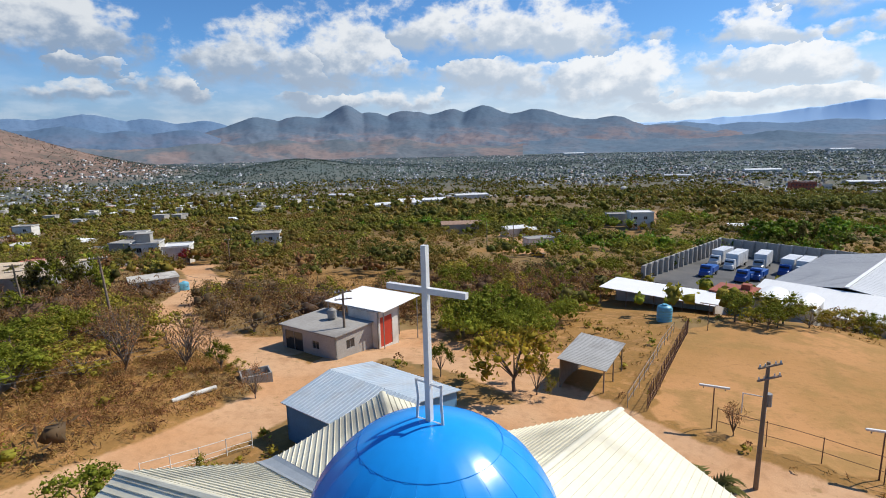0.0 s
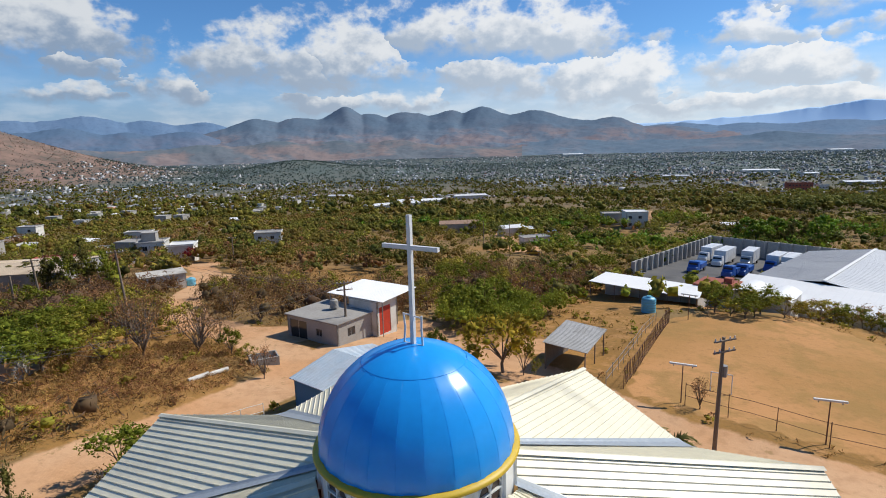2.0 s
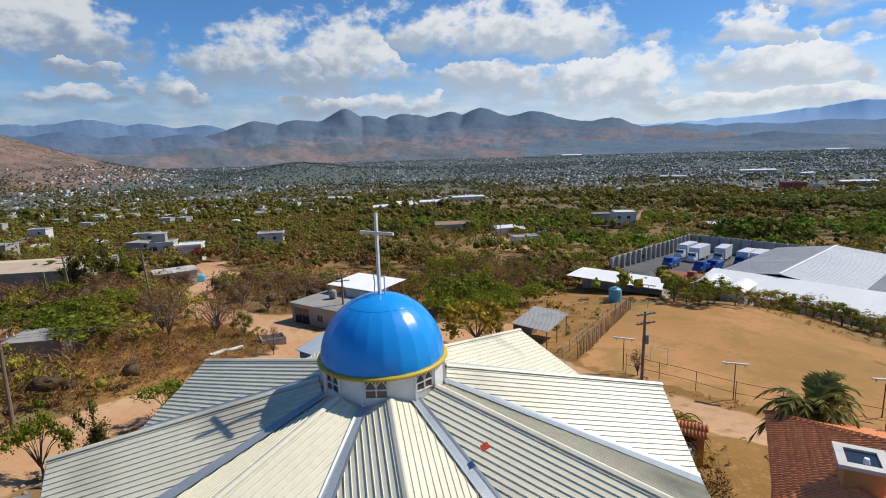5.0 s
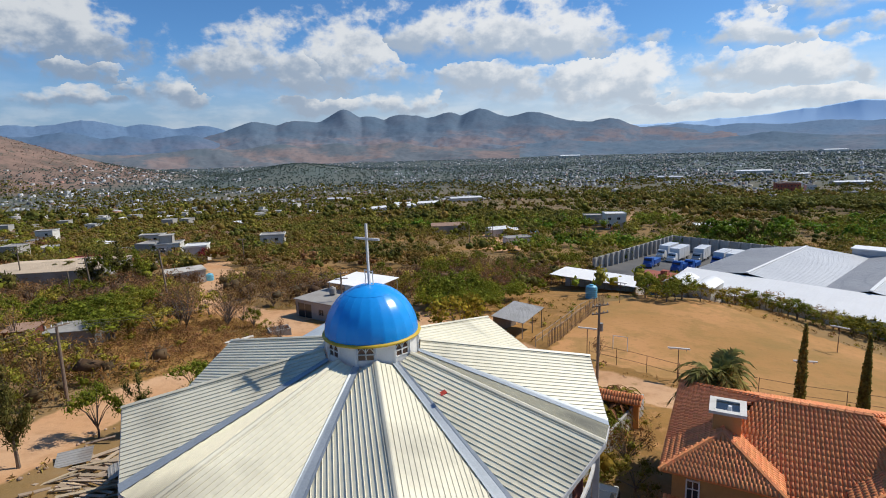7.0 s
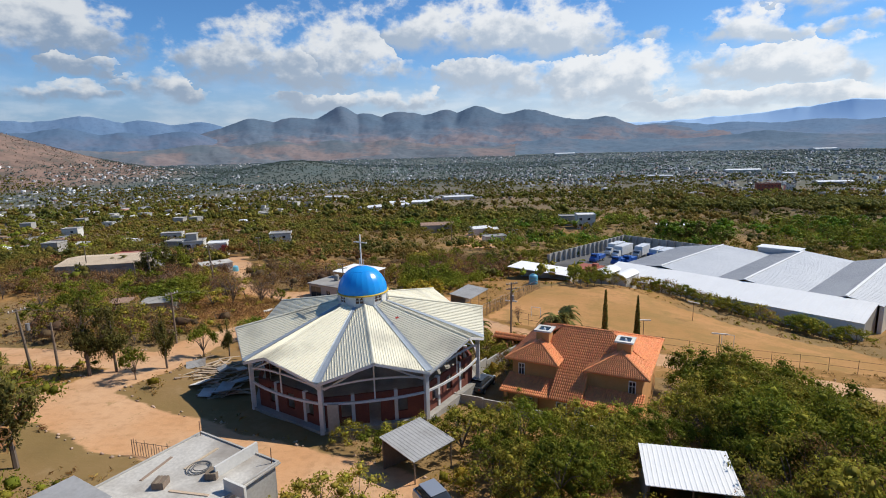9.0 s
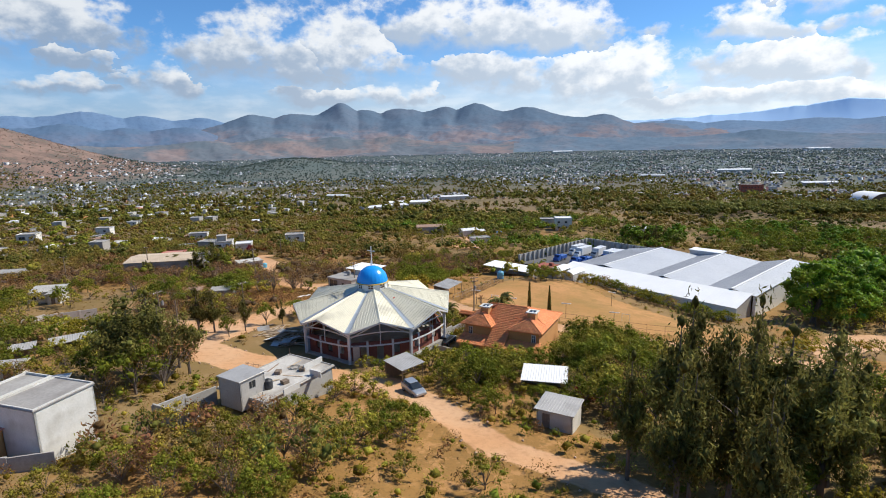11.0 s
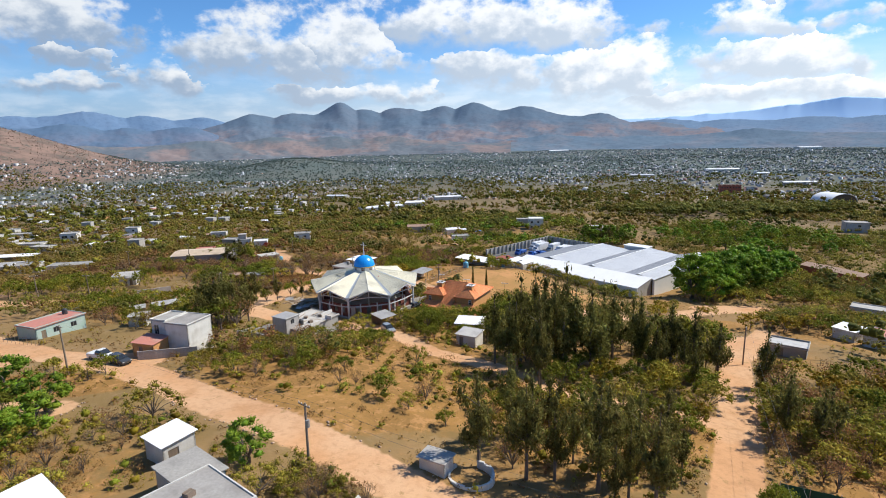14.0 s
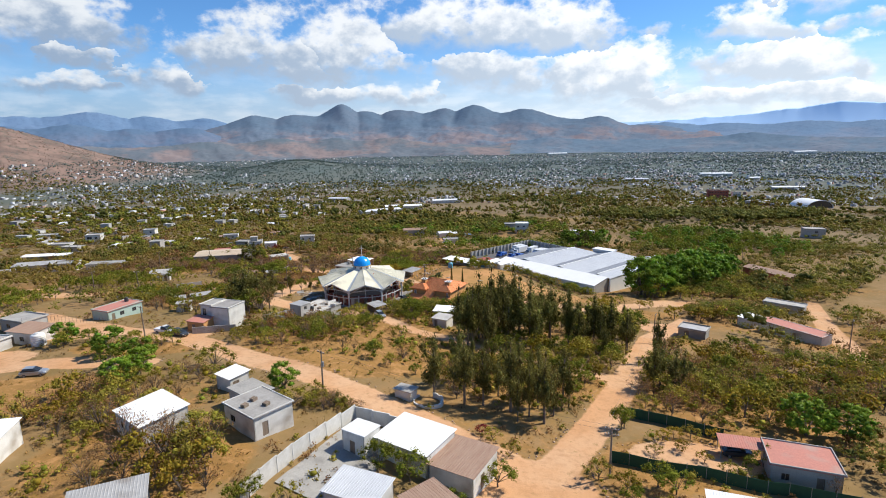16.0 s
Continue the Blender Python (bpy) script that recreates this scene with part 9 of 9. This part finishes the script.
for key, x, y, h, rot, lean, arms, bx in (("field", 18.4, 19.6, 8.0, 20, (0.12, 0), 2, True), ("left_a", -35.6, -1.8, 7.6, 70, (-0.5, 0), 1, True), ("left_b", -33.9, -0.3, 5.6, 0, (0, 0), 0, False), ("lot", -53.9, 57.0, 7.6, 30, (-0.5, 0), 2, False), ("bend", -36.2, 47.0, 9.8, 20, (-0.6, 0), 1, False), ("plain", -57.0, 56.0, 5.4, 0, (0.1, 0), 0, False),
                                          ("hut", -10.6, 44.4, 6.8, 20, (0.1, 0), 2, False), ("track_a", 5.9, -84.2, 7.4, -40, (0.15, 0), 1, True), ("junction", 45.9, -100.3, 7.2, -20, (0.05, 0), 2, False), ("track_b", -35.8, -58.1, 7.6, -30, (-0.35, 0), 1, False),
                                          ("track_c", -83.6, 0.6, 8.0, 40, (-0.2, 0), 1, False), ("lane", -27, 12, 7.0, 60, (0.1, 0), 1, False), ("right", 76.5, -36.5, 7.5, 60, (0.1, 0), 1, False), ("right_b", 124, -38, 7.5, 60, (0, 0), 1, False),
                                          ("valley_a", -92, 56, 8, 20, (0, 0), 1, False), ("valley_b", -79, 74, 8, 20, (0, 0), 1, False), ("gas_a", 12, 148, 9, 0, (0, 0), 0, False), ("gas_b", 20, 150, 9, 0, (0, 0), 0, False), ("slope_d", -48, 108, 7, 0, (0, 0), 1, False), ("slope_e", -66, -6, 8, 0, (-0.2, 0), 1, False)):
    utility_pole(key, x, y, h, rot, lean, arms, bx)


def cable(a, b, sag=0.9, off=0.0):
    a, b = POLE_TOPS[a] if isinstance(a, str) else Vector(a), POLE_TOPS[b] if isinstance(b, str) else Vector(b)
    side = (b - a).cross(Vector((0, 0, 1))).normalized() * off
    bm = bm_new()
    n = 14
    pts = [tuple(a.lerp(b, i / n) + side - Vector((0, 0, sag * 4 * (i / n) * (1 - i / n)))) for i in range(n + 1)]
    tube(bm, pts, [0.010] * (n + 1), 4)
    tagged(part("overhead_cable", bm, M["cable"]), "thin dark sagging overhead electric cable", "cable", "overhead cables")


for a, b in (("left_a", "lane"), ("lane", "hut"), ("track_a", "junction"), ("track_a", "track_b"), ("junction", "right"), ("left_a", "slope_e"), ("hut", "bend"), ("bend", "lot")):
    for off in (-0.6, 0.6):
        cable(a, b, 1.1, off)


def lamp_bar(x, y, rot):
    p = thing("floodlight_post", x, y, None, rot, "thin steel post with a white light bar", "lamp post", "light posts of the playing field")
    bm = bm_new()
    tube(bm, [(0, 0, -0.4), (0, 0, 3.2)], [0.05, 0.04], 7)
    part("post", bm, M["rust"], p)
    part("light_bar", boxed(-1.0, -0.09, 3.2, 1.0, 0.09, 3.34, bevel=0.02), M["white"], p)
    for q in (-0.7, 0.7):
        part("bracket", boxed(q - 0.03, -0.05, 3.05, q + 0.03, 0.05, 3.2), M["steel"], p)


for x, y, rot in ((19.4, 27.1, -25), (26.6, 20.7, -20), (37.6, 18.7, -15), (46.0, 13.4, -20), (52, 34, -50), (31, 52, -40)):
    lamp_bar(x, y, rot)


def goal(x, y, rot):
    g = thing("goal_frame", x, y, None, rot, "small white painted pipe goal frame", "goal")
    for q in (-0.8, 0.8):
        bm = bm_new()
        tube(bm, [(q, 0, -0.2), (q, 0, 1.7)], [0.045, 0.045], 7)
        part("post", bm, M["white"], g)
    bm = bm_new()
    tube(bm, [(-0.85, 0, 1.68), (0.85, 0, 1.68)], [0.045, 0.045], 7)
    part("crossbar", bm, M["white"], g)


goal(23.8, 29.5, -30)
goal(50.5, 19.5, -30)


def picket_fence(pts, h, gap, mat, label, rails=2, rough_tops=0.1, name="fence"):
    x0, y0 = pts[0]
    f = thing(name, x0, y0, 0, 0, label, "fence")
    f.location.z = 0
    local = np.random.RandomState(int(abs(x0 * 13 + y0 * 7)))
    for (ax, ay), (bx, by) in zip(pts, pts[1:]):
        L = math.hypot(bx - ax, by - ay)
        n = max(2, int(L / gap))
        for i in range(n + 1):
            u = i / n
            x, y = ax + (bx - ax) * u, ay + (by - ay) * u
            g = gz(x, y)
            bm = bm_new()
            tube(bm, [(x - x0, y - y0, g - 0.3), (x - x0 + local.uniform(-0.04, 0.04), y - y0, g + h + local.uniform(-1, 1) * rough_tops)], [0.035, 0.028], 5)
            part("post", bm, M[mat], f)
        for r in range(rails):
            bm = bm_new()
            z = h * (0.95 if r == 0 else 0.45 if r == 1 else 0.2)
            pts3 = [(ax + (bx - ax) * i / 6 - x0, ay + (by - ay) * i / 6 - y0, gz(ax + (bx - ax) * i / 6, ay + (by - ay) * i / 6) + z) for i in range(7)]
            tube(bm, pts3, [0.022] * 7, 5)
            part("rail", bm, M[mat], f)


picket_fence([(15.6, 29.6), (28.2, 51)], 1.9, 0.55, "rust", "dense rusty iron fence along the field", 3, 0.05)
picket_fence([(14.3, 30.2), (26.8, 51.6)], 1.3, 2.2, "steel", "pale pipe rail fence above the field", 2, 0.02)
picket_fence([(19.5, 26.6), (26.5, 20.2), (45, 12.0), (68, 7)], 1.9, 3.0, "rust", "wire and post fence along the track", 2, 0.05)
picket_fence([(-16.2, -17.4), (-12.4, -18.1)], 1.2, 0.24, "wood", "rough stick fence beside the lot", 1, 0.3)
picket_fence([(13.5, 68), (20.5, 76)], 1.1, 1.4, "wood", "rough rail fence of the paddock", 2, 0.08)
picket_fence([(-17.5, 18.5), (-12.5, 22.5)], 1.2, 1.3, "white", "white pipe gate by the annex", 3, 0.0)
picket_fence([(-76, -33), (-64, -36), (-52, -41)], 1.4, 1.1, "wood", "rough stick fence along the track", 1, 0.25)
picket_fence([(80, -34), (96, -38), (112, -45)], 1.2, 1.5, "wood", "leaning post and wire fence", 2, 0.15)

sg = thing("sign", 18.2, 76.0, None, 20, "small blank white notice board on a post", "sign")
bm = bm_new()
tube(bm, [(0, 0.05, -0.3), (0, 0.05, 1.6)], [0.04, 0.04], 6)
part("post", bm, M["steel"], sg)
part("board", boxed(-0.4, -0.02, 1.0, 0.4, 0.02, 2.1, bevel=0.01), M["white"], sg)


# ---- loose things near the church ----
def lumber_pile(x, y, n, spread_x, spread_y, label, seed):
    r = np.random.RandomState(seed)
    p = thing("lumber_pile", x, y, None, 20, label, "lumber")
    for i in range(n):
        L, w, t = r.uniform(1.6, 4.2), r.uniform(0.14, 0.34), r.uniform(0.04, 0.1)
        px, py = r.normal() * spread_x, r.normal() * spread_y
        z = 0.06 + 0.7 * math.exp(-(px / spread_x) ** 2 - (py / spread_y) ** 2) * r.uniform(0, 1)
        part("plank", boxed(-L / 2, -w / 2, -t / 2, L / 2, w / 2, t / 2), M["plank"], p, m=pose(px, py, z, r.uniform(-9, 9), r.uniform(-12, 12), r.normal() * 35))
    for i in range(4):
        part("sheet", sheet(r.uniform(1.0, 1.6), r.uniform(1.8, 2.6), 0, 0, 0.02, 0.2, 0.02), M["tin"], p, m=pose(r.normal() * spread_x, r.normal() * spread_y, 0.55, r.uniform(-20, 20), r.uniform(-20, 20), r.uniform(0, 180)))


lumber_pile(-17.6, 1.2, 70, 2.8, 2.0, "heap of cut lumber, planks and scrap sheets", 5)
lumber_pile(-15.2, -2.8, 22, 1.4, 1.2, "small heap of broken boards and scrap", 6)

for x, y, rot in ((-20.6, 30.0, -38), (-19.6, 31.6, -44)):
    bm = bm_new()
    lathe(bm, [(0.17, -0.9), (0.2, -0.9), (0.2, 0.9), (0.17, 0.9), (0.15, 0.88), (0.15, -0.88), (0.17, -0.9)], 14)
    tagged(part("pipe", bm, M["white_wall"], None, m=pose(x, y, gz(x, y) + 0.19, 90, 0, rot)), "pale concrete pipe length lying on the ground", "pipe", "concrete pipes")
house(-45.2, 31, 10, 3.0, 2.4, 2.1, "brick", "shed", "tin_rust", "small red brick hut with sheet roof", "hut", front=((0.8, 0, 0.8, 1.7, "door"),), rise=0.25)
house(-38.5, 30.5, 10, 5.0, 4.0, 2.2, "concrete", "flat", "slab", "low concrete cistern house with flat slab", "hut", parapet=0.0)


def well(x, y):
    w = thing("well_ring", x, y, None, 0, "low round whitewashed masonry ring", "wall")
    n = 18
    for k in range(n):
        if 3 < k < 7:
            continue
        a = 2 * math.pi * k / n
        part("stone", boxed(-0.42, -0.14, -0.4, 0.42, 0.14, 0.55 + 0.1 * math.sin(k * 2.3), bevel=0.03), M["white_wall"], w, m=pose(2.3 * math.cos(a), 2.3 * math.sin(a), 0, 0, 0, math.degrees(a) + 90))


well(22.2, -82.6)
house(18.6, -81.6, -30, 3.0, 2.0, 1.5, "white_wall", "flat", "slab", "low ruined whitewashed store by the track", "hut", parapet=0.0)


def coil(x, y, z):
    bm = bm_new()
    for k in range(3):
        r = 0.75 - 0.12 * k
        tube(bm, [(r * math.cos(i * 0.3142) + 0.1 * k, r * math.sin(i * 0.3142), 0.04 + 0.05 * k) for i in range(21)], [0.03] * 21, 5)
    tagged(part("hose_coil", bm, M["cable"], None, m=pose(x, y, z)), "coil of dark hose lying on the roof", "hose")


coil(-6.9, -25.7, 5.46)
for x, y, z in ((-6.8, -30.2, 5.44), (-8.4, -27.4, 5.44), (-5.6, -26.6, 5.44), (-1.6, -93.2, gz(-0.9, -93.6) + 3.14), (0.6, -94.6, gz(-0.9, -93.6) + 3.14), (-2.2, -95.0, gz(-0.9, -93.6) + 3.14)):
    c = thing("crate", x, y, z, rs.uniform(0, 90), "old wooden slatted crate on a flat roof", "crate", "crates on the roofs")
    for i in range(4):
        part("slat", boxed(-0.4, -0.32 + i * 0.18, 0.4, 0.4, -0.18 + i * 0.18, 0.43), M["wood"], c)
    part("box_body", boxed(-0.4, -0.33, 0, 0.4, 0.37, 0.4), M["wood"], c)

# red pennant caught on the church roof
bm = bm_new()
vs = [bm.verts.new(p) for p in ((0, 0, 0), (0.34, 0.05, 0.02), (0.3, 0.3, 0.06), (0.02, 0.26, 0.03), (0, 0, 0.02), (0.34, 0.05, 0.04), (0.3, 0.3, 0.08), (0.02, 0.26, 0.05))]
for q in ((3, 2, 1, 0), (4, 5, 6, 7), (0, 1, 5, 4), (1, 2, 6, 5), (2, 3, 7, 6), (3, 0, 4, 7)):
    bm.faces.new([vs[i] for i in q])
tagged(part("rag", bm, M["red_door"], None, m=pose(3.9, -4.9, 8.05, 12, -10, 20)), "faded red rag lying on the roof", "rag")

# ---- ground cover: brush, tufts, stones ----
brush_rs = np.random.RandomState(77)


def near_points(n, keep_bare, box_=(-75, 125, -112, 90)):
    x, y = brush_rs.uniform(box_[0], box_[1], n), brush_rs.uniform(box_[2], box_[3], n)
    k = np.ones(n, bool)
    for a, b, c in TAKEN:
        k &= (x - a) ** 2 + (y - b) ** 2 > c * c
    k &= (bare(x, y) < keep_bare) & ~inside(x, y, FIELD)
    return np.c_[x, y][k]


for mt, n, h0, h1, lab in (("leaf_dry", 2600, 0.35, 1.1, "low brown brush"), ("leaf_scrub", 1900, 0.4, 1.3, "low olive brush"), ("leaf_yellow", 500, 0.3, 0.8, "low yellowing weeds")):
    p = near_points(n, 0.3)
    k = value_noise(p[:, 0], p[:, 1], 9, 71) > 0.42
    p = p[k]
    thicket("brush", lab + " scattered over the slope", M[mt], p, brush_rs.uniform(h0, h1, len(p)), 26, 0.16, brush_rs)
p = near_points(26000, 0.55)
p = p[value_noise(p[:, 0], p[:, 1], 6, 72) > 0.35]
thicket("dry_grass", "tufts of dry straw-coloured grass", M["grass_dry"], p, brush_rs.uniform(0.18, 0.5, len(p)), 5, 0.5, brush_rs, 0.25)

# stones along the track edges
x, y = brush_rs.uniform(-40, 90, 26000), brush_rs.uniform(-110, 10, 26000)
b = bare(x, y)
k = (b > 0.05) & (b < 0.5)
x, y = x[k][:900], y[k][:900]
z = floor_at(x, y)
s = brush_rs.uniform(0.06, 0.30, len(x)) ** 1.2
octa = np.array([(1, 0, 0), (0, 1, 0), (-1, 0, 0), (0, -1, 0), (0, 0, 0.8), (0, 0, -0.5)])
v = octa[None] * s[:, None, None] * brush_rs.uniform(0.7, 1.3, (len(x), 6, 1)) + np.stack([x, y, z + 0.04], -1)[:, None]
f = np.array([(0, 1, 4), (1, 2, 4), (2, 3, 4), (3, 0, 4), (1, 0, 5), (2, 1, 5), (3, 2, 5), (0, 3, 5)])
M["stone"] = material("loose_stone", (0.46, 0.34, 0.25), (0.38, 0.26, 0.18), 1.2, 0.95, fine=0.3, island=0.3)
tagged(new("stones", quads_mesh("stones", v.reshape(-1, 3), (np.arange(len(x))[:, None, None] * 6 + f[None]).reshape(-1, 3), M["stone"])), "loose stones along the track edges", "stones", kind="stuff")

# close brown thickets below the hut yard and along the slope
patches = ((-28, 66, 27, 14, 260), (9, 82, 21, 14, 190), (20, 100, 22, 12, 120), (-42, 53, 16, 6, 70), (-62, 66, 26, 20, 260), (-36, 18, 14, 9, 60), (-100, 60, 24, 30, 220))
green_patches = ((90, -62, 26, 18, 120), (118, -66, 18, 24, 110), (104, -95, 24, 14, 160), (150, -40, 30, 34, 260), (112, -6, 14, 8, 80), (140, 34, 26, 22, 140), (-66, -10, 22, 12, 60), (-90, -40, 24, 20, 60), (60, -20, 10, 10, 30), (-10, -46, 14, 6, 30))
low_patches = ((15.5, 2, 2.4, 8, 60), (17.5, 10, 2, 5, 30), (40, -73, 16, 9, 130), (78, -66, 18, 20, 150), (54, -50, 14, 12, 26), (48, -36, 18, 10, 24), (22, -52, 13, 9, 50), (40, -60, 12, 5, 26), (20, -31, 16, 7, 80), (22, -39, 10, 6, 40), (17, -21, 11, 5, 90), (30, -20, 8, 8, 60), (-35, -5, 14, 12, 120), (-34, 16, 10, 6, 30), (-20, 14, 4, 3, 20), (-22, -30, 8, 8, 50), (-8, -47, 18, 9, 70), (6, -58, 16, 10, 50), (20, -58, 12, 8, 60), (-34, -60, 14, 5, 40), (-18, -86, 16, 14, 160), (8, -86, 6, 3, 30), (60, -95, 12, 6, 40), (-30, -100, 22, 12, 120), (2, -25.5, 5, 4, 40), (30, -66, 14, 6, 60), (76, -78, 14, 8, 30))
dark_patches = ((190, 160, 55, 55, 200), (70, 150, 60, 20, 90), (40, 230, 80, 30, 160))
mixed_patches = ((-70, 150, 50, 40, 160), (-40, 108, 40, 18, 120), (-95, 110, 30, 20, 90))


def patch_points(spec):
    pts = []
    for cx, cy, rx, ry, n in spec:
        a, r = brush_rs.uniform(0, 6.28, n), np.sqrt(brush_rs.uniform(0, 1, n))
        pts.append(np.c_[cx + rx * r * np.cos(a), cy + ry * r * np.sin(a)])
    pts = np.concatenate(pts)
    return pts[off_built(pts[:, 0], pts[:, 1])]


pts = patch_points(patches)
for k, (mt, lab) in enumerate((("leaf_dry", "brown twiggy thicket on the slope"), ("leaf_dry", "dense brown brushwood on the slope"), ("leaf_twig", "grey-brown leafless thicket on the slope"))):
    q = pts[k::3]
    thicket("scrub_thicket", lab, M[mt], q, brush_rs.uniform(2.4, 4.4, len(q)), 80, 0.085, brush_rs, 0.22)
pts = patch_points(green_patches)
for k, (mt, lab) in enumerate((("leaf_olive", "olive thicket beside the tracks"), ("leaf_dry", "brown thicket beside the tracks"), ("leaf_mid", "green thicket beside the tracks"), ("leaf_shade", "dark scrub beside the tracks"))):
    q = pts[k::4]
    thicket("scrub_thicket", lab, M[mt], q, brush_rs.uniform(2.2, 5.0, len(q)), 130, 0.048, brush_rs, 0.5, 4)
pts = patch_points(dark_patches)
for k, (mt, lab) in enumerate((("leaf_ficus", "dark green trees down the slope"), ("leaf_green", "leafy green trees down the slope"))):
    q = pts[k::2]
    thicket("tree_stand_crowns", lab, M[mt], q, brush_rs.uniform(3.5, 6.5, len(q)), 40, 0.085, brush_rs, 0.6, 5)
# the dense hedge of shrubs beyond the hut
pts = patch_points(((1, 51, 4.5, 4, 34), (8, 53, 5, 5, 40), (13, 60, 5, 4, 24)))
thicket("shrub_hedge", "dense upright green shrubs beyond the hut", M["leaf_green"], pts, brush_rs.uniform(2.2, 3.8, len(pts)), 170, 0.05, brush_rs, 0.45, 5)
pts = patch_points(mixed_patches)
for k, (mt, lab) in enumerate((("leaf_olive", "dusty olive trees round the hamlet"), ("leaf_shade", "dark trees round the hamlet"), ("leaf_dry", "brown leafless trees round the hamlet"))):
    q = pts[k::3]
    thicket("tree_stand_crowns", lab, M[mt], q, brush_rs.uniform(2.6, 5.6, len(q)), 50, 0.075, brush_rs, 0.5, 5)
pts = patch_points(low_patches)
for k, (mt, lab) in enumerate((("leaf_scrub", "low olive bushes on the open slope"), ("leaf_dry", "low dry bushes on the open slope"), ("leaf_green", "low green bushes on the open slope"), ("leaf_yellow", "low yellowing bushes on the open slope"))):
    q = pts[k::4]
    thicket("low_bushes", lab, M[mt], q, brush_rs.uniform(0.7, 2.1, len(q)), 110, 0.06, brush_rs, 0.5)
# the dry mound beside the lane
pts = patch_points(((-27, 33, 11, 8, 1500), (-24, 22, 7, 7, 500), (-22, 41, 8, 4, 400), (-38, 26, 9, 8, 500)))
for k, (mt, lab) in enumerate((("leaf_dry", "knee-high reddish dry grass on the mound"), ("grass_dry", "bleached dry grass on the mound"))):
    q = pts[k::2]
    thicket("dry_grass", lab, M[mt], q, brush_rs.uniform(0.3, 0.75, len(q)), 14, 0.3, brush_rs, 0.14)
pts = patch_points(((-30, 22, 12, 7, 50), (-34, 38, 10, 8, 70), (-24, 50, 10, 4, 40), (-48, 46, 12, 8, 70)))
thicket("low_bushes", "low leafless brown bushes round the mound", M["leaf_dry"], pts, brush_rs.uniform(0.8, 2.0, len(pts)), 90, 0.08, brush_rs, 0.2)


# ---- dry agaves and shrubs along the boundary wall ----
def agave(x, y, h):
    ag = thing("agave", x, y, None, 0, "tall grey-brown agave with drooping dry leaves by the boundary wall", "agave")
    bm = bm_new()
    tube(bm, [(0, 0, -0.2), (0.03, 0.02, h * 0.3), (0, 0, h * 0.55)], [0.14, 0.12, 0.08], 7)
    part("stem", bm, M["bark"], ag)
    shapes = []
    for k in range(5):
        bm, rows = bm_new(), []
        L, up = h * brush_rs.uniform(0.5, 0.68), brush_rs.uniform(0.5, 1.3)
        for i in range(6):
            t = i / 5
            w = 0.13 * (1 - t) ** 0.6 + 0.012
            c = Vector((L * t, 0, L * (up * t - 1.25 * t * t)))
            rows.append([bm.verts.new(c + Vector((0, s * w, 0.05 * abs(s)))) for s in (-1, 0, 1)])
        for r0, r1 in zip(rows, rows[1:]):
            for i in (0, 1):
                bm.faces.new((r0[i], r1[i], r1[i + 1], r0[i + 1]))
        shapes.append(bm)
    meshes = [finish(b, "agave_leaf", M["leaf_dry" if k % 2 else "leaf_scrub"]) for k, b in enumerate(shapes)]
    for k in range(30):
        part("leaf", meshes[k % 5], None, ag, m=pose(0, 0, h * brush_rs.uniform(0.2, 0.56), rz=k * 137.5 + brush_rs.uniform(-20, 20)))


for x, y, h in ((16.4, 9.4, 3.2), (17.3, 10.6, 3.6), (16.6, 11.8, 3.4), (18.2, 12.0, 3.2), (17.6, 13.2, 3.0), (15.6, 10.4, 3.0), (19.0, 13.4, 2.8)):
    agave(x, y, h)
